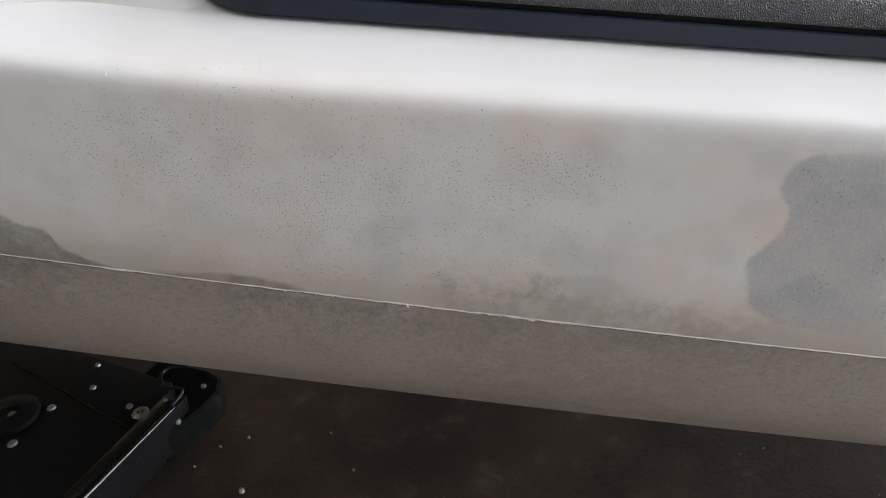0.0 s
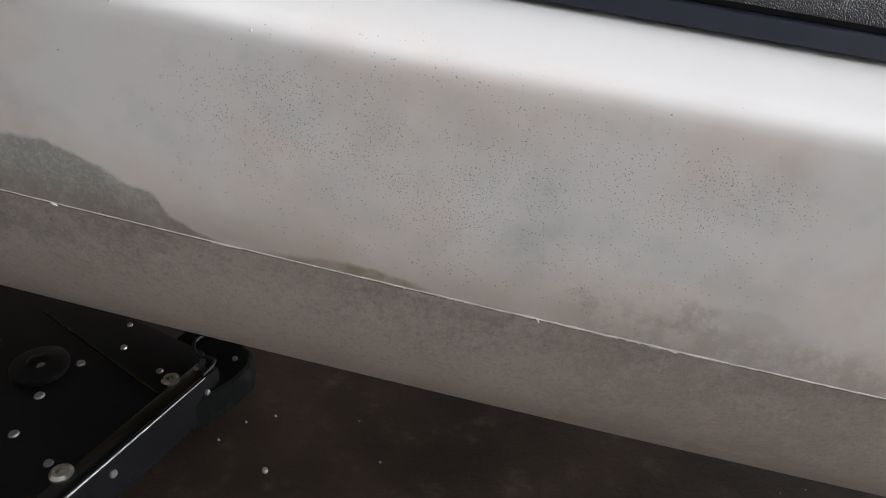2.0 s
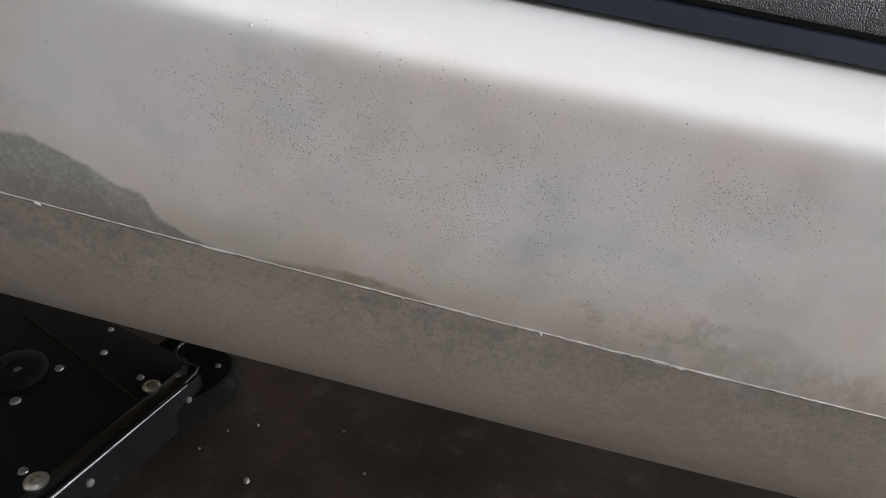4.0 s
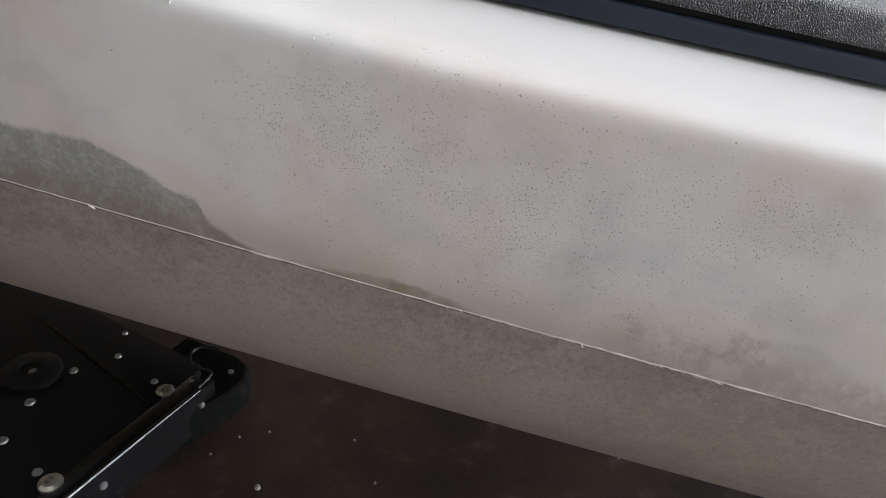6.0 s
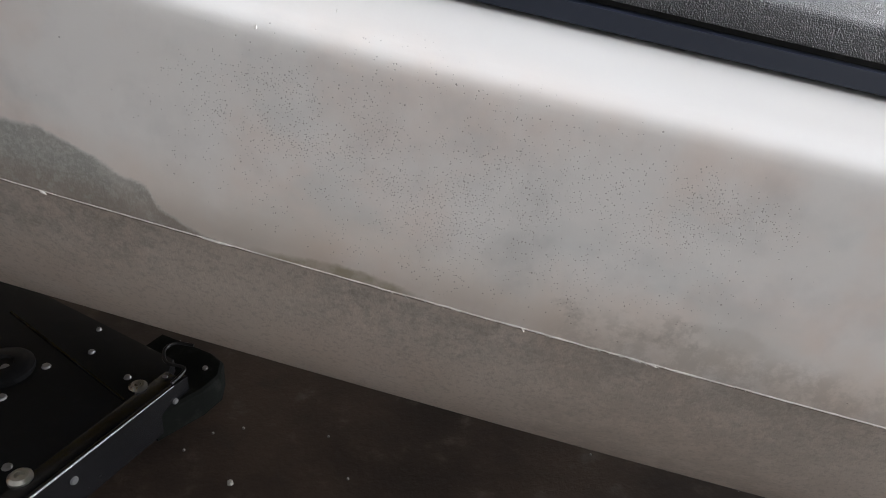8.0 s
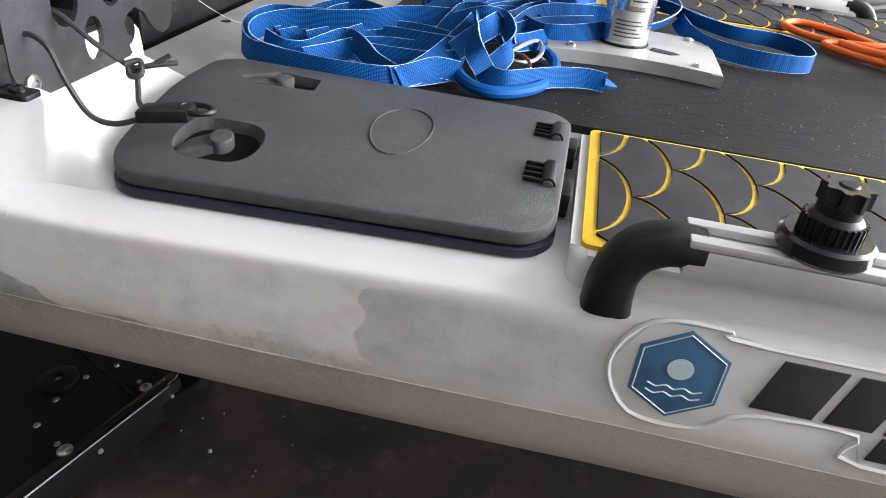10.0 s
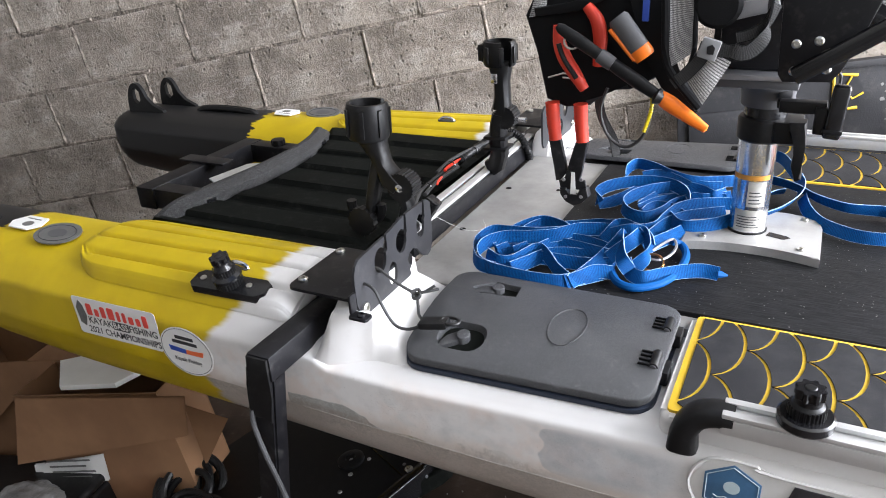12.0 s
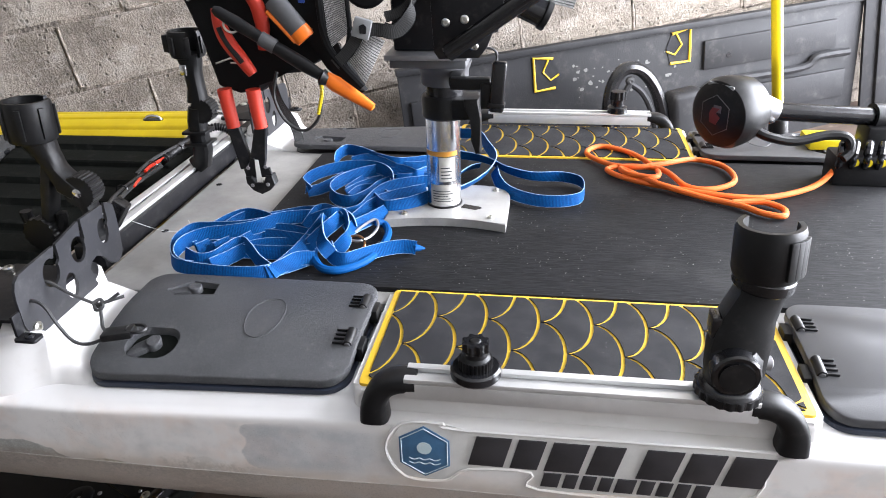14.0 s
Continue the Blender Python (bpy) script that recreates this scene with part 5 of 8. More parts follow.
def body_line(ob, name, points, widths, depth, m=None, mat="black_plastic"):
    """A flattened moulded arm through points, its half-width given at each."""
    line = [Vector(p) for p in points]
    secs = []
    for i, p in enumerate(line):
        a, b = line[max(i - 1, 0)], line[min(i + 1, len(line) - 1)]
        t = (b - a).normalized()
        s = t.cross(Vector((0, 1, 0))).normalized()
        w, d = widths[i], depth
        ring = []
        for k in range(12):
            q = 2 * math.pi * k / 12
            c, e = math.cos(q), math.sin(q)
            ring.append(p + s * w * math.copysign(abs(c) ** 0.7, c) + Vector((0, 1, 0)) * d * math.copysign(abs(e) ** 0.7, e))
        secs.append(ring)
    bm = loft(secs)
    if m:
        bm.transform(m)
    return part(name, bm, mat, ob)


holder = thing("rod_holder", "black plastic adjustable rod holder clamped to the bow rail", "rod holder", (-0.49, 0.27, 0.033), group="rod holders")
cup(holder, at(-0.536, 0.27, 0.187, 0, 2, 60), 0.0345, 0.060)
body_line(holder, "arm", [(-0.530, 0.27, 0.19), (-0.520, 0.27, 0.165), (-0.512, 0.27, 0.145), (-0.500, 0.27, 0.122), (-0.484, 0.27, 0.110)], [0.025, 0.016, 0.012, 0.019, 0.015], 0.018)
body_line(holder, "arm", [(-0.520, 0.27, 0.150), (-0.530, 0.27, 0.12), (-0.538, 0.27, 0.09), (-0.545, 0.27, 0.06)], [0.012, 0.011, 0.010, 0.009], 0.016)
bm = bmesh.new()
hook_line = [(-0.556 + 0.030 * math.cos(a), 0.27, 0.068 + 0.030 * math.sin(a)) for a in [radians(170 + 200 * k / 12) for k in range(13)]]
part("rod_cradle", tube(hook_line, 0.009, 8, bm=bm), "black_plastic", holder)
part("cradle_grip", knurl(0.026, 0.014, 14, 0.002, at(-0.556, 0.262, 0.045, 90)), "black_plastic", holder)
part("pivot", knurl(0.025, 0.03, 26, 0.0016, at(-0.478, 0.285, 0.113, 90)), "black_plastic", holder)
part("pivot_bolt", lathe([(0.007, 0), (0.007, 0.003), (0.004, 0.0045), (0, 0.0045)], at(-0.478, 0.2548, 0.113, 90), 14), "chrome", holder, "bright pivot bolt")
body_line(holder, "stem", [(-0.480, 0.27, 0.112), (-0.474, 0.27, 0.08), (-0.478, 0.27, 0.055), (-0.482, 0.27, 0.033)], [0.012, 0.010, 0.013, 0.018], 0.016)
part("lever", box((-0.012, -0.01, 0), (0.012, 0.01, 0.05), 0.004, m=at(-0.462, 0.29, 0.045, 0, 35)), "black_gloss", holder)
part("stem_collar", lathe([(0.024, 0), (0.024, 0.008), (0.017, 0.014), (0.014, 0.022)], at(-0.482, 0.27, 0.0328), 20), "black_plastic", holder)

holder = thing("rod_holder", "tall black plastic rod holder standing on the bow rail", "rod holder", (-0.44, 0.57, 0.0), group="rod holders")
HB = (-0.478, 0.63)
cup(holder, at(-0.430, 0.57, 0.245, 0, 0, -30), 0.031, 0.046)
part("cup_lug", box((-0.468, 0.555, 0.255), (-0.455, 0.585, 0.285), 0.003), "black_plastic", holder)
part("steel_insert", box((-0.006, -0.002, -0.009), (0.006, 0.002, 0.009), 0.001, m=at(-0.430, 0.541, 0.228)), "chrome", holder)
body_line(holder, "arm", [(-0.430, 0.57, 0.25), (-0.428, 0.57, 0.235), (-0.427, 0.57, 0.215), (-0.426, 0.57, 0.19), (-0.428, 0.57, 0.165)], [0.022, 0.019, 0.014, 0.014, 0.018], 0.017)
part("pivot", knurl(0.022, 0.03, 22, 0.0016, at(-0.418, 0.585, 0.150, 90)), "black_plastic", holder)
part("pivot_bolt", lathe([(0.005, 0), (0.005, 0.02), (0, 0.02)], at(-0.400, 0.57, 0.146, 0, 90), 10), "chrome", holder)
body_line(holder, "stem", [(-0.432, 0.57, 0.155), (-0.436, 0.57, 0.13), (-0.437, 0.57, 0.10), (-0.437, 0.575, 0.075), (-0.45, 0.59, 0.045), (-0.468, 0.60, 0.0328)], [0.014, 0.016, 0.017, 0.017, 0.018, 0.018], 0.017)
for k in range(2):
    part("rib", box((-0.460, 0.5485, 0.085 + 0.022 * k), (-0.414, 0.5915, 0.091 + 0.022 * k), 0.002), "black_plastic", holder)

conduit = thing("wiring_conduit", "black corrugated conduit with a red and black wire along the rail", "wiring", (-0.5, 0.6, 0.03))
line = spline([(-0.453, 0.782, -0.007), (-0.449, 0.758, 0.022), (-0.464, 0.755, 0.050), (-0.487, 0.747, 0.062), (-0.511, 0.725, 0.058), (-0.525, 0.690, 0.050), (-0.540, 0.62, 0.038), (-0.545, 0.60, 0.034)], 10)
part("conduit", tube(line, 0.0090, 10, taper=[1.0 if k % 2 else 0.76 for k in range(len(line))]), "black_plastic", conduit)
part("wire", tube(spline([(-0.545, 0.60, 0.034), (-0.552, 0.54, 0.030), (-0.545, 0.46, 0.032), (-0.53, 0.40, 0.036), (-0.50, 0.33, 0.04)], 8), 0.0042, 7), "cord_black", conduit)
part("wire", tube(spline([(-0.540, 0.61, 0.040), (-0.548, 0.57, 0.037), (-0.546, 0.545, 0.036)], 8), 0.0032, 7), "red_plastic", conduit, "short red wire")
part("wire", tube(spline([(-0.535, 0.585, 0.032), (-0.54, 0.50, 0.030), (-0.525, 0.42, 0.034)], 8), 0.0042, 7), "cord_black", conduit)
part("wire", tube(spline([(-0.505, 0.695, 0.058), (-0.532, 0.655, 0.050), (-0.552, 0.59, 0.044), (-0.556, 0.53, 0.036)], 8), 0.0035, 7), "cord_black", conduit)
part("wire", tube(spline([(-0.530, 0.50, 0.040), (-0.524, 0.475, 0.041), (-0.520, 0.46, 0.040)], 6), 0.0022, 7), "red_plastic", conduit, "short red wire")
for k, (x, y, z) in enumerate(((-0.533, 0.655, 0.042), (-0.547, 0.575, 0.034), (-0.541, 0.455, 0.033))):
    part("cable_tie", tube([(x + 0.011 * math.cos(q), y, z + 0.011 * math.sin(q)) for q in [2 * math.pi * j / 14 for j in range(14)]], 0.0012, 5, closed=True), "black_gloss", conduit)
line_ob = thing("fishing_line", "loose curl of clear fishing line on the deck", "line", (-0.44, 0.33, -0.006))
part("strand", tube(spline([(-0.48, 0.30, 0.06), (-0.455, 0.33, 0.035), (-0.43, 0.355, 0.01), (-0.41, 0.375, -0.004), (-0.395, 0.40, -0.006), (-0.41, 0.425, -0.004)], 10), 0.0003, 5), "paper_white", line_ob)
for p in ((-0.433, 0.386), (-0.35, 0.40), (-0.43, 0.60), (-0.33, 0.62)):
    part("deck_hole", lathe([(0.006, 0.0), (0.006, 0.0006), (0, 0.0006)], at(p[0], p[1], -0.0088), 14), "black_gloss", boat, "dark drilled hole")

mount = thing("track_mount", "black plastic twist mount on a short track on the bow", "mount", (-0.6, 0.03, 0.02))
mm = at(-0.648, 0.022, 0.0205, 14, 0, 3)
oct_ = [(-0.068, -0.012), (-0.06, -0.020), (0.056, -0.020), (0.070, -0.010), (0.070, 0.010), (0.058, 0.018), (-0.058, 0.018), (-0.068, 0.010)]
part("track", prism(oct_, -0.006, 0.008, 0.002, m=mm), "black_gloss", mount)
part("drum", knurl(0.0215, 0.012, 30, 0.0012, mm @ at(0.0, 0, 0.008)), "black_plastic", mount)
part("drum", lathe([(0.0225, 0.0), (0.0225, 0.004), (0.0165, 0.008), (0.0155, 0.020), (0.0125, 0.024), (0.0115, 0.030)], mm @ at(0.0, 0, 0.0202), 24), "black_gloss", mount)
part("drum_ribs", knurl(0.0172, 0.010, 24, 0.0012, mm @ at(0.0, 0, 0.029)), "black_plastic", mount)
part("knob", knurl(0.0145, 0.009, 8, 0.0030, mm @ at(0.0, 0, 0.0502)), "black_gloss", mount)
part("knob_socket", lathe([(0.005, 0), (0.0042, 0.001), (0, 0.001)], mm @ at(0, 0, 0.0593), 12), "black_plastic", mount)
for x in (-0.05, 0.036):
    part("screw", lathe([(0.005, 0), (0.005, 0.0015), (0, 0.002)], mm @ at(x, 0.0, 0.008), 12), "bolt_steel", mount)


# ---------- side rails ----------
def side_rail(far):
    ob = thing("grab_rail", "silver track rail on black plastic end feet", "rail", flip((0.245, -0.01, -0.02)) if far else (0.245, -0.01, -0.02), group="side rails")
    f = (lambda bm: (bm.transform(Matrix.Translation((0, 1, 0)) @ Matrix.Diagonal((1, -1, 1, 1))), bm)[1]) if far else (lambda bm: bm)
    y = -0.013
    bm = box((0.062, y - 0.016, 0.006), (0.430, y + 0.016, 0.026), 0.002)
    part("rail_body", f(bm), "aluminium", ob)
    part("rail_lip", f(box((0.062, y - 0.016, 0.0262), (0.430, y - 0.0065, 0.032), 0.0015)), "aluminium", ob)
    part("rail_lip", f(box((0.062, y + 0.0065, 0.0262), (0.430, y + 0.016, 0.032), 0.0015)), "aluminium", ob)
    for x0, d in ((0.068, -1), (0.428, 1)):
        pts = [(x0 - d * 0.006, y, 0.020), (x0 + d * 0.014, y, 0.0195), (x0 + d * 0.030, y, 0.012), (x0 + d * 0.0400, y - 0.001, -0.002), (x0 + d * 0.0430, y - 0.002, -0.016), (x0 + d * 0.0430, y - 0.003, -0.031)]
        line = spline(pts, 5)
        secs = []
        for i, p in enumerate(line):
            a, b = line[max(i - 1, 0)], line[min(i + 1, len(line) - 1)]
            t = (b - a).normalized()
            side = Vector((0, 1, 0))
            up = side.cross(t).normalized()
            fl = i / (len(line) - 1)
            w, h = 0.0165 + 0.001 * fl, 0.0105 + 0.0065 * fl
            secs.append([p + side * w * math.copysign(abs(math.cos(q)) ** 0.6, math.cos(q)) + up * h * math.copysign(abs(math.sin(q)) ** 0.6, math.sin(q)) for q in [2 * math.pi * k / 16 for k in range(16)]])
        part("end_foot", f(loft(secs)), "black_plastic", ob, "black moulded end foot")
    return ob


side_rail(False)
side_rail(True)

knob = thing("twist_mount", "black toothed twist mount on the side rail", "mount", (0.139, -0.013, 0.032))
part("base_ring", lathe([(0.025, 0.0), (0.0275, 0.003), (0.0275, 0.011), (0.025, 0.013), (0.020, 0.013)], at(0.139, -0.013, 0.0322), 28), "black_gloss", knob)
part("gear", knurl(0.0185, 0.011, 28, 0.0015, at(0.139, -0.013, 0.0452)), "black_plastic", knob)
part("cap", lathe([(0.016, 0), (0.013, 0.003), (0.013, 0.009)], at(0.139, -0.013, 0.0562), 24), "black_plastic", knob)
part("star", knurl(0.0148, 0.011, 8, 0.003, at(0.139, -0.013, 0.0652)), "black_gloss", knob)
part("socket", lathe([(0.006, 0), (0.005, 0.001), (0, 0.001)], at(0.139, -0.013, 0.0763), 12), "black_plastic", knob)
knob = thing("twist_mount", "black toothed twist mount on the side rail", "mount", (0.355, 1.013, 0.032))
part("base_ring", lathe([(0.022, 0.0), (0.022, 0.012), (0.015, 0.016), (0.015, 0.03)], at(0.355, 1.013, 0.0322), 22), "black_gloss", knob)
part("star", knurl(0.018, 0.018, 9, 0.003, at(0.355, 1.013, 0.062)), "black_plastic", knob)

holder = thing("rod_holder", "tall black plastic rod holder with an open collar on the rail", "rod holder", (0.398, -0.016, 0.032), group="rod holders")
part("swivel_base", lathe([(0.029, 0.0), (0.0325, 0.003), (0.0325, 0.012), (0.029, 0.017), (0.024, 0.019)], at(0.398, -0.015, 0.0325), 30), "black_gloss", holder)
part("base_rib", knurl(0.0338, 0.009, 20, 0.0014, at(0.398, -0.015, 0.035)), "black_plastic", holder)
part("neck", lathe([(0.026, 0.0), (0.028, 0.014), (0.027, 0.030), (0.020, 0.040)], at(0.399, -0.014, 0.0505), 26), "black_plastic", holder)
part("pivot_ring", lathe([(0.022, 0), (0.024, 0.002), (0.024, 0.036), (0.02, 0.038)], at(0.397, -0.041, 0.071, -90), 26), "black_gloss", holder)
part("pivot_cap", lathe([(0.015, 0), (0.017, 0.003), (0, 0.004)], at(0.397, -0.0405, 0.071, 90), 20), "black_plastic", holder)
body_line(holder, "tube_back", [(0.401, -0.010, 0.062), (0.402, -0.006, 0.085), (0.406, -0.002, 0.108), (0.411, 0.003, 0.124), (0.4165, 0.006, 0.140), (0.418, 0.008, 0.152), (0.4195, 0.010, 0.164)],
          [0.030, 0.031, 0.0300, 0.0255, 0.0232, 0.0245, 0.028], 0.021)
part("side_latch", box((0.372, -0.016, 0.098), (0.382, 0.006, 0.122), 0.003), "black_gloss", holder)
cup(holder, at(0.4205, 0.011, 0.157, 0, 4, 121), 0.0325, 0.055, (13, 14, 15, 16), 8)
part("collar_band", lathe([(0.028, 0.0), (0.0295, 0.002), (0.0295, 0.012), (0.028, 0.014)], at(0.4195, 0.010, 0.147, 0, 4), 28), "black_gloss", holder)
part("side_bolt", lathe([(0.0075, 0), (0.0075, 0.010), (0.004, 0.012), (0, 0.012)], at(0.4265, -0.008, 0.068, 0, 90), 14), "grey_metal", holder, "dull steel pivot bolt")


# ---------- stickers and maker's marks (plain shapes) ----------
def on_side(x, z, y=-0.0262):
    """A frame on the hull side: local x runs aft, local y up, local z out of the hull."""
    return Matrix(((1, 0, 0, x), (0, 0, -1, y), (0, 1, 0, z), (0, 0, 0, 1)))


def lettering(name, text, size, m, mat, parent, label=""):
    c = bpy.data.curves.new(name, "FONT")
    c.body, c.size, c.align_x, c.align_y, c.resolution_u, c.offset = text, size, "CENTER", "CENTER", 3, size * 0.018
    tmp = bpy.data.objects.new(name, c)
    scene.collection.objects.link(tmp)
    me = bpy.data.meshes.new_from_object(tmp.evaluated_get(bpy.context.evaluated_depsgraph_get()))
    bpy.data.objects.remove(tmp)
    bm = bmesh.new()
    bm.from_mesh(me)
    bpy.data.meshes.remove(me)
    bm.transform(m)
    return part(name, bm, mat, parent, label, 0)


stk = thing("sticker", "white rectangular sticker with red and black print on the yellow bow", "sticker", (-0.875, -0.0262, -0.068), group="bow stickers")
sm = on_side(-0.874, -0.067)
part("film", prism(rounded(-0.098, -0.036, 0.098, 0.036, 0.006), 0, 0.0006, m=sm @ pose(0, 0, 0, 0, 0, 1.5)), "paper_white", stk)
sm = sm @ pose(0, 0, 0.0007, 0, 0, 1.5)
xx = -0.066
for w, h in ((0.013, 0.022), (0.010, 0.014), (0.011, 0.021), (0.015, 0.022), (0.008, 0.019), (0.008, 0.019), (0.011, 0.014), (0.010, 0.014), (0.011, 0.022)):
    part("print_bar", prism(rounded(xx, 0.004, xx + w, 0.004 + h, 0.003, 3), 0, 0.0004, m=sm), "print_red", stk)
    xx += w + 0.0058
part("print_shape", prism([(-0.09, -0.014), (-0.078, -0.02), (-0.07, 0.0), (-0.074, 0.02), (-0.082, 0.03), (-0.092, 0.014)], 0, 0.0004, m=sm), "print_grey", stk)
for word, size, px in (("KAYAK", 0.0178, -0.0395), ("FISHING", 0.0178, 0.0615)):
    lettering("print_line", word, size, sm @ pose(px, -0.0065, 0.0003), "print_dark", stk)
part("print_panel", prism(rounded(-0.0105, -0.0145, 0.0285, 0.0015, 0.002, 3), 0, 0.0003, m=sm), "print_dark", stk)
lettering("print_line", "BASS", 0.0165, sm @ pose(0.009, -0.0065, 0.0006), "paper_white", stk)
lettering("print_line", "2021 CHAMPIONSHIPS", 0.0172, sm @ pose(0.012, -0.0245, 0.0003), "print_dark", stk)

stk = thing("sticker", "white oval sticker with a small boat drawing on the bow", "sticker", (-0.722, -0.0262, -0.087), group="bow stickers")
sm = on_side(-0.723, -0.0865)
part("film", prism(oval(0, 0, 0.055, 0.044), 0, 0.0006, m=sm), "paper_white", stk)
part("border", tube([(-0.723 + 0.052 * math.cos(a), -0.0269, -0.0865 + 0.041 * math.sin(a)) for a in [2 * math.pi * k / 48 for k in range(48)]], 0.0005, 4, closed=True), "print_dark", stk)
sm = sm @ pose(0, 0, 0.0007)
part("print_shape", prism([(-0.036, 0.006), (-0.034, -0.003), (0.0, -0.004), (0.0, 0.004)], 0, 0.0004, m=sm), "print_blue", stk)
part("print_shape", prism([(0.0, 0.004), (0.0, -0.004), (0.034, -0.003), (0.037, 0.006), (0.012, 0.004)], 0, 0.0004, m=sm), "print_orange", stk)
part("print_bar", prism(rounded(-0.018, 0.022, 0.020, 0.028, 0.001, 2), 0, 0.0004, m=sm), "print_dark", stk)
part("print_bar", prism(rounded(-0.026, 0.013, 0.026, 0.019, 0.001, 2), 0, 0.0004, m=sm), "print_dark", stk)
lettering("print_line", "Kayak Fishing", 0.0105, sm @ pose(0, -0.0165, 0.0003), "print_dark", stk)


def on_top(x, y, far):
    """A frame lying on the crowned bow."""
    crown = 0.040 - 0.018 * min(1, max(0, (-x - 0.6) / 0.8))
    s = max(0.0, (-x - 1.05) / 0.82)
    k = 1 - 0.14 * s * s
    yy = (y - 0.1) / k + 0.1
    z0 = -0.02 + 1.25 * crown * (1 - ((yy - 0.1) / 0.125) ** 2)
    z0 = -0.055 + (z0 + 0.055) * k
    slope = -2 * 1.25 * crown * (yy - 0.1) / 0.125 ** 2
    a = math.degrees(math.atan(slope))
    return pose(x, 1 - y, z0 + 0.0012, -a, 0, 180) if far else pose(x, y, z0 + 0.0012, a, 0, 0)


for far in (False, True):
    m0 = on_top(-1.115, 0.075, far)
    stk = thing("sticker", "dark grey oval club sticker on the bow", "sticker", m0.translation, group="bow stickers")
    part("film", prism(oval(0, 0, 0.052, 0.036), -0.002, 0.0006, m=m0), "print_grey", stk)
    bm = tube([(0.042 * math.cos(a), 0.027 * math.sin(a), 0.0008) for a in [2 * math.pi * k / 40 for k in range(40)]], 0.0009, 4, closed=True)
    bm.transform(m0)
    part("print_ring", bm, "print_dark", stk)
    part("print_shape", prism(oval(0, 0, 0.022, 0.014, 12), 0, 0.001, m=m0), "grey_cast", stk)
    m0 = on_top(-1.225, 0.095, far)
    stk = thing("sticker", "white hexagonal sticker with a small crest on the bow", "sticker", m0.translation, group="bow stickers")
    part("film", prism([(-0.042, -0.005), (-0.026, -0.026), (0.026, -0.026), (0.042, -0.005), (0.027, 0.024), (-0.027, 0.024)], -0.002, 0.0006, m=m0), "paper_white", stk)
    part("print_shape", prism(oval(0.006, -0.006, 0.013, 0.010, 10), 0, 0.0011, m=m0), "print_grey", stk)
    part("print_bar", prism(rounded(-0.02, 0.012, 0.02, 0.015, 0.001, 2), 0, 0.0011, m=m0), "print_grey", stk)

# recessed maker's badge on the side: a plate with plain dark blocks
badge = [(0.036, -0.069), (0.056, -0.031), (0.104, -0.027), (0.132, -0.034), (0.456, -0.032), (0.450, -0.048), (0.424, -0.106), (0.212, -0.112), (0.202, -0.087), (0.132, -0.090), (0.104, -0.110), (0.057, -0.108)]
sm = on_side(0, 0, -0.0252)
bplate = part("badge_plate", prism(badge, 0, 0.0012, 0.0005, m=sm), "badge_grey", boat, "grey recessed badge plate with plain dark blocks")
part("badge_rim", tube(spline([(x, -0.0262, z) for x, z in badge], 4, closed=True), 0.0019, 6, closed=True), "hull", bplate)
HX, HZ = 0.0815, -0.0685
hexa = [(HX + 0.0335 * math.sin(radians(60 * k)), HZ + 0.0365 * math.cos(radians(60 * k))) for k in range(6)]
part("badge_hexagon", prism(hexa, 0.0013, 0.0024, 0.0005, m=sm), "badge_blue", bplate, "blue hexagon with a pale disc and waves")
hexb = [(HX + 0.0305 * math.sin(radians(60 * k)), HZ + 0.0335 * math.cos(radians(60 * k))) for k in range(6)]
part("hexagon_line", tube([(x, -0.0278, z) for x, z in hexb], 0.0006, 4, closed=True), "badge_pale", bplate)
part("disc", prism(oval(HX, HZ + 0.0055, 0.0085, 0.0085, 20), 0.0025, 0.0030, m=sm), "badge_pale", bplate)
for k in range(2):
    part("wave", tube(spline([(HX - 0.018 + 0.006 * j, -0.0280, HZ - 0.0105 - 0.006 * k + 0.0012 * (-1) ** j) for j in range(7)], 4), 0.0007, 4), "badge_pale", bplate)


def badge_row(x, z0, z1, lean, widths, gap):
    """A row of slanted dark blocks in place of the maker's name; a width of None leaves a wider gap."""
    for w in widths:
        if w is None:
            x += gap * 2
            continue
        part("badge_block", prism([(x, z0), (x + w - gap, z0), (x + w - gap + lean, z1), (x + lean, z1)], 0.0013, 0.0030, 0.0005, m=sm), "letter_dark", bplate)
        x += w


badge_row(0.131, -0.0815, -0.0405, 0.010, (0.047, 0.038, 0.046, 0.039, None, 0.046, 0.044, 0.049), 0.0075)
badge_row(0.213, -0.1045, -0.0850, 0.004, (0.024, 0.019, 0.020, 0.018, 0.025, 0.020, 0.019, 0.019, 0.020), 0.0048)


# ---------- straps and rope on the deck ----------
def lay(pile, points, lean, width=0.0215):
    """One run of strap in a pile."""
    return part("webbing", ribbon(points, width, lean=lean), ["blue", "stitch"], pile, smooth=60)


near_pile = thing("webbing_strap", "tangled blue webbing strap with pale stitched edges, knotted", "strap", (-0.2, 0.33, 0.0), group="blue straps")
lay(near_pile, [(-0.151, 0.355, 0.0450), (-0.204, 0.347, 0.0420), (-0.238, 0.320, 0.0380), (-0.277, 0.309, 0.0340), (-0.318, 0.302, 0.0300), (-0.343, 0.277, 0.0240), (-0.340, 0.244, 0.0180), (-0.316, 0.226, 0.0140), (-0.275, 0.218, 0.0130), (-0.233, 0.215, 0.0130), (-0.195, 0.221, 0.0130), (-0.168, 0.243, 0.0130), (-0.137, 0.273, 0.0140)],
    [0.35, 0.35, 0.30, 0.30, 0.30, 0.15, -0.10, -0.10, -0.15, -0.20, -0.25, -0.40, -0.50])
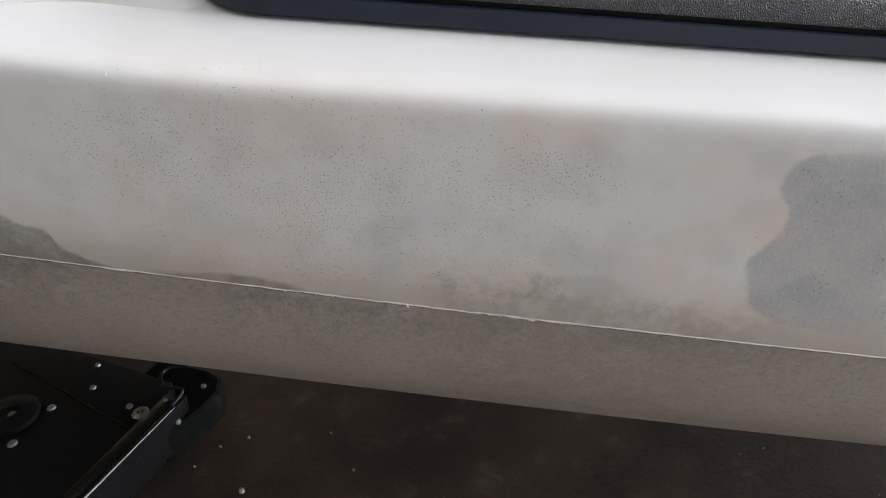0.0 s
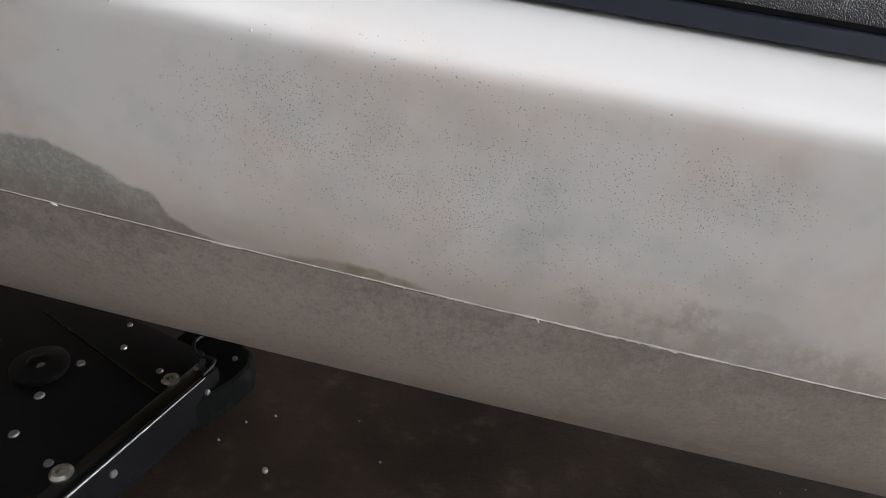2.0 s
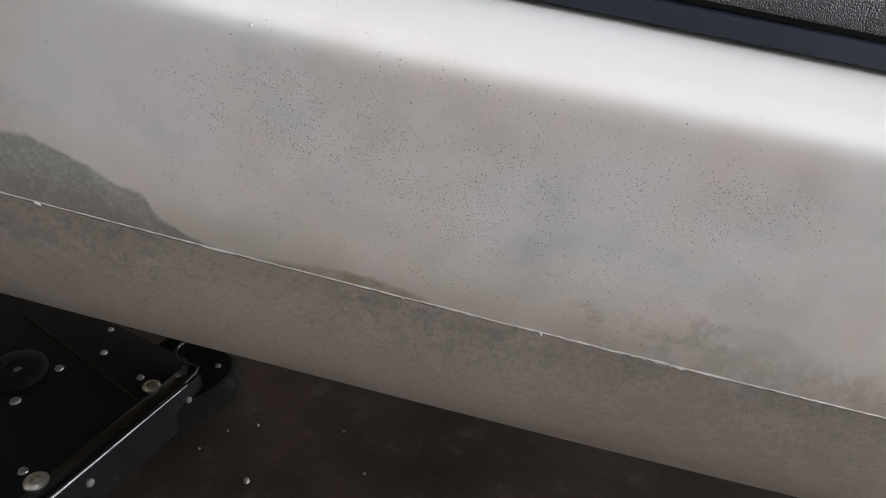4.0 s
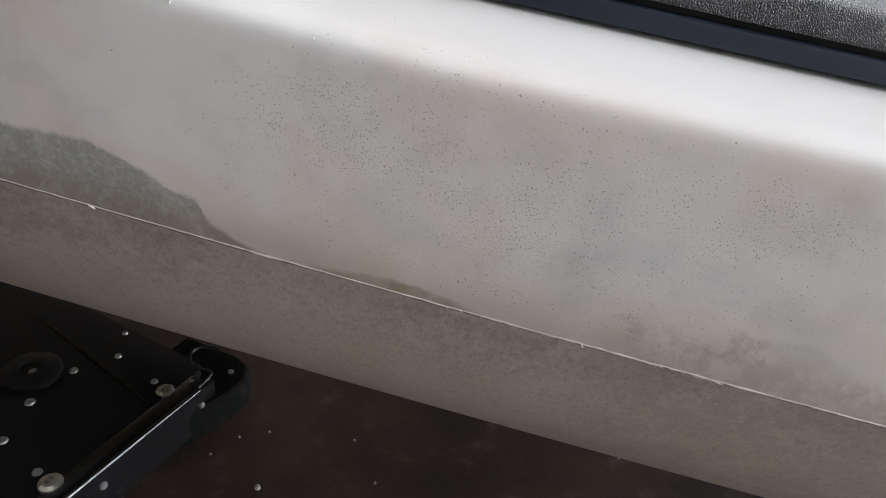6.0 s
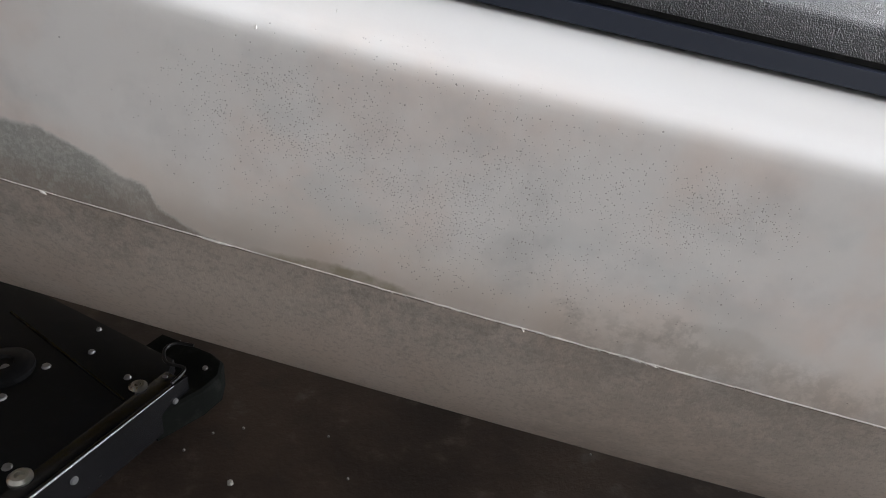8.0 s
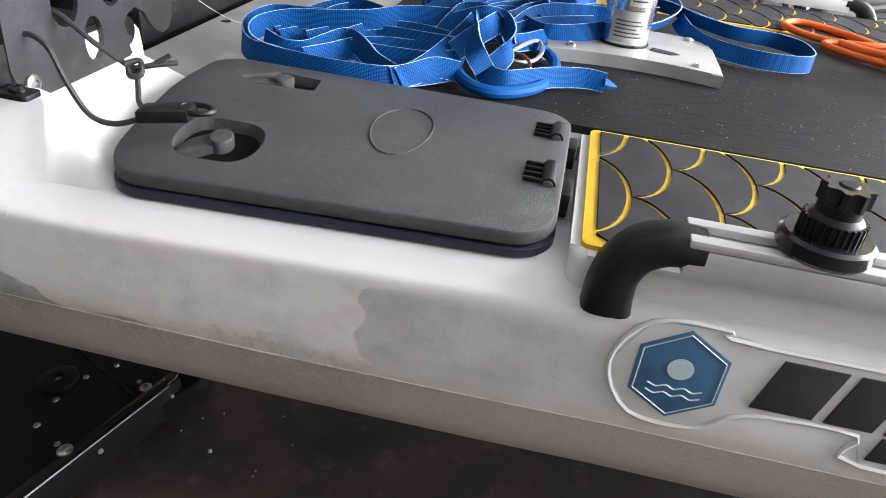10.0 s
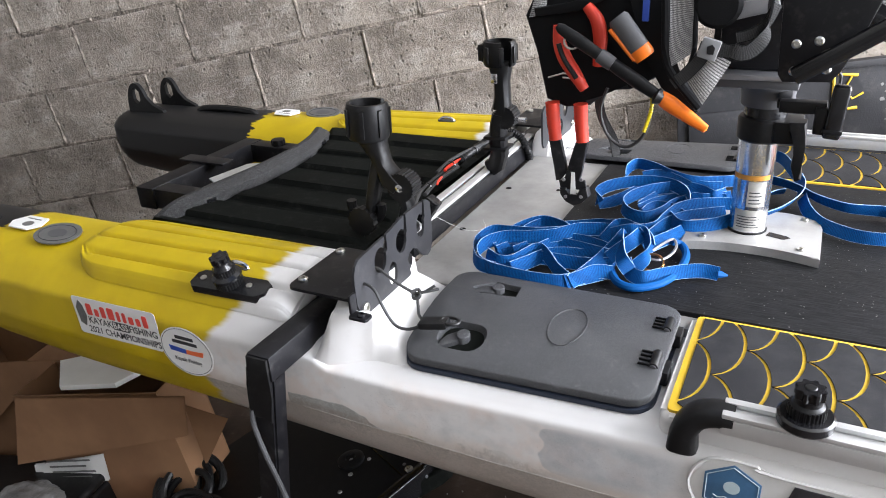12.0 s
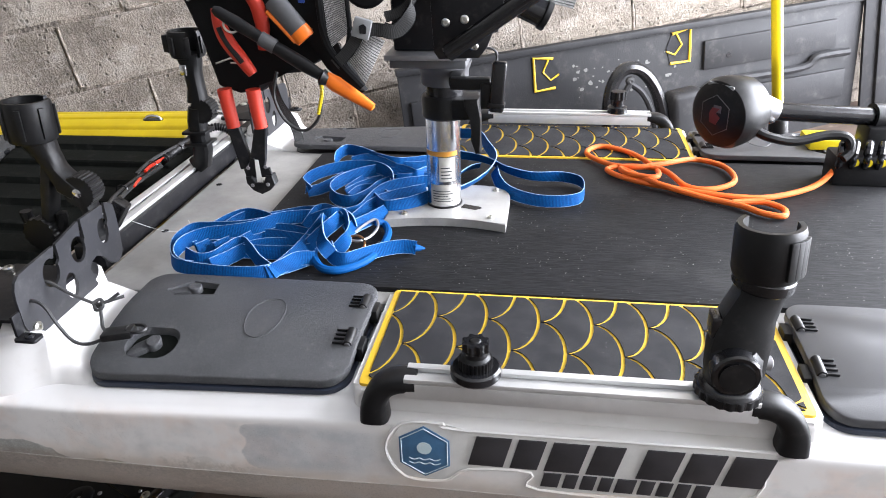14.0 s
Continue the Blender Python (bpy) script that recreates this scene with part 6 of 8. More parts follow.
lay(near_pile, [(-0.218, 0.362, 0.0300), (-0.269, 0.339, 0.0280), (-0.317, 0.334, 0.0260), (-0.350, 0.329, 0.0240), (-0.361, 0.294, 0.0200), (-0.352, 0.257, 0.0160), (-0.331, 0.231, 0.0140), (-0.301, 0.225, 0.0130)],
    [0.10, 0.10, 0.15, 0.15, 0.10, -0.05, -0.10, -0.20])
lay(near_pile, [(-0.323, 0.337, 0.0200), (-0.302, 0.362, 0.0280), (-0.277, 0.376, 0.0330), (-0.248, 0.370, 0.0330), (-0.226, 0.362, 0.0280), (-0.206, 0.352, 0.0200)],
    [-0.20, -0.15, -0.10, -0.10, -0.20, -0.30])
lay(near_pile, [(-0.305, 0.342, 0.0180), (-0.289, 0.365, 0.0260), (-0.269, 0.381, 0.0280), (-0.246, 0.372, 0.0240), (-0.230, 0.353, 0.0180)],
    [-0.15, -0.10, -0.10, -0.10, -0.20])
lay(near_pile, [(-0.264, 0.381, 0.0200), (-0.229, 0.396, 0.0220), (-0.186, 0.399, 0.0300), (-0.153, 0.371, 0.0420)],
    [-0.10, -0.15, -0.20, -0.40])
lay(near_pile, [(-0.292, 0.283, 0.0160), (-0.267, 0.308, 0.0200), (-0.228, 0.319, 0.0240), (-0.183, 0.306, 0.0280), (-0.142, 0.289, 0.0320)],
    [-0.30, -0.35, -0.40, -0.35, -0.30])
lay(near_pile, [(-0.330, 0.260, 0.0180), (-0.307, 0.249, 0.0140), (-0.284, 0.256, 0.0140), (-0.270, 0.277, 0.0180), (-0.255, 0.294, 0.0220), (-0.234, 0.277, 0.0200), (-0.213, 0.255, 0.0140), (-0.187, 0.229, 0.0130)],
    [-0.10, -0.25, -0.30, -0.30, -0.30, -0.20, -0.15, -0.30])
lay(near_pile, [(-0.249, 0.283, 0.0140), (-0.207, 0.283, 0.0140), (-0.166, 0.282, 0.0160), (-0.136, 0.284, 0.0220)],
    [-0.40, -0.35, -0.30, -0.30])
lay(near_pile, [(-0.129, 0.337, 0.0500), (-0.140, 0.306, 0.0380), (-0.155, 0.279, 0.0240), (-0.169, 0.253, 0.0150), (-0.181, 0.224, 0.0130)],
    [0.50, 0.55, 0.55, 0.50, 0.40])
lay(near_pile, [(-0.187, 0.222, 0.0130), (-0.171, 0.239, 0.0150), (-0.153, 0.260, 0.0180), (-0.130, 0.271, 0.0140)],
    [-0.35, -0.30, -0.35, -0.40])
lay(near_pile, [(-0.164, 0.341, 0.0300), (-0.153, 0.350, 0.0450), (-0.143, 0.359, 0.0540), (-0.124, 0.346, 0.0560), (-0.109, 0.334, 0.0500)],
    [-0.40, -0.45, -0.50, -0.45, -0.40])
lay(near_pile, [(-0.153, 0.337, 0.0450), (-0.124, 0.336, 0.0560), (-0.103, 0.340, 0.0530), (-0.090, 0.313, 0.0450), (-0.092, 0.300, 0.0300), (-0.105, 0.288, 0.0170)],
    [-0.40, -0.35, -0.20, -0.20, 0.30, 0.40])
lay(near_pile, [(-0.125, 0.329, 0.0540), (-0.128, 0.300, 0.0480), (-0.121, 0.281, 0.0350), (-0.108, 0.278, 0.0180)],
    [0.40, -0.35, -0.35, -0.40])
lay(near_pile, [(-0.141, 0.286, 0.0300), (-0.127, 0.297, 0.0420), (-0.112, 0.312, 0.0520), (-0.106, 0.337, 0.0530)],
    [-0.50, -0.50, -0.50, -0.40])
lay(near_pile, [(-0.098, 0.326, 0.0340), (-0.088, 0.376, 0.0240), (-0.075, 0.413, 0.0190), (-0.060, 0.449, 0.0170)],
    [-0.40, -0.50, -0.50, -0.45])
lay(near_pile, [(-0.118, 0.297, 0.0240), (-0.105, 0.278, 0.0140), (-0.085, 0.273, 0.0130), (-0.064, 0.290, 0.0130), (-0.038, 0.311, 0.0130), (-0.010, 0.324, 0.0130), (0.012, 0.324, 0.0120)],
    [-0.40, -0.40, -0.40, -0.40, -0.35, -0.35, -0.45])
lay(near_pile, [(-0.217, 0.404, 0.0200), (-0.175, 0.411, 0.0260), (-0.134, 0.397, 0.0330), (-0.104, 0.371, 0.0340), (-0.095, 0.361, 0.0220)],
    [-0.15, -0.15, -0.20, -0.20, -0.20])
lay(near_pile, [(-0.327, 0.286, 0.0140), (-0.294, 0.326, 0.0160), (-0.248, 0.348, 0.0180), (-0.198, 0.358, 0.0200), (-0.156, 0.348, 0.0240)],
    [-0.30, -0.25, -0.20, -0.20, -0.30])
lay(near_pile, [(-0.164, 0.368, 0.0300), (-0.198, 0.358, 0.0280), (-0.229, 0.336, 0.0240), (-0.263, 0.322, 0.0200), (-0.297, 0.308, 0.0160), (-0.319, 0.279, 0.0140)],
    [0.40, 0.40, 0.40, 0.40, 0.35, 0.30])
lay(near_pile, [(-0.139, 0.295, 0.0220), (-0.176, 0.300, 0.0200), (-0.213, 0.302, 0.0180), (-0.242, 0.290, 0.0160), (-0.260, 0.263, 0.0140), (-0.278, 0.236, 0.0130)],
    [0.40, 0.40, 0.40, 0.40, 0.35, 0.30])
lay(near_pile, [(-0.148, 0.312, 0.0300), (-0.184, 0.327, 0.0300), (-0.214, 0.332, 0.0280), (-0.237, 0.316, 0.0260), (-0.253, 0.295, 0.0220)],
    [0.30, 0.40, 0.40, 0.40, 0.30])
part("rope_loop", tube(spline([(-0.135, 0.302, 0.0300), (-0.136, 0.281, 0.0140), (-0.116, 0.252, 0.0090), (-0.089, 0.251, 0.0070), (-0.059, 0.280, 0.0070), (-0.044, 0.329, 0.0070), (-0.043, 0.377, 0.0080), (-0.055, 0.405, 0.0110), (-0.069, 0.399, 0.0180)], 8), 0.0062, 9), "blue", near_pile, "thick blue rope loop")
part("frayed_end", tube([(0.009, 0.326, 0.0110), (0.016, 0.329, 0.0090), (0.024, 0.333, 0.0070)], 0.006, 7, taper=[1, 0.8, 0.2]), "blue", near_pile)
part("carabiner", tube(spline([(-0.094, 0.333, 0.0200), (-0.078, 0.327, 0.0180), (-0.065, 0.349, 0.0160), (-0.059, 0.376, 0.0200), (-0.066, 0.391, 0.0260), (-0.078, 0.370, 0.0260)], 6, closed=True), 0.0022, 7, closed=True), "grey_metal", near_pile, "grey metal carabiner")
part("ring", tube([(-0.083 + 0.016 * math.cos(a), 0.320 + 0.011 * math.sin(a), 0.016 + 0.009 * math.sin(a)) for a in [2 * math.pi * k / 20 for k in range(20)]], 0.0020, 7, closed=True), "copper", near_pile, "copper ring")


far_pile = thing("webbing_strap", "loose loops of blue webbing strap round the seat post", "strap", (-0.05, 0.62, 0.0), group="blue straps")
lay(far_pile, [(-0.204, 0.636, 0.0260), (-0.205, 0.665, 0.0340), (-0.194, 0.696, 0.0360), (-0.160, 0.683, 0.0360), (-0.122, 0.658, 0.0330), (-0.078, 0.648, 0.0290), (-0.030, 0.669, 0.0270), (-0.009, 0.683, 0.0260)],
    [0.10, -0.10, -0.10, -0.15, -0.20, -0.25, -0.20, -0.20])
lay(far_pile, [(-0.223, 0.528, 0.0150), (-0.231, 0.544, 0.0260), (-0.217, 0.564, 0.0340), (-0.182, 0.589, 0.0380), (-0.141, 0.597, 0.0400), (-0.104, 0.588, 0.0400), (-0.078, 0.565, 0.0350), (-0.069, 0.540, 0.0240)],
    [0.40, -0.20, -0.20, -0.25, -0.25, -0.25, -0.15, -0.15])
lay(far_pile, [(-0.224, 0.525, 0.0140), (-0.205, 0.540, 0.0140), (-0.183, 0.562, 0.0190), (-0.160, 0.596, 0.0240), (-0.127, 0.606, 0.0280)],
    [-0.50, -0.50, -0.45, -0.40, -0.30])
lay(far_pile, [(-0.098, 0.595, 0.0360), (-0.136, 0.573, 0.0340), (-0.165, 0.544, 0.0300), (-0.177, 0.512, 0.0240), (-0.160, 0.489, 0.0180), (-0.130, 0.484, 0.0160), (-0.107, 0.511, 0.0180), (-0.092, 0.545, 0.0220), (-0.071, 0.562, 0.0260)],
    [0.30, 0.30, 0.20, -0.10, -0.15, -0.25, -0.25, -0.25, -0.30])
lay(far_pile, [(-0.148, 0.529, 0.0160), (-0.129, 0.568, 0.0220), (-0.114, 0.590, 0.0240), (-0.090, 0.573, 0.0240), (-0.076, 0.548, 0.0200)],
    [-0.50, -0.40, -0.35, -0.30, -0.20])
lay(far_pile, [(-0.128, 0.434, 0.0130), (-0.104, 0.451, 0.0160), (-0.095, 0.486, 0.0200), (-0.082, 0.514, 0.0260), (-0.057, 0.534, 0.0300), (-0.014, 0.553, 0.0300), (0.006, 0.555, 0.0300)],
    [-0.40, -0.35, -0.30, -0.30, -0.25, -0.20, -0.20])
lay(far_pile, [(-0.094, 0.496, 0.0180), (-0.069, 0.459, 0.0200), (-0.033, 0.466, 0.0220), (-0.001, 0.492, 0.0240), (0.014, 0.516, 0.0240)],
    [-0.20, -0.25, -0.30, -0.25, -0.20])
lay(far_pile, [(-0.082, 0.612, 0.0300), (-0.061, 0.605, 0.0300), (-0.034, 0.591, 0.0270), (-0.015, 0.613, 0.0270)],
    [-0.50, -0.40, -0.30, -0.40])
lay(far_pile, [(-0.072, 0.588, 0.0200), (-0.043, 0.588, 0.0210), (-0.007, 0.611, 0.0220)],
    [-0.40, -0.35, -0.30])
lay(far_pile, [(-0.173, 0.656, 0.0260), (-0.147, 0.664, 0.0310), (-0.116, 0.646, 0.0310), (-0.084, 0.622, 0.0280)],
    [-0.60, -0.60, -0.50, -0.40])
lay(far_pile, [(-0.135, 0.500, 0.0160), (-0.125, 0.533, 0.0170), (-0.099, 0.532, 0.0180), (-0.072, 0.505, 0.0170)],
    [-0.40, -0.40, -0.40, -0.30])
lay(far_pile, [(-0.007, 0.536, 0.0220), (-0.037, 0.522, 0.0200), (-0.067, 0.504, 0.0180), (-0.090, 0.472, 0.0160), (-0.102, 0.441, 0.0130), (-0.109, 0.411, 0.0130)],
    [0.40, 0.40, 0.40, 0.40, 0.30, 0.30])
lay(far_pile, [(-0.077, 0.587, 0.0220), (-0.104, 0.569, 0.0200), (-0.129, 0.545, 0.0180), (-0.147, 0.513, 0.0160)],
    [0.40, 0.45, 0.40, 0.30])
lay(far_pile, [(-0.027, 0.653, 0.0220), (-0.057, 0.645, 0.0220), (-0.094, 0.649, 0.0240), (-0.133, 0.658, 0.0240)],
    [0.40, 0.40, 0.40, 0.40])
lay(far_pile, [(-0.015, 0.597, 0.0200), (-0.049, 0.600, 0.0200), (-0.077, 0.611, 0.0220), (-0.103, 0.616, 0.0220)],
    [0.40, 0.40, 0.40, 0.40])
lay(far_pile, [(0.047, 0.544, 0.02), (0.074, 0.571, 0.025), (0.098, 0.622, 0.03), (0.101, 0.689, 0.03), (0.081, 0.749, 0.034), (0.055, 0.829, 0.03), (0.009, 0.856, 0.024)],
    [0.5, 0.45, 0.35, 0.3, 0.2, 0.2, 0.1])
lay(far_pile, [(0.028, 0.702, 0.03), (0.069, 0.687, 0.03), (0.100, 0.663, 0.03), (0.131, 0.635, 0.026), (0.177, 0.622, 0.02), (0.233, 0.633, 0.016), (0.267, 0.614, 0.0135), (0.268, 0.553, 0.0135), (0.243, 0.526, 0.0135), (0.191, 0.522, 0.0135), (0.142, 0.553, 0.0135), (0.117, 0.597, 0.016), (0.105, 0.643, 0.022)],
    [0.2, 0.3, 0.3, 0.3, 0.25, 0.1, 0.05, 0.0, 0.05, 0.1, 0.2, 0.3, 0.4])
lay(far_pile, [(0.039, 0.612, 0.02), (0.055, 0.648, 0.022), (0.077, 0.658, 0.025)],
    [0.4, 0.5, 0.5])

rope = thing("orange_rope", "loose coil of bright orange rope on the deck mat", "rope", (0.45, 0.66, 0.0))
part("rope", tube(spline([(0.735, 0.705, 0.030), (0.68, 0.64, 0.012), (0.60, 0.590, 0.0075), (0.53, 0.582, 0.0075), (0.44, 0.610, 0.0075), (0.36, 0.650, 0.0075), (0.318, 0.700, 0.0075), (0.36, 0.716, 0.010), (0.42, 0.690, 0.014), (0.455, 0.625, 0.0075), (0.500, 0.616, 0.0075), (0.545, 0.660, 0.0075), (0.540, 0.735, 0.0075), (0.490, 0.770, 0.008), (0.43, 0.722, 0.016), (0.37, 0.700, 0.014), (0.32, 0.735, 0.0075), (0.282, 0.795, 0.0075),
                          (0.315, 0.840, 0.0075), (0.375, 0.795, 0.0075), (0.410, 0.705, 0.010), (0.400, 0.640, 0.018), (0.355, 0.660, 0.016), (0.345, 0.690, 0.014), (0.40, 0.622, 0.014), (0.47, 0.580, 0.0075), (0.53, 0.545, 0.0075), (0.56, 0.515, 0.0075), (0.590, 0.505, 0.0075), (0.598, 0.535, 0.0075), (0.570, 0.560, 0.0085), (0.52, 0.556, 0.0085)], 10), 0.0052, 10), "rope_orange", rope)


# ---------- seat on its post ----------
def upright(outline, y0, y1, bevel=0.0, bm=None):
    """An outline in (x, z), thick from y0 to y1; the nearer face is bevelled."""
    return prism([(x, z) for x, z in outline], -y1, -y0, bevel, bm=bm, m=Matrix(((1, 0, 0, 0), (0, 0, -1, 0), (0, 1, 0, 0), (0, 0, 0, 1))))


PX, PY = 0.031, 0.50
seat = thing("fishing_chair", "black swivel fishing seat with grey mesh on a bright steel post", "seat", (PX, PY, 0.0))
PLATE = [(-0.060 + 0.101 * (1 + k / 8), 0.416 + 0.017 * (1 - (k / 8) ** 2)) for k in range(-8, 9)]
PLATE += [(0.142, 0.45)] + [(0.092 + 0.05 * math.cos(radians(10 * k)), 0.532 + 0.05 * math.sin(radians(10 * k))) for k in range(10)]
PLATE += [(-0.010 - 0.05 * math.sin(radians(10 * k)), 0.532 + 0.05 * math.cos(radians(10 * k))) for k in range(10)]
plate = part("base_plate", prism(PLATE, -0.0005, 0.014, 0.003, segs=2), "cast_white", seat, "pale cast base plate")
for x, y in ((-0.030, 0.445), (0.115, 0.440), (0.115, 0.56), (-0.030, 0.555)):
    screw("screw", plate, at(x, y, 0.0142), 0.006)
part("base_slot", prism([(0.062, 0.478), (0.088, 0.470), (0.098, 0.478), (0.092, 0.484), (0.066, 0.492)], 0.0142, 0.0150), "black_gloss", plate)
part("post", lathe([(0.0285, 0.0), (0.0285, 0.170)], at(PX, PY, 0.0142), 40), "chrome", seat, "bright steel seat post")
part("post_foot", lathe([(0.0305, 0.0), (0.0305, 0.002), (0.029, 0.003)], at(PX, PY, 0.0142), 32), "black_plastic", seat)


def wrap(name, z0, z1, a0, a1, mat, r=0.0288):
    bm = bmesh.new()
    q = [radians(a0 + (a1 - a0) * k / 16) for k in range(17)]
    loft([[(PX + r * math.cos(a), PY + r * math.sin(a), z) for z in (z0, z1)] for a in q], closed_ends=False, ring=False, bm=bm)
    return part(name, bm, mat, seat)


wrap("warning_label", 0.020, 0.056, 228, 318, "label_grey")
for k in range(5):
    wrap("label_bar", 0.026 + 0.0045 * k, 0.0275 + 0.0045 * k, 238, 308 - 9 * (k % 3), "print_dark", 0.0290)
wrap("orange_band", 0.106, 0.114, 200, 330, "label_orange")
wrap("grey_label", 0.062, 0.104, 262, 318, "label_grey")
for k in range(4):
    wrap("label_bar", 0.067 + 0.006 * k, 0.069 + 0.006 * k, 268, 306 - 6 * (k % 2), "print_dark", 0.0290)
# the head of the seat sits a little off the post's own datum
SEAT = BOAT @ Matrix.Translation((0.005, 0, 0.008))
BASE[seat] = BASE[seat] - Vector((0.005, 0, 0.008))
part("clamp_collar", lathe([(0.036, 0.0), (0.0385, 0.003), (0.0385, 0.032), (0.036, 0.036), (0.030, 0.037)], at(PX, PY, 0.160), 36), "black_plastic", seat)
part("clamp_lug", box((0.046, 0.462, 0.163), (0.086, 0.520, 0.196), 0.004), "black_plastic", seat)
part("lever", prism([(0.066, 0.200), (0.090, 0.201), (0.093, 0.165), (0.092, 0.132), (0.094, 0.114), (0.085, 0.110), (0.077, 0.134), (0.080, 0.167), (0.068, 0.185)], -0.475, -0.452, 0.003, m=Matrix(((1, 0, 0, 0), (0, 0, -1, 0), (0, 1, 0, 0), (0, 0, 0, 1)))), "black_plastic", seat, "black clamp lever")
part("hub_neck", lathe([(0.031, 0.0), (0.031, 0.018)], at(PX, PY, 0.197), 30), "black_gloss", seat)
part("hub", lathe([(0.037, 0.0), (0.0385, 0.003), (0.0385, 0.020), (0.040, 0.024), (0.044, 0.036)], at(PX, PY, 0.214), 36), "grey_cast", seat, "grey cast swivel hub")
part("swivel_plate", box((-0.044, 0.435, 0.250), (0.073, 0.565, 0.263), 0.003), "grey_cast", seat)
part("swivel_plate", box((-0.050, 0.425, 0.264), (0.076, 0.575, 0.272), 0.002), "grey_metal", seat)
part("seat_box", box((-0.040, 0.455, 0.2725), (0.075, 0.56, 0.400), 0.004), "black_steel", seat)
part("seat_pan", box((-0.20, 0.28, 0.400), (0.24, 0.66, 0.430), 0.012), "black_plastic", seat)
part("side_bracket", upright([(0.050, 0.306), (0.056, 0.297), (0.108, 0.299), (0.118, 0.312), (0.130, 0.342), (0.15, 0.401), (0.045, 0.401)], 0.284, 0.292, 0.0015), "black_steel", seat)
part("side_bracket", upright([(-0.06, 0.270), (0.112, 0.285), (0.132, 0.34), (0.15, 0.401), (-0.06, 0.401)], 0.54, 0.548, 0.0015), "black_steel", seat)
for x, z in ((0.066, 0.343), (0.090, 0.347), (0.067, 0.311), (0.102, 0.314)):
    screw("bolt", seat, at(x, 0.2838, z, 90), 0.0055)
part("arm_tube", rod((0.070, 0.27, 0.308), (0.262, 0.25, 0.44), 0.0110, 14), "black_gloss", seat, "glossy black diagonal tube")
part("arm_tube", rod((0.085, 0.33, 0.395), (0.190, 0.34, 0.342), 0.0175, 16), "black_gloss", seat)
part("arm_tube_end", lathe([(0.0175, 0), (0.0195, 0.002), (0.0195, 0.009), (0, 0.011)], between((0.184, 0.339, 0.345), (0.200, 0.341, 0.337))[0], 16), "black_plastic", seat)
part("mesh_back", grid_uv([(0.085, 0.37, 0.44), (0.25, 0.38, 0.42), (0.225, 0.38, 0.345), (0.125, 0.37, 0.372)], 8, 6, 0.012, su=0.12, sv=0.05), "mesh", seat, "grey mesh seat cloth")
part("alloy_bar", box((-0.03, -0.006, -0.009), (0.035, 0.006, 0.009), 0.002, m=at(0.010, 0.245, 0.388, 0, -14)), "grey_metal", seat)
part("knob", lathe([(0.022, 0.0), (0.0265, 0.004), (0.0265, 0.014), (0.022, 0.018), (0, 0.019)], at(-0.018, 0.232, 0.396, 90), 28), "webbing_black", seat)
# cloth side flap with webbing and buckle
part("mesh_flap", grid_uv([(-0.073, 0.224, 0.412), (-0.044, 0.222, 0.412), (-0.042, 0.214, 0.342), (-0.066, 0.216, 0.324)], 6, 8, 0.005, su=0.03, sv=0.08), "mesh", seat, "grey mesh side pocket")
part("mesh_flap", grid_uv([(-0.046, 0.214, 0.312), (-0.024, 0.212, 0.283), (0.003, 0.212, 0.334), (-0.022, 0.212, 0.346)], 8, 6, 0.004, su=0.05, sv=0.04), "mesh", seat, "grey mesh side pocket")
part("strap", ribbon([(-0.060, 0.210, 0.306), (-0.044, 0.208, 0.320), (-0.030, 0.206, 0.338), (-0.024, 0.206, 0.356)], 0.015, 0.002, [0.0, 0.0, 0.0, 0.0]), ["grey_web", "webbing_black"], seat)
part("strap", ribbon([(-0.016, 0.205, 0.349), (-0.004, 0.205, 0.348), (0.008, 0.205, 0.347)], 0.0155, 0.002, [0.0, 0.0, 0.0]), ["grey_web", "webbing_black"], seat)
part("strap", ribbon([(0.004, 0.203, 0.349), (0.014, 0.203, 0.346), (0.026, 0.206, 0.351), (0.036, 0.210, 0.368), (0.037, 0.218, 0.404)], 0.017, 0.002, [0.0, 0.0, 0.0, 0.1, 0.2]), ["grey_web", "webbing_black"], seat)
part("strap", ribbon([(0.006, 0.208, 0.362), (0.020, 0.209, 0.366), (0.034, 0.212, 0.376), (0.044, 0.216, 0.398)], 0.012, 0.002, [0.0, 0.0, 0.1, 0.2]), ["grey_web", "webbing_black"], seat)
part("flap_binding", tube(spline([(-0.077, 0.220, 0.410), (-0.074, 0.217, 0.368), (-0.071, 0.215, 0.336), (-0.060, 0.213, 0.314), (-0.027, 0.210, 0.279)], 5), 0.0050, 8), "webbing_black", seat)
part("flap_binding", tube(spline([(-0.043, 0.220, 0.410), (-0.040, 0.215, 0.372), (-0.039, 0.212, 0.344), (-0.046, 0.211, 0.318)], 5), 0.0030, 8), "webbing_black", seat)
bk = part("buckle", box((-0.0105, -0.004, -0.0115), (0.0105, 0.004, 0.0115), 0.002, m=at(-0.0205, 0.200, 0.3505, 0, 16)), "grey_plastic", seat, "grey plastic side-release buckle")
part("buckle_slot", upright([(-0.0225, 0.3455), (-0.0150, 0.3450), (-0.0140, 0.3525), (-0.0175, 0.3560), (-0.0225, 0.3540)], 0.1945, 0.1965), "black_gloss", bk)
part("buckle_prong", upright([(-0.0335, 0.3480), (-0.0300, 0.3500), (-0.0300, 0.3440), (-0.0340, 0.3450)], 0.198, 0.203, 0.0006), "grey_plastic", bk)
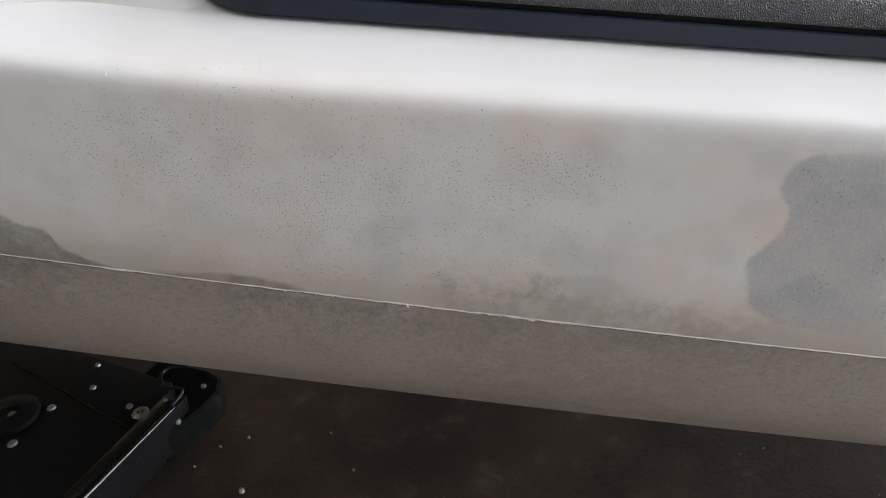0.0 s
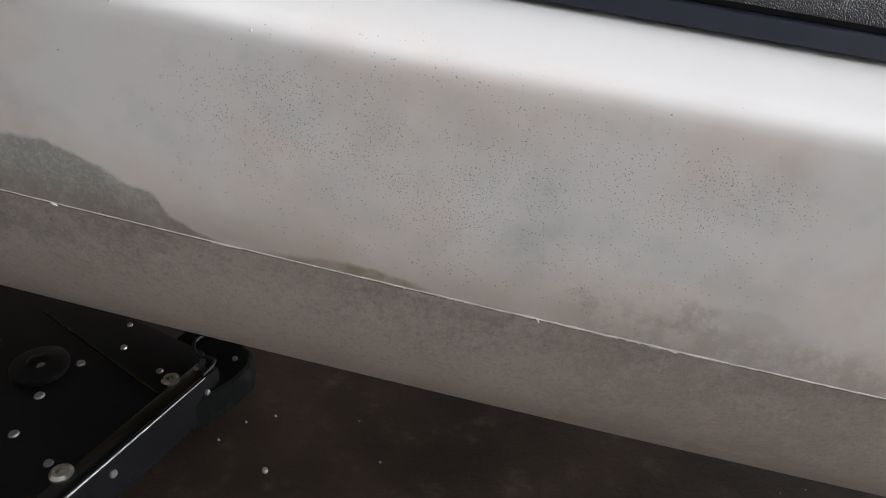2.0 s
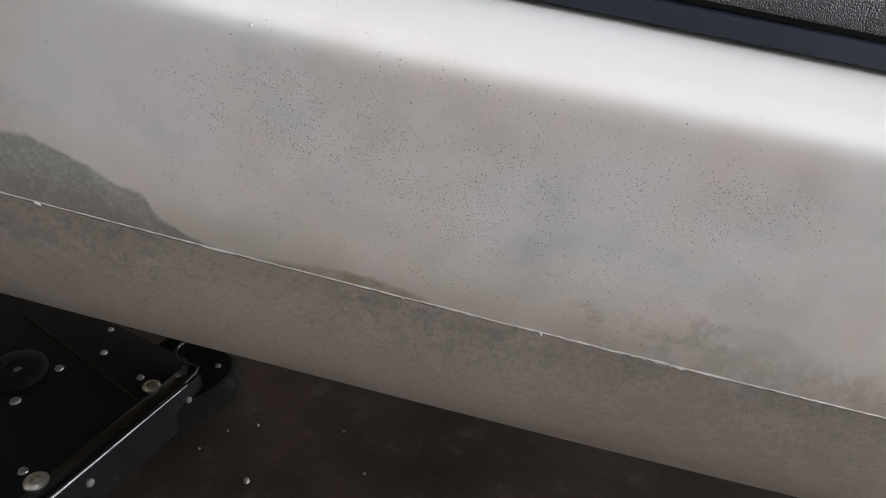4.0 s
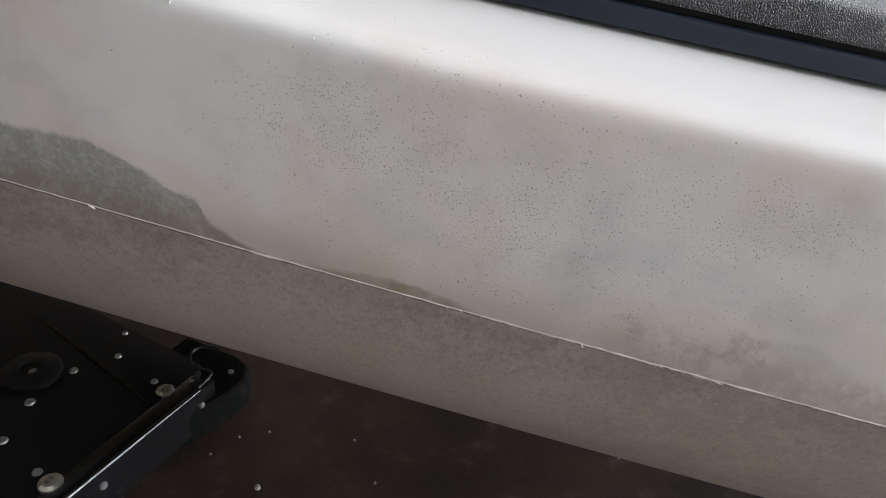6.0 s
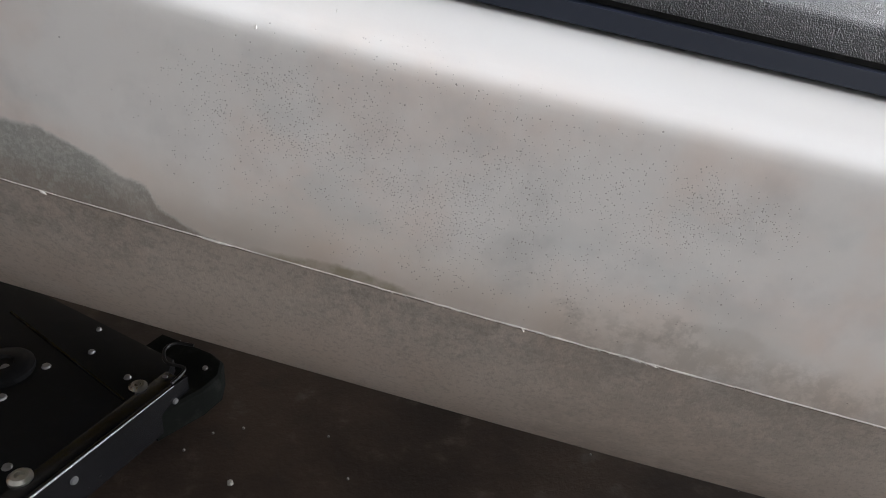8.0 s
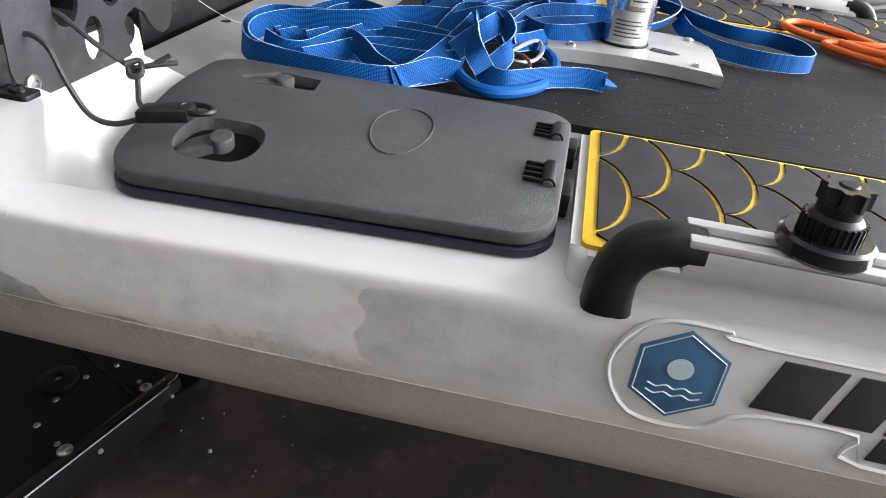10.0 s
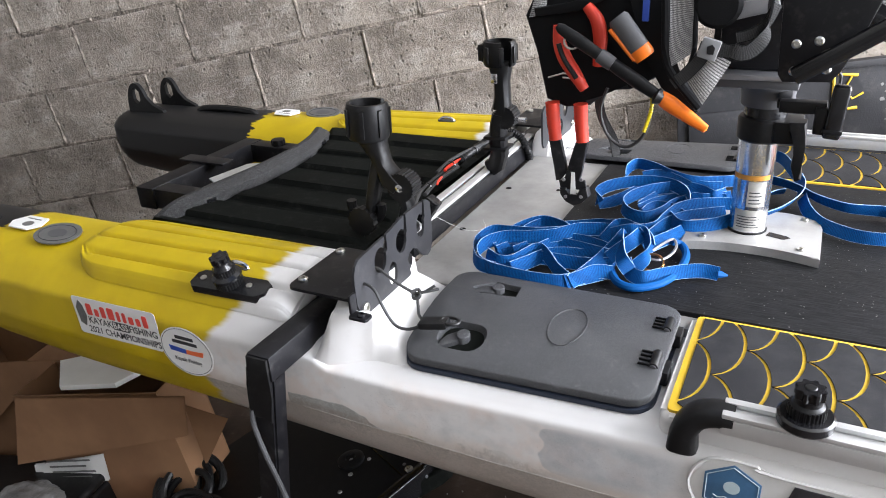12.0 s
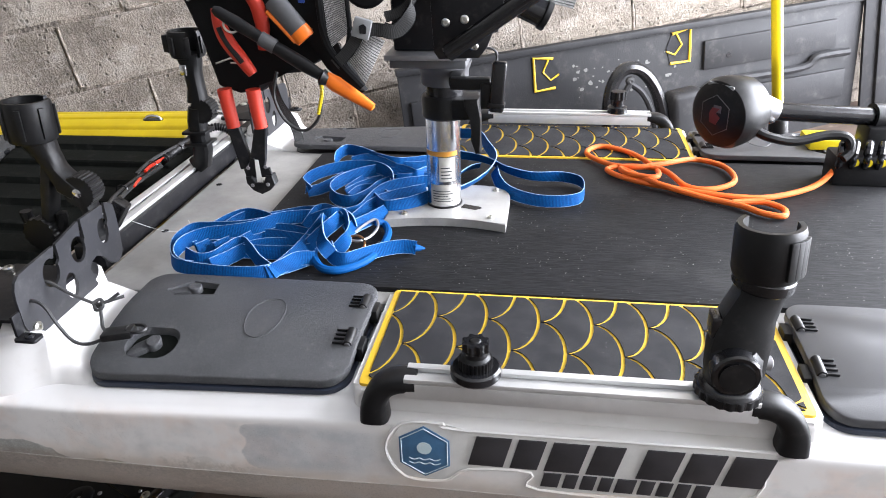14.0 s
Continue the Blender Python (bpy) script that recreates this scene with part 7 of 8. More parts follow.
# black tool pouch hung from the seat
pouch_o = [(-0.262, 0.378), (-0.246, 0.41), (-0.060, 0.41), (-0.068, 0.345), (-0.084, 0.305), (-0.120, 0.286), (-0.158, 0.286), (-0.172, 0.262), (-0.204, 0.258), (-0.232, 0.268), (-0.240, 0.315)]
part("tool_pouch", upright(pouch_o, 0.246, 0.285, 0.008), "webbing_black", seat, "black cloth tool pouch")
part("pouch_mesh", grid_uv([(-0.254, 0.244, 0.376), (-0.232, 0.243, 0.380), (-0.228, 0.243, 0.408), (-0.244, 0.244, 0.408)], 4, 4, 0.002, su=0.03, sv=0.03), "mesh", seat, "grey mesh pouch panel")
part("pouch_fold", upright([(-0.244, 0.378), (-0.19, 0.384), (-0.150, 0.40), (-0.150, 0.408), (-0.20, 0.395), (-0.246, 0.388)], 0.238, 0.248, 0.002), "webbing_black", seat)
part("fabric_panel", upright([(-0.125, 0.41), (-0.070, 0.41), (-0.066, 0.33), (-0.050, 0.30), (-0.030, 0.268), (-0.040, 0.262), (-0.078, 0.295), (-0.100, 0.33)], 0.232, 0.244, 0.004), "webbing_black", seat)
part("blue_tag", box((-0.105, 0.229, 0.375), (-0.097, 0.2325, 0.40), 0.001), "print_blue", seat)

pod = thing("remote_control", "small black remote hanging from a clamp on the seat post", "remote", (0.12, 0.40, 0.195), SEAT)
part("body", box((-0.011, -0.008, -0.038), (0.011, 0.008, 0.036), 0.005, 3, m=at(0.124, 0.40, 0.234, 0, 4)), "black_gloss", pod)
part("rim", box((-0.0125, -0.0095, -0.010), (0.0125, 0.0095, -0.004), 0.002, m=at(0.1225, 0.40, 0.214, 0, 4)), "black_plastic", pod)
part("cord", tube(spline([(0.122, 0.40, 0.272), (0.120, 0.398, 0.285), (0.106, 0.395, 0.290), (0.085, 0.39, 0.288)], 6), 0.002, 6), "cord_black", pod)
part("clamp_arm", box((0.052, 0.405, 0.226), (0.112, 0.425, 0.243), 0.003), "black_plastic", pod)
part("clamp_jaw", box((0.098, 0.398, 0.20), (0.113, 0.418, 0.238), 0.003), "black_plastic", pod)
part("clamp_arm", box((0.048, 0.42, 0.2275), (0.066, 0.48, 0.2415), 0.003), "black_plastic", pod)


# ---------- tools in the pouch ----------
cutter = thing("line_cutters", "black steel cutters with red-orange grips hanging from the pouch", "tool", (-0.19, 0.235, 0.125), SEAT)
for s, xs in ((-1, (-0.219, -0.215, -0.206)), (1, (-0.180, -0.177, -0.186))):
    x0, x1, x2 = xs
    ln = spline([(x0, 0.235, 0.268), ((x0 + x1) / 2, 0.235, 0.243), (x1 + 0.001, 0.235, 0.217)], 9)
    part("grip", tube(ln, 0.0098, 12, taper=[(0.94 if k % 2 else 1.0) * (1.0 - 0.10 * k / len(ln)) for k in range(len(ln))]), "red_grip", cutter, "red-orange ribbed rubber grip")
    part("handle", upright([(x1 - 0.008, 0.2165), (x1 + 0.009, 0.2175), (x2 + 0.010, 0.172), (x2 + 0.003 * s + 0.004, 0.160), (x2 - 0.006, 0.158), (x2 - 0.009, 0.180)], 0.231, 0.239, 0.0015), "black_steel", cutter)
part("link", upright([(-0.207, 0.160), (-0.199, 0.160), (-0.196, 0.175), (-0.190, 0.176), (-0.186, 0.162), (-0.170, 0.163), (-0.167, 0.150), (-0.204, 0.147)], 0.229, 0.2325, 0.001), "black_steel", cutter)
part("jaw", upright([(-0.205, 0.150), (-0.195, 0.151), (-0.193, 0.140), (-0.178, 0.140), (-0.176, 0.152), (-0.167, 0.153), (-0.164, 0.140), (-0.172, 0.131), (-0.184, 0.125), (-0.196, 0.130), (-0.204, 0.140)], 0.226, 0.240, 0.002), "black_steel", cutter)
for x, z in ((-0.200, 0.162), (-0.175, 0.164), (-0.196, 0.138), (-0.174, 0.140)):
    part("rivet", lathe([(0.0028, 0), (0.0024, 0.001), (0, 0.0014)], at(x, 0.2262 if z < 0.15 else 0.2288, z, 90), 10), "grey_metal", cutter)
part("spring", tube([(-0.2 + 0.0018 * k, 0.235, 0.206 + 0.002 * (-1) ** k) for k in range(8)], 0.0009, 5), "bolt_steel", cutter)
part("jaw_slit", upright([(-0.189, 0.174), (-0.184, 0.174), (-0.182, 0.142), (-0.190, 0.142)], 0.2285, 0.2288), "paper_white", cutter)
part("catch", tube([(-0.226, 0.238, 0.300), (-0.205, 0.236, 0.307), (-0.186, 0.236, 0.306), (-0.184, 0.237, 0.300), (-0.206, 0.238, 0.301)], 0.0012, 5), "bolt_steel", cutter)

pliers = thing("fishing_pliers", "red and black handled fishing pliers in the pouch", "tool", (-0.18, 0.22, 0.285), SEAT)
ln = spline([(-0.208, 0.224, 0.370), (-0.206, 0.224, 0.348), (-0.198, 0.224, 0.328), (-0.184, 0.224, 0.308), (-0.172, 0.224, 0.290)], 6)
part("handle", tube(ln, 0.0085, 12, taper=[0.75 + 0.35 * math.sin(math.pi * k / (len(ln) - 1)) for k in range(len(ln))]), "red_grip", pliers, "curved red plier handle")
part("handle_inlay", tube([(p.x + 0.001, 0.2165, p.z + 0.001) for p in ln[6:-5]], 0.0035, 8), "black_plastic", pliers)
ln = spline([(-0.176, 0.238, 0.392), (-0.162, 0.238, 0.374), (-0.157, 0.238, 0.348), (-0.160, 0.238, 0.318)], 6)
part("handle", tube(ln, 0.0085, 12, taper=[0.75 + 0.35 * math.sin(math.pi * k / (len(ln) - 1)) for k in range(len(ln))]), "red_grip", pliers, "curved red plier handle")
part("wire_ring", tube([(-0.187 + 0.010 * math.cos(a), 0.214, 0.352 + 0.009 * math.sin(a)) for a in [2 * math.pi * k / 18 for k in range(18)]], 0.0014, 6, closed=True), "bolt_steel", pliers)

for nm, lab, a, b, tip, r in (("fillet_knife", "black-handled knife with a bright orange sheath tip", (-0.204, 0.207, 0.372), (-0.076, 0.212, 0.290), (-0.018, 0.216, 0.252), 0.0085),
                              ("utility_knife", "grey and black knife with an orange end cap", (-0.132, 0.216, 0.382), (-0.099, 0.216, 0.340), (-0.094, 0.216, 0.333), 0.0135)):
    kn = thing(nm, lab, "tool", b, SEAT)
    m, l = between(a, b)
    flat = m @ Matrix.Diagonal((1.0, 0.7, 1, 1))
    if nm == "fillet_knife":
        part("handle", lathe([(0.004, 0.0), (r * 0.8, 0.006), (r, 0.03), (r * 0.85, l * 0.5), (r, l * 0.62), (r * 1.05, l * 0.8), (r * 0.8, l)], flat, 16), "black_plastic", kn)
        part("ferrule", lathe([(r * 1.1, 0), (r * 1.1, 0.02)], flat @ at(0, 0, l * 0.42), 16), "grey_cast", kn)
        m2, l2 = between((-0.072, 0.213, 0.288), tip)
        part("sheath", lathe([(0.004, -0.012), (0.009, 0.0), (0.0105, 0.012), (0.0075, l2 * 0.75), (0.0055, l2), (0, l2 + 0.002)], m2 @ Matrix.Diagonal((1, 0.6, 1, 1)), 16), "orange_plastic", kn, "bright orange sheath")
        part("guard", lathe([(0.005, 0), (0.011, 0.004), (0.007, 0.012)], between((-0.082, 0.212, 0.292), (-0.070, 0.213, 0.286))[0], 12), "black_plastic", kn)
    else:
        part("handle", lathe([(r * 0.8, 0), (r, 0.004), (r, l * 0.95)], flat, 18), "grey_cast", kn)
        part("end_cap", lathe([(r * 1.02, 0), (r * 1.02, 0.010), (r * 0.9, 0.014), (0, 0.0145)], flat @ at(0, 0, l * 0.86), 18), "orange_plastic", kn, "orange end cap")
        part("edge_strip", rod((-0.139, 0.212, 0.368), (-0.107, 0.212, 0.332), 0.0030, 8), "orange_plastic", kn)
cord = thing("lanyard", "black coiled lanyard hanging from the pouch", "cord", (-0.12, 0.235, 0.213), SEAT)
part("cord", tube(spline([(-0.146, 0.238, 0.290), (-0.154, 0.238, 0.258), (-0.142, 0.238, 0.226), (-0.118, 0.238, 0.2135), (-0.096, 0.238, 0.232), (-0.088, 0.238, 0.270), (-0.090, 0.232, 0.296)], 10), 0.0022, 7), "cord_black", cord)
ln = spline([(-0.096, 0.236, 0.236), (-0.089, 0.236, 0.262), (-0.087, 0.234, 0.285)], 14)
part("yellow_whipping", tube(ln, 0.0029, 6, taper=[1 if k % 2 else 0.75 for k in range(len(ln))]), "yellow_pole", cord)
part("loose_strap", ribbon([(-0.165, 0.262, 0.278), (-0.158, 0.262, 0.245), (-0.142, 0.264, 0.214), (-0.137, 0.266, 0.190)], 0.012, 0.002, [0, 0, 0, 0]), ["grey_web", "webbing_black"], cord)


# ---------- trolling motor, pole ----------
motor = thing("trolling_motor", "black trolling motor with a domed head lying across the stern deck", "motor", (0.62, 0.66, 0.0))
md = Vector((0.10, -0.55, -0.06)).normalized()
mh = Matrix.Translation((0.515, 0.665, 0.135)) @ Vector((-0.78, -0.62, -0.03)).to_track_quat("Z", "Y").to_matrix().to_4x4()
part("head", lathe([(0.0, -0.066), (0.035, -0.062), (0.055, -0.045), (0.0625, -0.012), (0.0635, 0.010), (0.058, 0.024), (0.046, 0.031), (0.0, 0.032)], mh, 36), "black_plastic", motor, "domed black motor head")
hexm = [(0.033 * math.cos(radians(60 * k + 30)), 0.036 * math.sin(radians(60 * k + 30))) for k in range(6)]
bm = tube([(x, y, 0.0325) for x, y in hexm], 0.0007, 5, closed=True)
bm.transform(mh)
part("emblem_line", bm, "grey_cast", motor)
part("emblem", prism([(-0.010, -0.014), (0.004, -0.016), (0.011, -0.002), (0.002, 0.004), (0.010, 0.014), (-0.006, 0.013), (-0.012, 0.002)], 0.0322, 0.0334, m=mh), "emblem_red", motor, "plain dull red emblem")
part("emblem", prism([(-0.004, 0.006), (0.012, 0.006), (0.012, 0.018), (-0.004, 0.018)], 0.0322, 0.0330, m=mh), "grey_cast", motor)
part("rim_bar", prism(rounded(-0.028, 0.048, 0.028, 0.054, 0.002, 3), 0.0245, 0.0262, m=mh), "grey_plastic", motor)
part("collar", rod((0.555, 0.690, 0.142), (0.605, 0.700, 0.128), 0.030, 20, r2=0.020), "grey_metal", motor, "silver tapered collar")
part("shaft", rod((0.600, 0.699, 0.128), (0.86, 0.745, 0.105), 0.0165, 18), "black_gloss", motor)
part("shaft_grip", rod((0.78, 0.731, 0.112), (0.83, 0.740, 0.1075), 0.024, 18), "black_plastic", motor)
part("bolt", lathe([(0.006, 0), (0.006, 0.004), (0, 0.006)], at(0.592, 0.672, 0.120, 90), 12), "chrome", motor)
part("power_cable", tube(spline([(0.560, 0.640, 0.110), (0.585, 0.635, 0.100), (0.63, 0.640, 0.092), (0.68, 0.650, 0.100), (0.715, 0.650, 0.098), (0.725, 0.648, 0.075), (0.712, 0.640, 0.062)], 10), 0.0085, 9), "black_plastic", motor)
for k in range(4):
    part("clamp_ring", tube([(0.718 + 0.022 * k + 0.006 * math.cos(a), 0.665 + 0.018 * math.cos(a), 0.062 + 0.022 * math.sin(a)) for a in [2 * math.pi * q / 18 for q in range(18)]], 0.006, 7, closed=True), "black_gloss", motor)
part("bracket", box((0.715, 0.67, 0.0), (0.83, 0.73, 0.055), 0.006), "black_plastic", motor)
part("bracket_neck", box((0.77, 0.70, 0.05), (0.82, 0.76, 0.10), 0.006), "black_plastic", motor)
for k in range(3):
    part("green_washer", lathe([(0.007, 0), (0.007, 0.003), (0, 0.003)], at(0.738 + 0.022 * k, 0.650, 0.052, 90), 14), "yellow_pole", motor)
part("yellow_mount", box((0.72, 0.83, 0.0128), (0.80, 0.90, 0.034), 0.004), "yellow_pole", motor)

pole = thing("push_pole", "bright yellow pole standing at the far rail", "pole", (0.69, 0.95, 0.0125))
part("shaft", rod((0.690, 0.95, 0.020), (0.565, 0.95, 0.72), 0.0115, 16), "yellow_pole", pole)
part("socket", lathe([(0.02, 0), (0.02, 0.03), (0.014, 0.05)], between((0.692, 0.95, 0.0126), (0.567, 0.95, 0.72))[0], 16), "black_plastic", pole)


# ---------- things against the wall ----------
def liner(name, label, u0, u1, z0, z1, v0, lean, slope, ribs):
    """A moulded panel leaning on the wall, drawn in the room's frame."""
    ob = thing(name, label, "panel", (u0, v0, 0.0), ROOM, group="leaning panels")
    w, h = u1 - u0, z1 - z0
    m = Matrix.Translation((u0, v0, z0)) @ pose(0, 0, 0, lean) @ pose(0, 0, 0, 0, slope, 0)
    part("sheet", box((0, -0.006, 0), (w, 0.006, h), 0.003, m=m), "bed_liner", ob)
    part("top_lip", box((-0.004, -0.012, h), (w + 0.004, 0.022, h + 0.022), 0.005, m=m), "bed_liner", ob)
    for a, b, c, d in ribs:
        part("raised_panel", box((a, 0.0062, b), (c, 0.018, d), 0.006, m=m), "bed_liner", ob)
    return ob, m


panel, pm = liner("bed_liner_panel", "dusty black ribbed bed-liner panel leaning on the block wall", 1.95, 3.60, 0.012, 0.52, 0.13, 0.0, 3.2, [(0.03, 0.30, 0.34, 0.42), (1.05, 0.36, 1.55, 0.46), (1.05, 0.18, 1.60, 0.28)])
part("bent_rib", tube([pm @ Vector(p) for p in spline([(1.02, 0.020, 0.14), (1.05, 0.020, 0.27), (1.12, 0.020, 0.31), (1.42, 0.020, 0.31), (1.48, 0.020, 0.34), (1.60, 0.020, 0.34)], 5)], 0.014, 8), "bed_liner", panel)
for x, z, fl in ((0.45, 0.385, 1), (1.0, 0.40, -1)):
    shape = [(0, 0), (0.07 * fl, 0.0), (0.085 * fl, 0.055), (0.066 * fl, 0.10), (0.0, 0.11)]
    part("foam_remnant", prism(shape, 0.0065, 0.0085, m=pm @ Matrix(((1, 0, 0, x), (0, 0, 1, 0), (0, 1, 0, z), (0, 0, 0, 1)))), "eva", panel)
    part("yellow_edge", tube([pm @ Vector((x + a, 0.0095, z + b)) for a, b in ((0.07 * fl, 0.002), (0.0, 0.0), (0.0, 0.11), (0.066 * fl, 0.10))], 0.005, 6), "pad_yellow", panel, "torn yellow foam edging")
    part("yellow_edge", tube([pm @ Vector((x + a, 0.0095, z + b)) for a, b in ((0.05 * fl, 0.098), (0.03 * fl, 0.06), (0.055 * fl, 0.03), (0.085 * fl, 0.045))], 0.003, 6), "pad_yellow", panel)
rnd = random.Random(3)
for k in range(42):
    x, z = 0.56 + 0.40 * rnd.random(), 0.33 + 0.12 * rnd.random() ** 0.8
    s = 0.0025 + 0.006 * rnd.random() ** 2
    blob = [(x + s * (0.6 + 0.6 * rnd.random()) * math.cos(q), z + s * 0.8 * (0.5 + 0.8 * rnd.random()) * math.sin(q)) for q in [2 * math.pi * j / 8 for j in range(8)]]
    part("glue_mark", prism(blob, 0.0062, 0.0070, m=pm @ Matrix(((1, 0, 0, 0), (0, 0, 1, 0), (0, 1, 0, 0), (0, 0, 0, 1)))), "print_grey", panel, smooth=0)
for x, z in ((1.14, 0.40), (1.30, 0.20), (0.40, 0.26)):
    part("hole", lathe([(0.009, 0), (0.009, 0.001), (0, 0.001)], pm @ at(x, 0.0185, z, -90), 12), "black_gloss", panel)
panel2, pm2 = liner("bed_liner_panel", "narrow black ribbed bed-liner panel standing on end", 3.62, 3.86, 0.0, 1.0, 0.16, 2.0, 0.0, [(0.05, 0.05, 0.10, 0.95), (0.14, 0.05, 0.20, 0.95)])

hose = thing("wheel_arch", "black moulded arch with a ribbed fender behind the far rail", "fender", (2.72, 0.36, 0.0), ROOM)
arch = [(2.58, 0.34, 0.0), (2.585, 0.34, 0.25), (2.60, 0.34, 0.37), (2.64, 0.34, 0.432), (2.69, 0.34, 0.432), (2.735, 0.34, 0.385), (2.765, 0.34, 0.30), (2.78, 0.34, 0.15), (2.785, 0.34, 0.0)]
part("arch", tube(spline(arch, 6), 0.020, 10), "black_gloss", hose)
part("arch_lining", tube(spline([(u + (0.03 if u < 2.68 else -0.03), v + 0.005, max(0.0, z - 0.035)) for u, v, z in arch], 6), 0.010, 8), "bed_liner", hose)
part("fender", box((2.79, 0.30, 0.0), (2.90, 0.38, 0.33), 0.02, 3), "bed_liner", hose)


# ---------- floor clutter under and beside the bow ----------
def carton(label, u0, v0, w, d, h, turn, flaps, z=0.0):
    """An open cardboard carton in world space; flaps is a list of (side, angle)."""
    m = pose(u0, v0, z, 0, 0, turn)
    ob = thing("cardboard_box", label, "box", (u0, v0, z), Matrix.Identity(4), group="cartons")
    t = 0.004
    for lo, hi in (((0, 0, 0), (w, t, h)), ((0, d - t, 0), (w, d, h)), ((0, t, 0), (t, d - t, h)), ((w - t, t, 0), (w, d - t, h))):
        part("panel", box(lo, hi, 0.001, m=m), "card", ob)
    part("bottom", box((t, t, 0.0), (w - t, d - t, t), 0, m=m), "card", ob)
    for side, ang in flaps:
        l = d * 0.48 if side in "ns" else w * 0.48
        if side == "s":
            fm = m @ at(0, 0, h) @ at(0, 0, 0, -ang)
            bm = box((0.003, -l, 0), (w - 0.003, 0, t), 0.001)
        elif side == "n":
            fm = m @ at(0, d, h) @ at(0, 0, 0, ang)
            bm = box((0.003, 0, 0), (w - 0.003, l, t), 0.001)
        elif side == "e":
            fm = m @ at(w, 0, h) @ at(0, 0, 0, 0, ang)
            bm = box((0, 0.003, 0), (l, d - 0.003, t), 0.001)
        else:
            fm = m @ at(0, 0, h) @ at(0, 0, 0, 0, -ang)
            bm = box((-l, 0.003, 0), (0, d - 0.003, t), 0.001)
        bm.transform(fm)
        part("flap", bm, "card", ob)
    return ob


def panel4(name, ob, corners, mat="card", sag=0.004):
    return part(name, grid_uv(corners, 6, 4, sag, 0.004), mat, ob)


box1 = carton("open brown cardboard carton with its front flap hanging out", -1.49, 0.038, 0.40, 0.14, 0.345, 12.5, [("n", -50)])
panel4("flap", box1, [(-1.435, 0.020, 0.360), (-1.000, 0.117, 0.356), (-1.030, 0.110, 0.257), (-1.530, -0.001, 0.171)])
panel4("flap", box1, [(-1.075, 0.160, 0.290), (-0.984, 0.182, 0.251), (-1.079, 0.160, 0.130), (-1.083, 0.159, 0.130)], sag=0.0)
box2 = carton("small brown cardboard carton pushed under the bow", -1.98, 0.02, 0.44, 0.30, 0.37, 12.5, [("n", -40)])
panel4("flap", box2, [(-1.85, 0.030, 0.392), (-1.409, 0.126, 0.394), (-1.590, 0.086, 0.290), (-1.86, 0.030, 0.10)])
carton("flattened dark cardboard carton by the wall", -2.25, 0.45, 0.34, 0.26, 0.42, 4, [("s", 70)])
sheet = thing("foam_sheet", "white foam packing sheet on the open carton", "packing", (-1.40, 0.12, 0.350), Matrix.Identity(4))
part("sheet", prism([(-1.471, 0.163), (-1.358, 0.079), (-1.213, 0.116), (-1.18, 0.20), (-1.30, 0.26)], 0.350, 0.362, 0.003), "paper_white", sheet)
papers = thing("shipping_paper", "white printed papers stuck to the front of the carton", "paper", (-1.42, 0.04, 0.10), Matrix.Identity(4))
panel4("sheet", papers, [(-1.487, 0.033, 0.153), (-1.306, 0.073, 0.183), (-1.323, 0.070, 0.105), (-1.517, 0.027, 0.106)], "paper_white", 0.002)
panel4("sheet", papers, [(-1.523, 0.027, 0.148), (-1.490, 0.034, 0.153), (-1.515, 0.029, 0.095), (-1.546, 0.022, 0.075)], "paper_white", 0.001)
for k in range(4):
    part("print_bar", prism(rounded(-0.06, 0.05 - 0.016 * k, 0.07 - 0.02 * (k % 2), 0.055 - 0.016 * k, 0.001, 2), 0.006, 0.0066, m=Matrix.Translation((-1.40, 0.046, 0.12)) @ pose(0, 0, 0, 0, 0, 12.5) @ pose(0, 0, 0, 90, 0, 0) @ pose(0, 0, 0, 0, 0, 3)), "print_grey", papers)
crate = thing("tool_case", "black plastic tool case on the floor", "case", (-1.62, -0.02, 0.0), Matrix.Identity(4))
part("body", box((-0.26, -0.14, 0.0), (0.26, 0.11, 0.10), 0.012, 3, m=pose(-1.58, -0.04, 0, 0, 0, 10)), "black_plastic", crate)
part("lid", box((-0.262, -0.142, 0.102), (0.262, 0.112, 0.125), 0.010, 3, m=pose(-1.58, -0.04, 0, 0, 0, 10)), "black_plastic", crate)
for x in (-0.16, 0.16):
    part("latch", box((x - 0.025, -0.152, 0.07), (x + 0.025, -0.141, 0.118), 0.003, m=pose(-1.58, -0.04, 0, 0, 0, 10)), "grey_metal", crate)
bag = thing("plastic_bag", "crumpled pale plastic bag on the tool case", "bag", (-1.44, -0.05, 0.126), Matrix.Identity(4))
bm = bmesh.new()
bmesh.ops.create_icosphere(bm, subdivisions=4, radius=1.0)
for v in bm.verts:
    k = 1 + 0.28 * noise.noise(v.co * 2.3) + 0.12 * noise.noise(v.co * 6)
    v.co = Vector((v.co.x * 0.10 * k - 1.44, v.co.y * 0.06 * k - 0.06, max(0.0, (v.co.z + 0.5) * 0.013 * k) + 0.1255))
part("film", bm, "bag_film", bag, smooth=50)
redbox = thing("red_cover", "red plastic cap lying among the clutter", "cap", (-1.22, -0.02, 0.0), Matrix.Identity(4))
part("shell", box((-0.05, -0.04, 0.0), (0.05, 0.04, 0.052), 0.014, 3, m=pose(-1.25, 0.035, 0.0, 0, 0, 28)), "red_plastic", redbox)
part("slot", box((-0.03, -0.042, 0.03), (0.03, -0.0395, 0.04), 0.0, m=pose(-1.25, 0.035, 0.0, 0, 0, 28)), "black_gloss", redbox)
cable = thing("cable_coil", "heap of coiled black cables on the floor", "cable", (-1.05, 0.08, 0.0), Matrix.Identity(4))
rnd = random.Random(21)
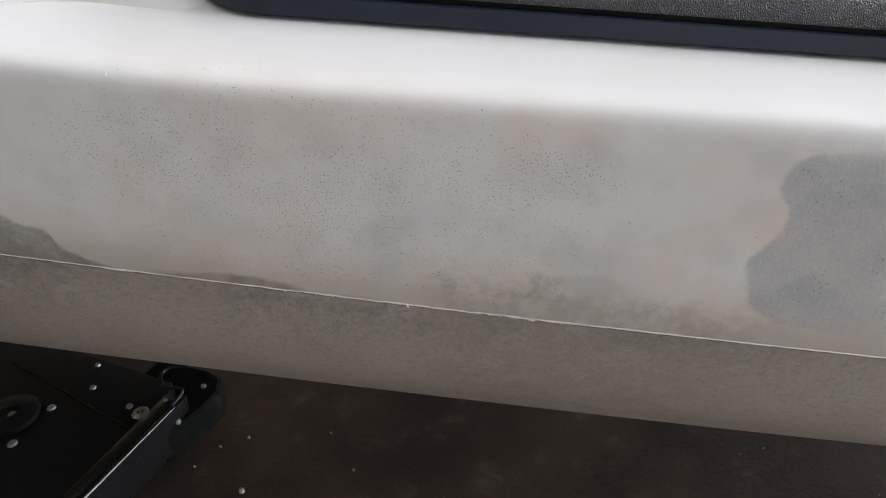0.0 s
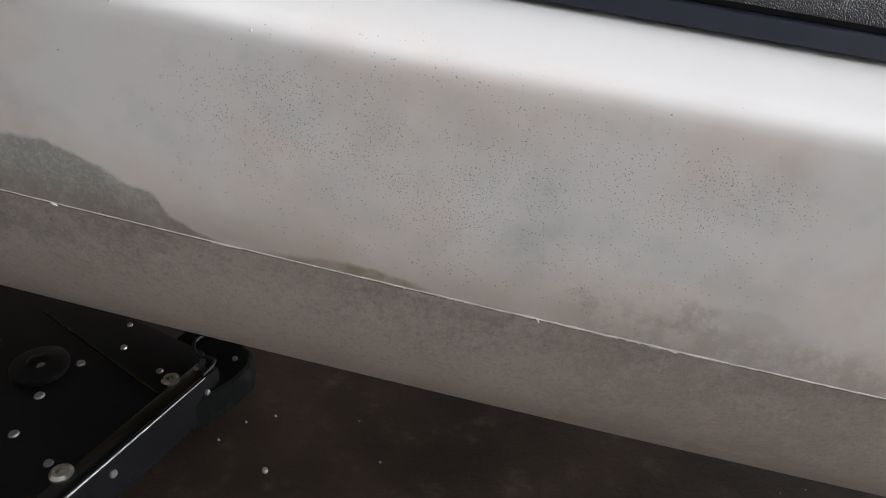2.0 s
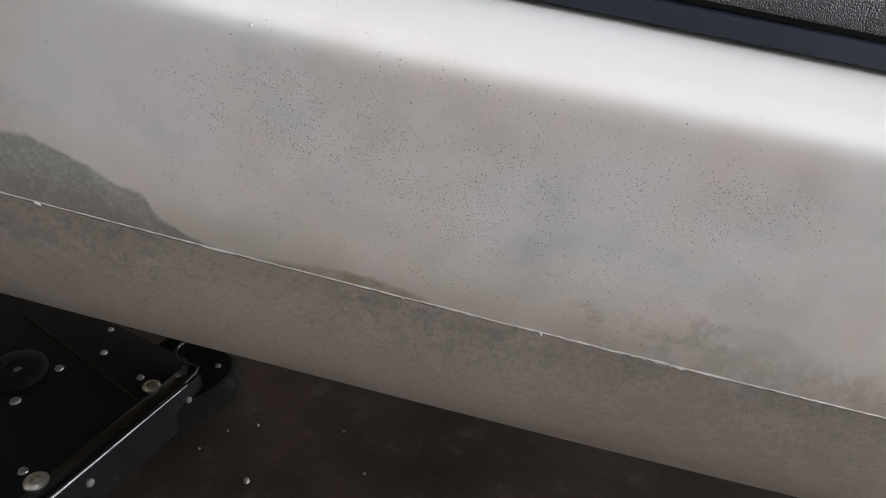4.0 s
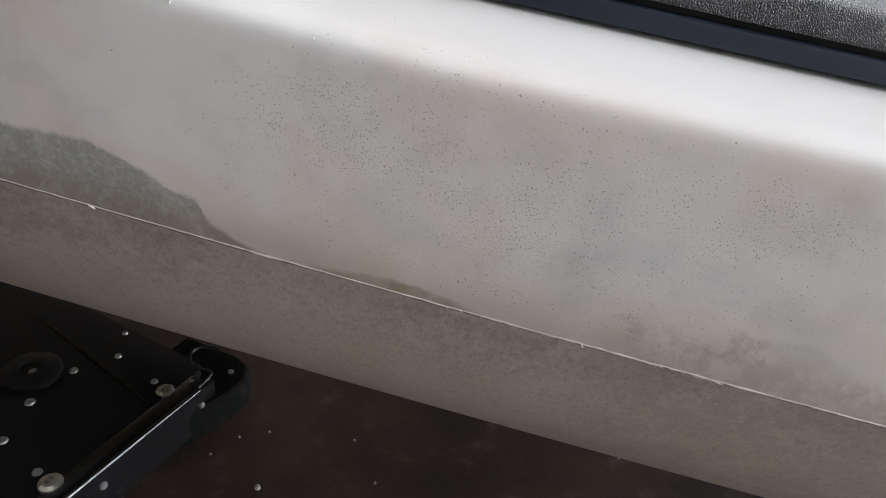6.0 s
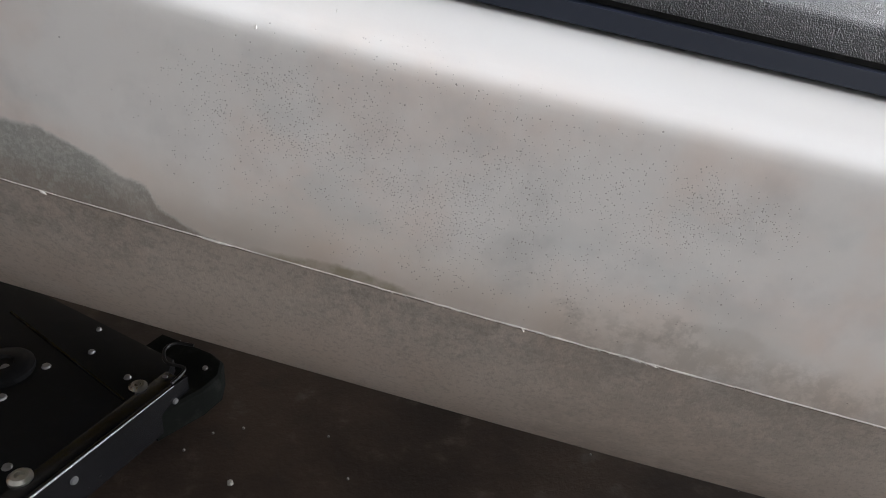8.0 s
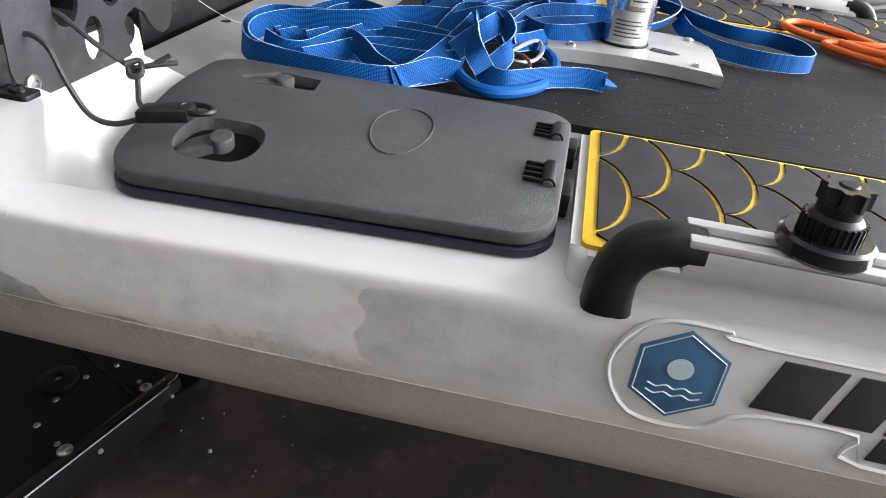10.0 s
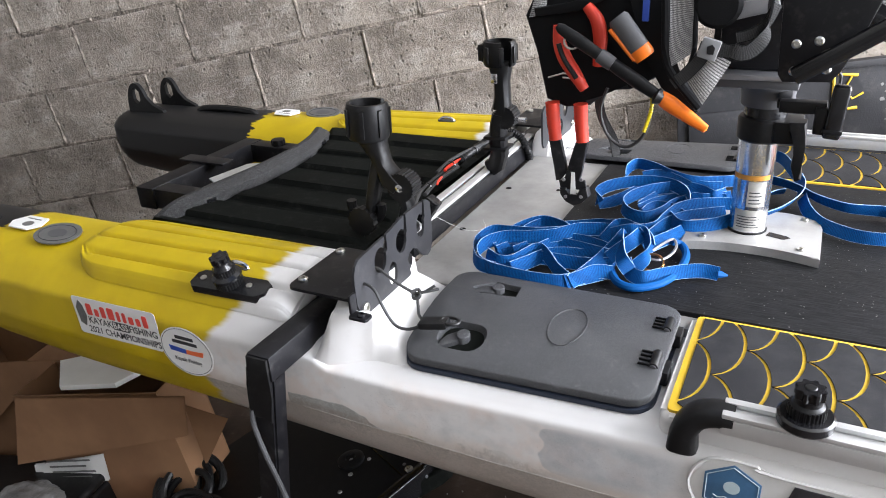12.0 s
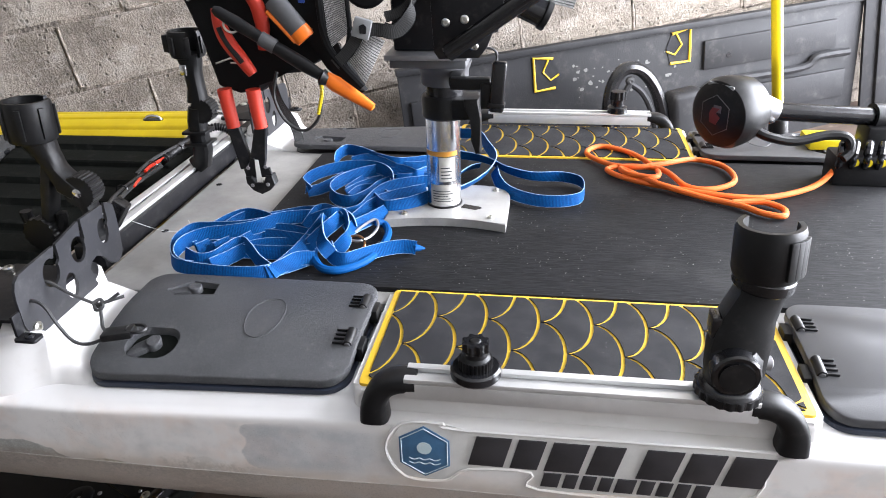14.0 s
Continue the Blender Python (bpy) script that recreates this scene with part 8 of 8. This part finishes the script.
for k in range(12):
    f = k / 11
    cx, cy, r = -1.035 + rnd.uniform(-0.03, 0.03), 0.035 + rnd.uniform(-0.015, 0.03), rnd.uniform(0.05, 0.095)
    w1, w2 = rnd.uniform(-0.02, 0.02), rnd.uniform(-0.02, 0.02)
    part("loop", tube(spline([(cx + r * math.cos(q) * (1 + 0.14 * math.sin(2 * q + k)), cy + 0.75 * r * math.sin(q), 0.010 + 0.085 * f + w1 * math.sin(q) * f + w2 * math.cos(q) * f) for q in [2 * math.pi * j / 12 for j in range(12)]], 5, closed=True), 0.0068, 8, closed=True), "black_plastic", cable)
for k, (p0, p1, p2, p3) in enumerate((((-1.34, 0.13, 0.01), (-1.22, 0.14, 0.03), (-1.12, 0.10, 0.02), (-1.02, 0.02, 0.01)), ((-1.30, 0.10, 0.02), (-1.16, 0.19, 0.05), (-1.06, 0.17, 0.03), (-0.98, 0.10, 0.01)))):
    part("loop", tube(spline([p0, p1, p2, p3], 8), 0.008, 8), "black_plastic", cable)
for k in range(7):
    r, tilt, turn = 0.078 - 0.005 * k, radians(38 + 5 * (k % 3)), radians(25 + 9 * ((k * 2) % 5))
    ring = []
    for j in range(24):
        q = 2 * math.pi * j / 24
        a, b = r * math.cos(q), r * 0.9 * math.sin(q + 0.06 * k)
        ring.append((-1.135 + 0.012 * (k % 3) + a * math.cos(turn) - b * math.cos(tilt) * math.sin(turn), 0.135 - 0.006 * k + a * math.sin(turn) + b * math.cos(tilt) * math.cos(turn), 0.075 + 0.004 * (k % 4) + b * math.sin(tilt)))
    part("loop", tube(ring, 0.0085, 8, closed=True), "black_plastic", cable)
part("plug", lathe([(0.018, 0.0), (0.022, 0.004), (0.022, 0.030), (0.016, 0.042), (0.010, 0.050)], Matrix.Translation((-1.10, 0.09, 0.012)) @ at(0, 0, 0, 60, 0, 20), 16), "black_plastic", cable)
part("chain", tube(spline([(-1.02, 0.02, 0.02), (-0.98, 0.06, 0.05), (-0.95, 0.12, 0.07), (-0.93, 0.18, 0.06)], 8), 0.004, 6, taper=[1 if k % 2 else 0.6 for k in range(25)]), "grey_metal", cable)

# low black steel cart under the hull
cart = thing("steel_cart", "low black steel cart deck with bright bolts, under the hull", "cart", (-0.75, 0.28, 0.0), Matrix.Identity(4))
A, B_ = Vector((-0.6040, 0.3420)), Vector((-0.6638, 0.1652))
e1 = (A - B_).normalized()
e2 = Vector((-e1.y, e1.x))
CM = Matrix(((e1.x, e2.x, 0, B_.x), (e1.y, e2.y, 0, B_.y), (0, 0, 1, 0), (0, 0, 0, 1)))
L = (A - B_).length
part("deck", prism([(-0.25, 0.010), (L - 0.03, 0.010), (L + 0.015, 0.035), (L + 0.03, 0.50), (-0.25, 0.50)], 0.050, 0.0675, 0.003, m=CM), "cart_steel", cart)
part("edge_angle", box((-0.26, 0.000, 0.018), (L, 0.006, 0.0700), 0.0015, m=CM), "black_gloss", cart, "polished black edge angle")
part("edge_flange", box((-0.26, 0.0062, 0.0630), (L - 0.006, 0.026, 0.0695), 0.0015, m=CM), "black_gloss", cart)
part("bumper", prism([(L - 0.05, 0.002), (L + 0.006, -0.012), (L + 0.036, -0.012), (L + 0.058, 0.002), (L + 0.064, 0.024), (L + 0.060, 0.10), (L - 0.05, 0.10)], 0.012, 0.0495, 0.008, m=CM, segs=3), "tray_plastic", cart)
part("hook", tube([CM @ Vector(p) for p in spline([(L - 0.020, 0.004, 0.072), (L + 0.002, 0.006, 0.076), (L - 0.004, 0.026, 0.080), (L + 0.009, 0.041, 0.082), (L + 0.024, 0.040, 0.082), (L + 0.034, 0.022, 0.080)], 6)], 0.0020, 7), "black_plastic", cart)
part("worn_edge", tube([CM @ Vector(p) for p in ((-0.26, 0.0008, 0.0699), (-0.05, 0.0008, 0.0699), (L * 0.5, 0.0008, 0.0699), (L - 0.02, 0.0008, 0.0699))], 0.0013, 6, taper=[1, 1, 0.75, 0.35]), "grey_metal", cart, "edge worn to bright metal")
part("ridge", tube([Vector((-0.8514, 0.3999, 0.0672)), Vector((-0.6516, 0.2927, 0.0672))], 0.0022, 6), "black_gloss", cart)
part("wheel_boss", lathe([(0.031, 0), (0.031, 0.006), (0.026, 0.010), (0.012, 0.011), (0.010, 0.008), (0, 0.008)], Matrix.Translation((-0.796, 0.307, 0.0676)), 28), "cart_steel", cart)
for x, y, r in ((-0.6467, 0.3135, 0.0098), (-0.6888, 0.1762, 0.0112)):
    screw("washer_bolt", cart, Matrix.Translation((x, y, 0.0677)), r, label="bright washer-head bolt")
for x, y, r in ((-0.7571, 0.3219, 0.0052), (-0.7899, 0.3024, 0.005), (-0.7718, 0.2676, 0.0058), (-0.7644, 0.2144, 0.0055), (-0.7094, 0.1867, 0.005), (-0.6657, 0.3261, 0.0042), (-0.6272, 0.3354, 0.0036), (-0.7242, 0.3556, 0.0042), (-0.7377, 0.3949, 0.0035)):
    part("rivet", lathe([(r, 0), (r * 0.8, 0.002), (0, 0.003)], Matrix.Translation((x, y, 0.0677 if x > -0.78 else 0.0757)), 10), "grey_metal", cart)
for a, z, r in ((L - 0.022, 0.050, 0.0038), (0.034, 0.052, 0.0046), (L - 0.020, 0.034, 0.0030), (L - 0.014, 0.028, 0.0028)):
    part("rivet", lathe([(r, 0), (r * 0.8, 0.002), (0, 0.003)], CM @ at(a, -0.0002, z, 90), 10), "grey_metal", cart)
part("rivet", lathe([(0.0034, 0), (0.003, 0.002), (0, 0.003)], CM @ at(L + 0.036, 0.010, 0.0497), 10), "grey_metal", cart)
for k in range(3):
    part("caster", lathe([(0.0, -0.010), (0.019, -0.010), (0.021, -0.006), (0.021, 0.006), (0.019, 0.010), (0.0, 0.010)], CM @ at(-0.2 + 0.16 * k, 0.42, 0.021, 90), 16), "black_plastic", cart)
for k in range(2):
    part("caster", lathe([(0.0, -0.010), (0.019, -0.010), (0.021, -0.006), (0.021, 0.006), (0.019, 0.010), (0.0, 0.010)], CM @ at(-0.16 + 0.26 * k, 0.06, 0.021, 90), 16), "black_plastic", cart)
part("back_rail", box((-0.25, 0.46, 0.018), (L, 0.50, 0.0498), 0.002, m=CM), "cart_steel", cart)

grit = thing("floor_grit", "scattered pale grit and paint flakes on the floor", "debris", (-0.5, 0.27, 0.0), Matrix.Identity(4))
grit["kind"] = "stuff"
bm = bmesh.new()
rnd = random.Random(11)
for x, y, s in [(-0.5293, 0.2667, 0.0036), (-0.545, 0.345, 0.0018), (-0.575, 0.330, 0.0016), (-0.41, 0.30, 0.0016)] + [(rnd.uniform(-0.7, 0.5), rnd.uniform(0.0, 0.9), rnd.uniform(0.0005, 0.0016)) for _ in range(70)]:
    lathe([(s, 0.0), (s * 0.8, s), (0, s * 1.3)], at(x, y, 0.0002), 6, bm)
part("flakes", bm, "label_grey", grit, kind="stuff")


# ---------- block wall, piece by piece ----------
def block_mesh(seed, w, h):
    """A rough-faced block, its face a little uneven and its arrises worn."""
    rnd = random.Random(seed)
    bm = bmesh.new()
    nx, nz = 6, 4
    off = Vector((rnd.uniform(0, 50), rnd.uniform(0, 50), 0))
    grid = {}
    for i in range(nx + 1):
        for j in range(nz + 1):
            x, z = -w / 2 + w * i / nx, -h / 2 + h * j / nz
            edge = i in (0, nx) or j in (0, nz)
            d = 0.0025 * noise.noise(off + Vector((x * 9, z * 9, 0))) - (0.0015 + 0.0025 * rnd.random() if edge else 0.0)
            grid[i, j] = bm.verts.new((x + (rnd.uniform(-0.002, 0.002) if edge else 0), d, z + (rnd.uniform(-0.0015, 0.0015) if edge else 0)))
    for i in range(nx):
        for j in range(nz):
            bm.faces.new((grid[i, j], grid[i, j + 1], grid[i + 1, j + 1], grid[i + 1, j]))
    rim = [(i, 0) for i in range(nx + 1)] + [(nx, j) for j in range(1, nz + 1)] + [(i, nz) for i in range(nx - 1, -1, -1)] + [(0, j) for j in range(nz - 1, 0, -1)]
    back = [bm.verts.new((grid[k].co.x, -0.06, grid[k].co.z)) for k in rim]
    for a in range(len(rim)):
        b = (a + 1) % len(rim)
        bm.faces.new((grid[rim[a]], grid[rim[b]], back[b], back[a]))
    bmesh.ops.recalc_face_normals(bm, faces=bm.faces)
    me = bpy.data.meshes.new("block")
    bm.to_mesh(me)
    bm.free()
    me.materials.append(M["block"])
    me.shade_smooth()
    me.set_sharp_from_angle(angle=radians(30))
    return me


BU, BH, JOINT = 0.406, 0.203, 0.014
whole = [block_mesh(k, BU - JOINT, BH - JOINT) for k in range(6)]
rnd = random.Random(5)
for r in range(-4, 9):
    zc = 0.8636 + BH * (r + 0.5)
    if zc - BH / 2 < -0.05 or zc + BH / 2 > ROOM_H + 0.05:
        continue
    shift = 0.0 if r % 2 == 0 else BU / 2
    for c in range(-5, 12):
        uc = BU * (c + 0.5) + shift
        if uc - BU / 2 < ROOM_U0 - 0.15 or uc + BU / 2 > ROOM_U1:
            continue
        ob = new("block", rnd.choice(whole))
        ob.parent = wall
        ob.matrix_basis = pose(uc + rnd.uniform(-0.002, 0.002), 0.001 * rnd.uniform(-2, 2), zc + rnd.uniform(-0.0015, 0.0015), 0, rnd.uniform(-0.25, 0.25))


# squeezed-out mortar along the joints
def ridge(bm, a, b, r, seed):
    rr = random.Random(seed)
    n = max(3, int((Vector(b) - Vector(a)).length / 0.018))
    line = [Vector(a).lerp(Vector(b), k / n) + Vector((rr.uniform(-0.0012, 0.0012), rr.uniform(-0.0025, 0.0), rr.uniform(-0.0012, 0.0012))) for k in range(n + 1)]
    tube(line, r, 6, bm=bm, taper=[0.65 + 0.6 * rr.random() for _ in line])


bm = bmesh.new()
for r in range(-4, 9):
    z0 = 0.8636 + BH * r
    if z0 < 0 or z0 + BH > ROOM_H + 0.05:
        continue
    shift = 0.0 if r % 2 == 0 else BU / 2
    for c in range(-4, 11):
        u = BU * c + shift
        ridge(bm, (u, -0.005, z0 + 0.008), (u, -0.005, z0 + BH - 0.008), 0.0065, 31 * r + c + 900)
        if rnd.random() < 0.8:
            ridge(bm, (u + 0.01, -0.006, z0 + 0.003), (u + BU * rnd.uniform(0.5, 0.98), -0.006, z0 + 0.003), 0.0060, 77 * r + c + 5000)
part("mortar", bm, "mortar", wall, "pale mortar squeezed from the joints", 60, kind="stuff")
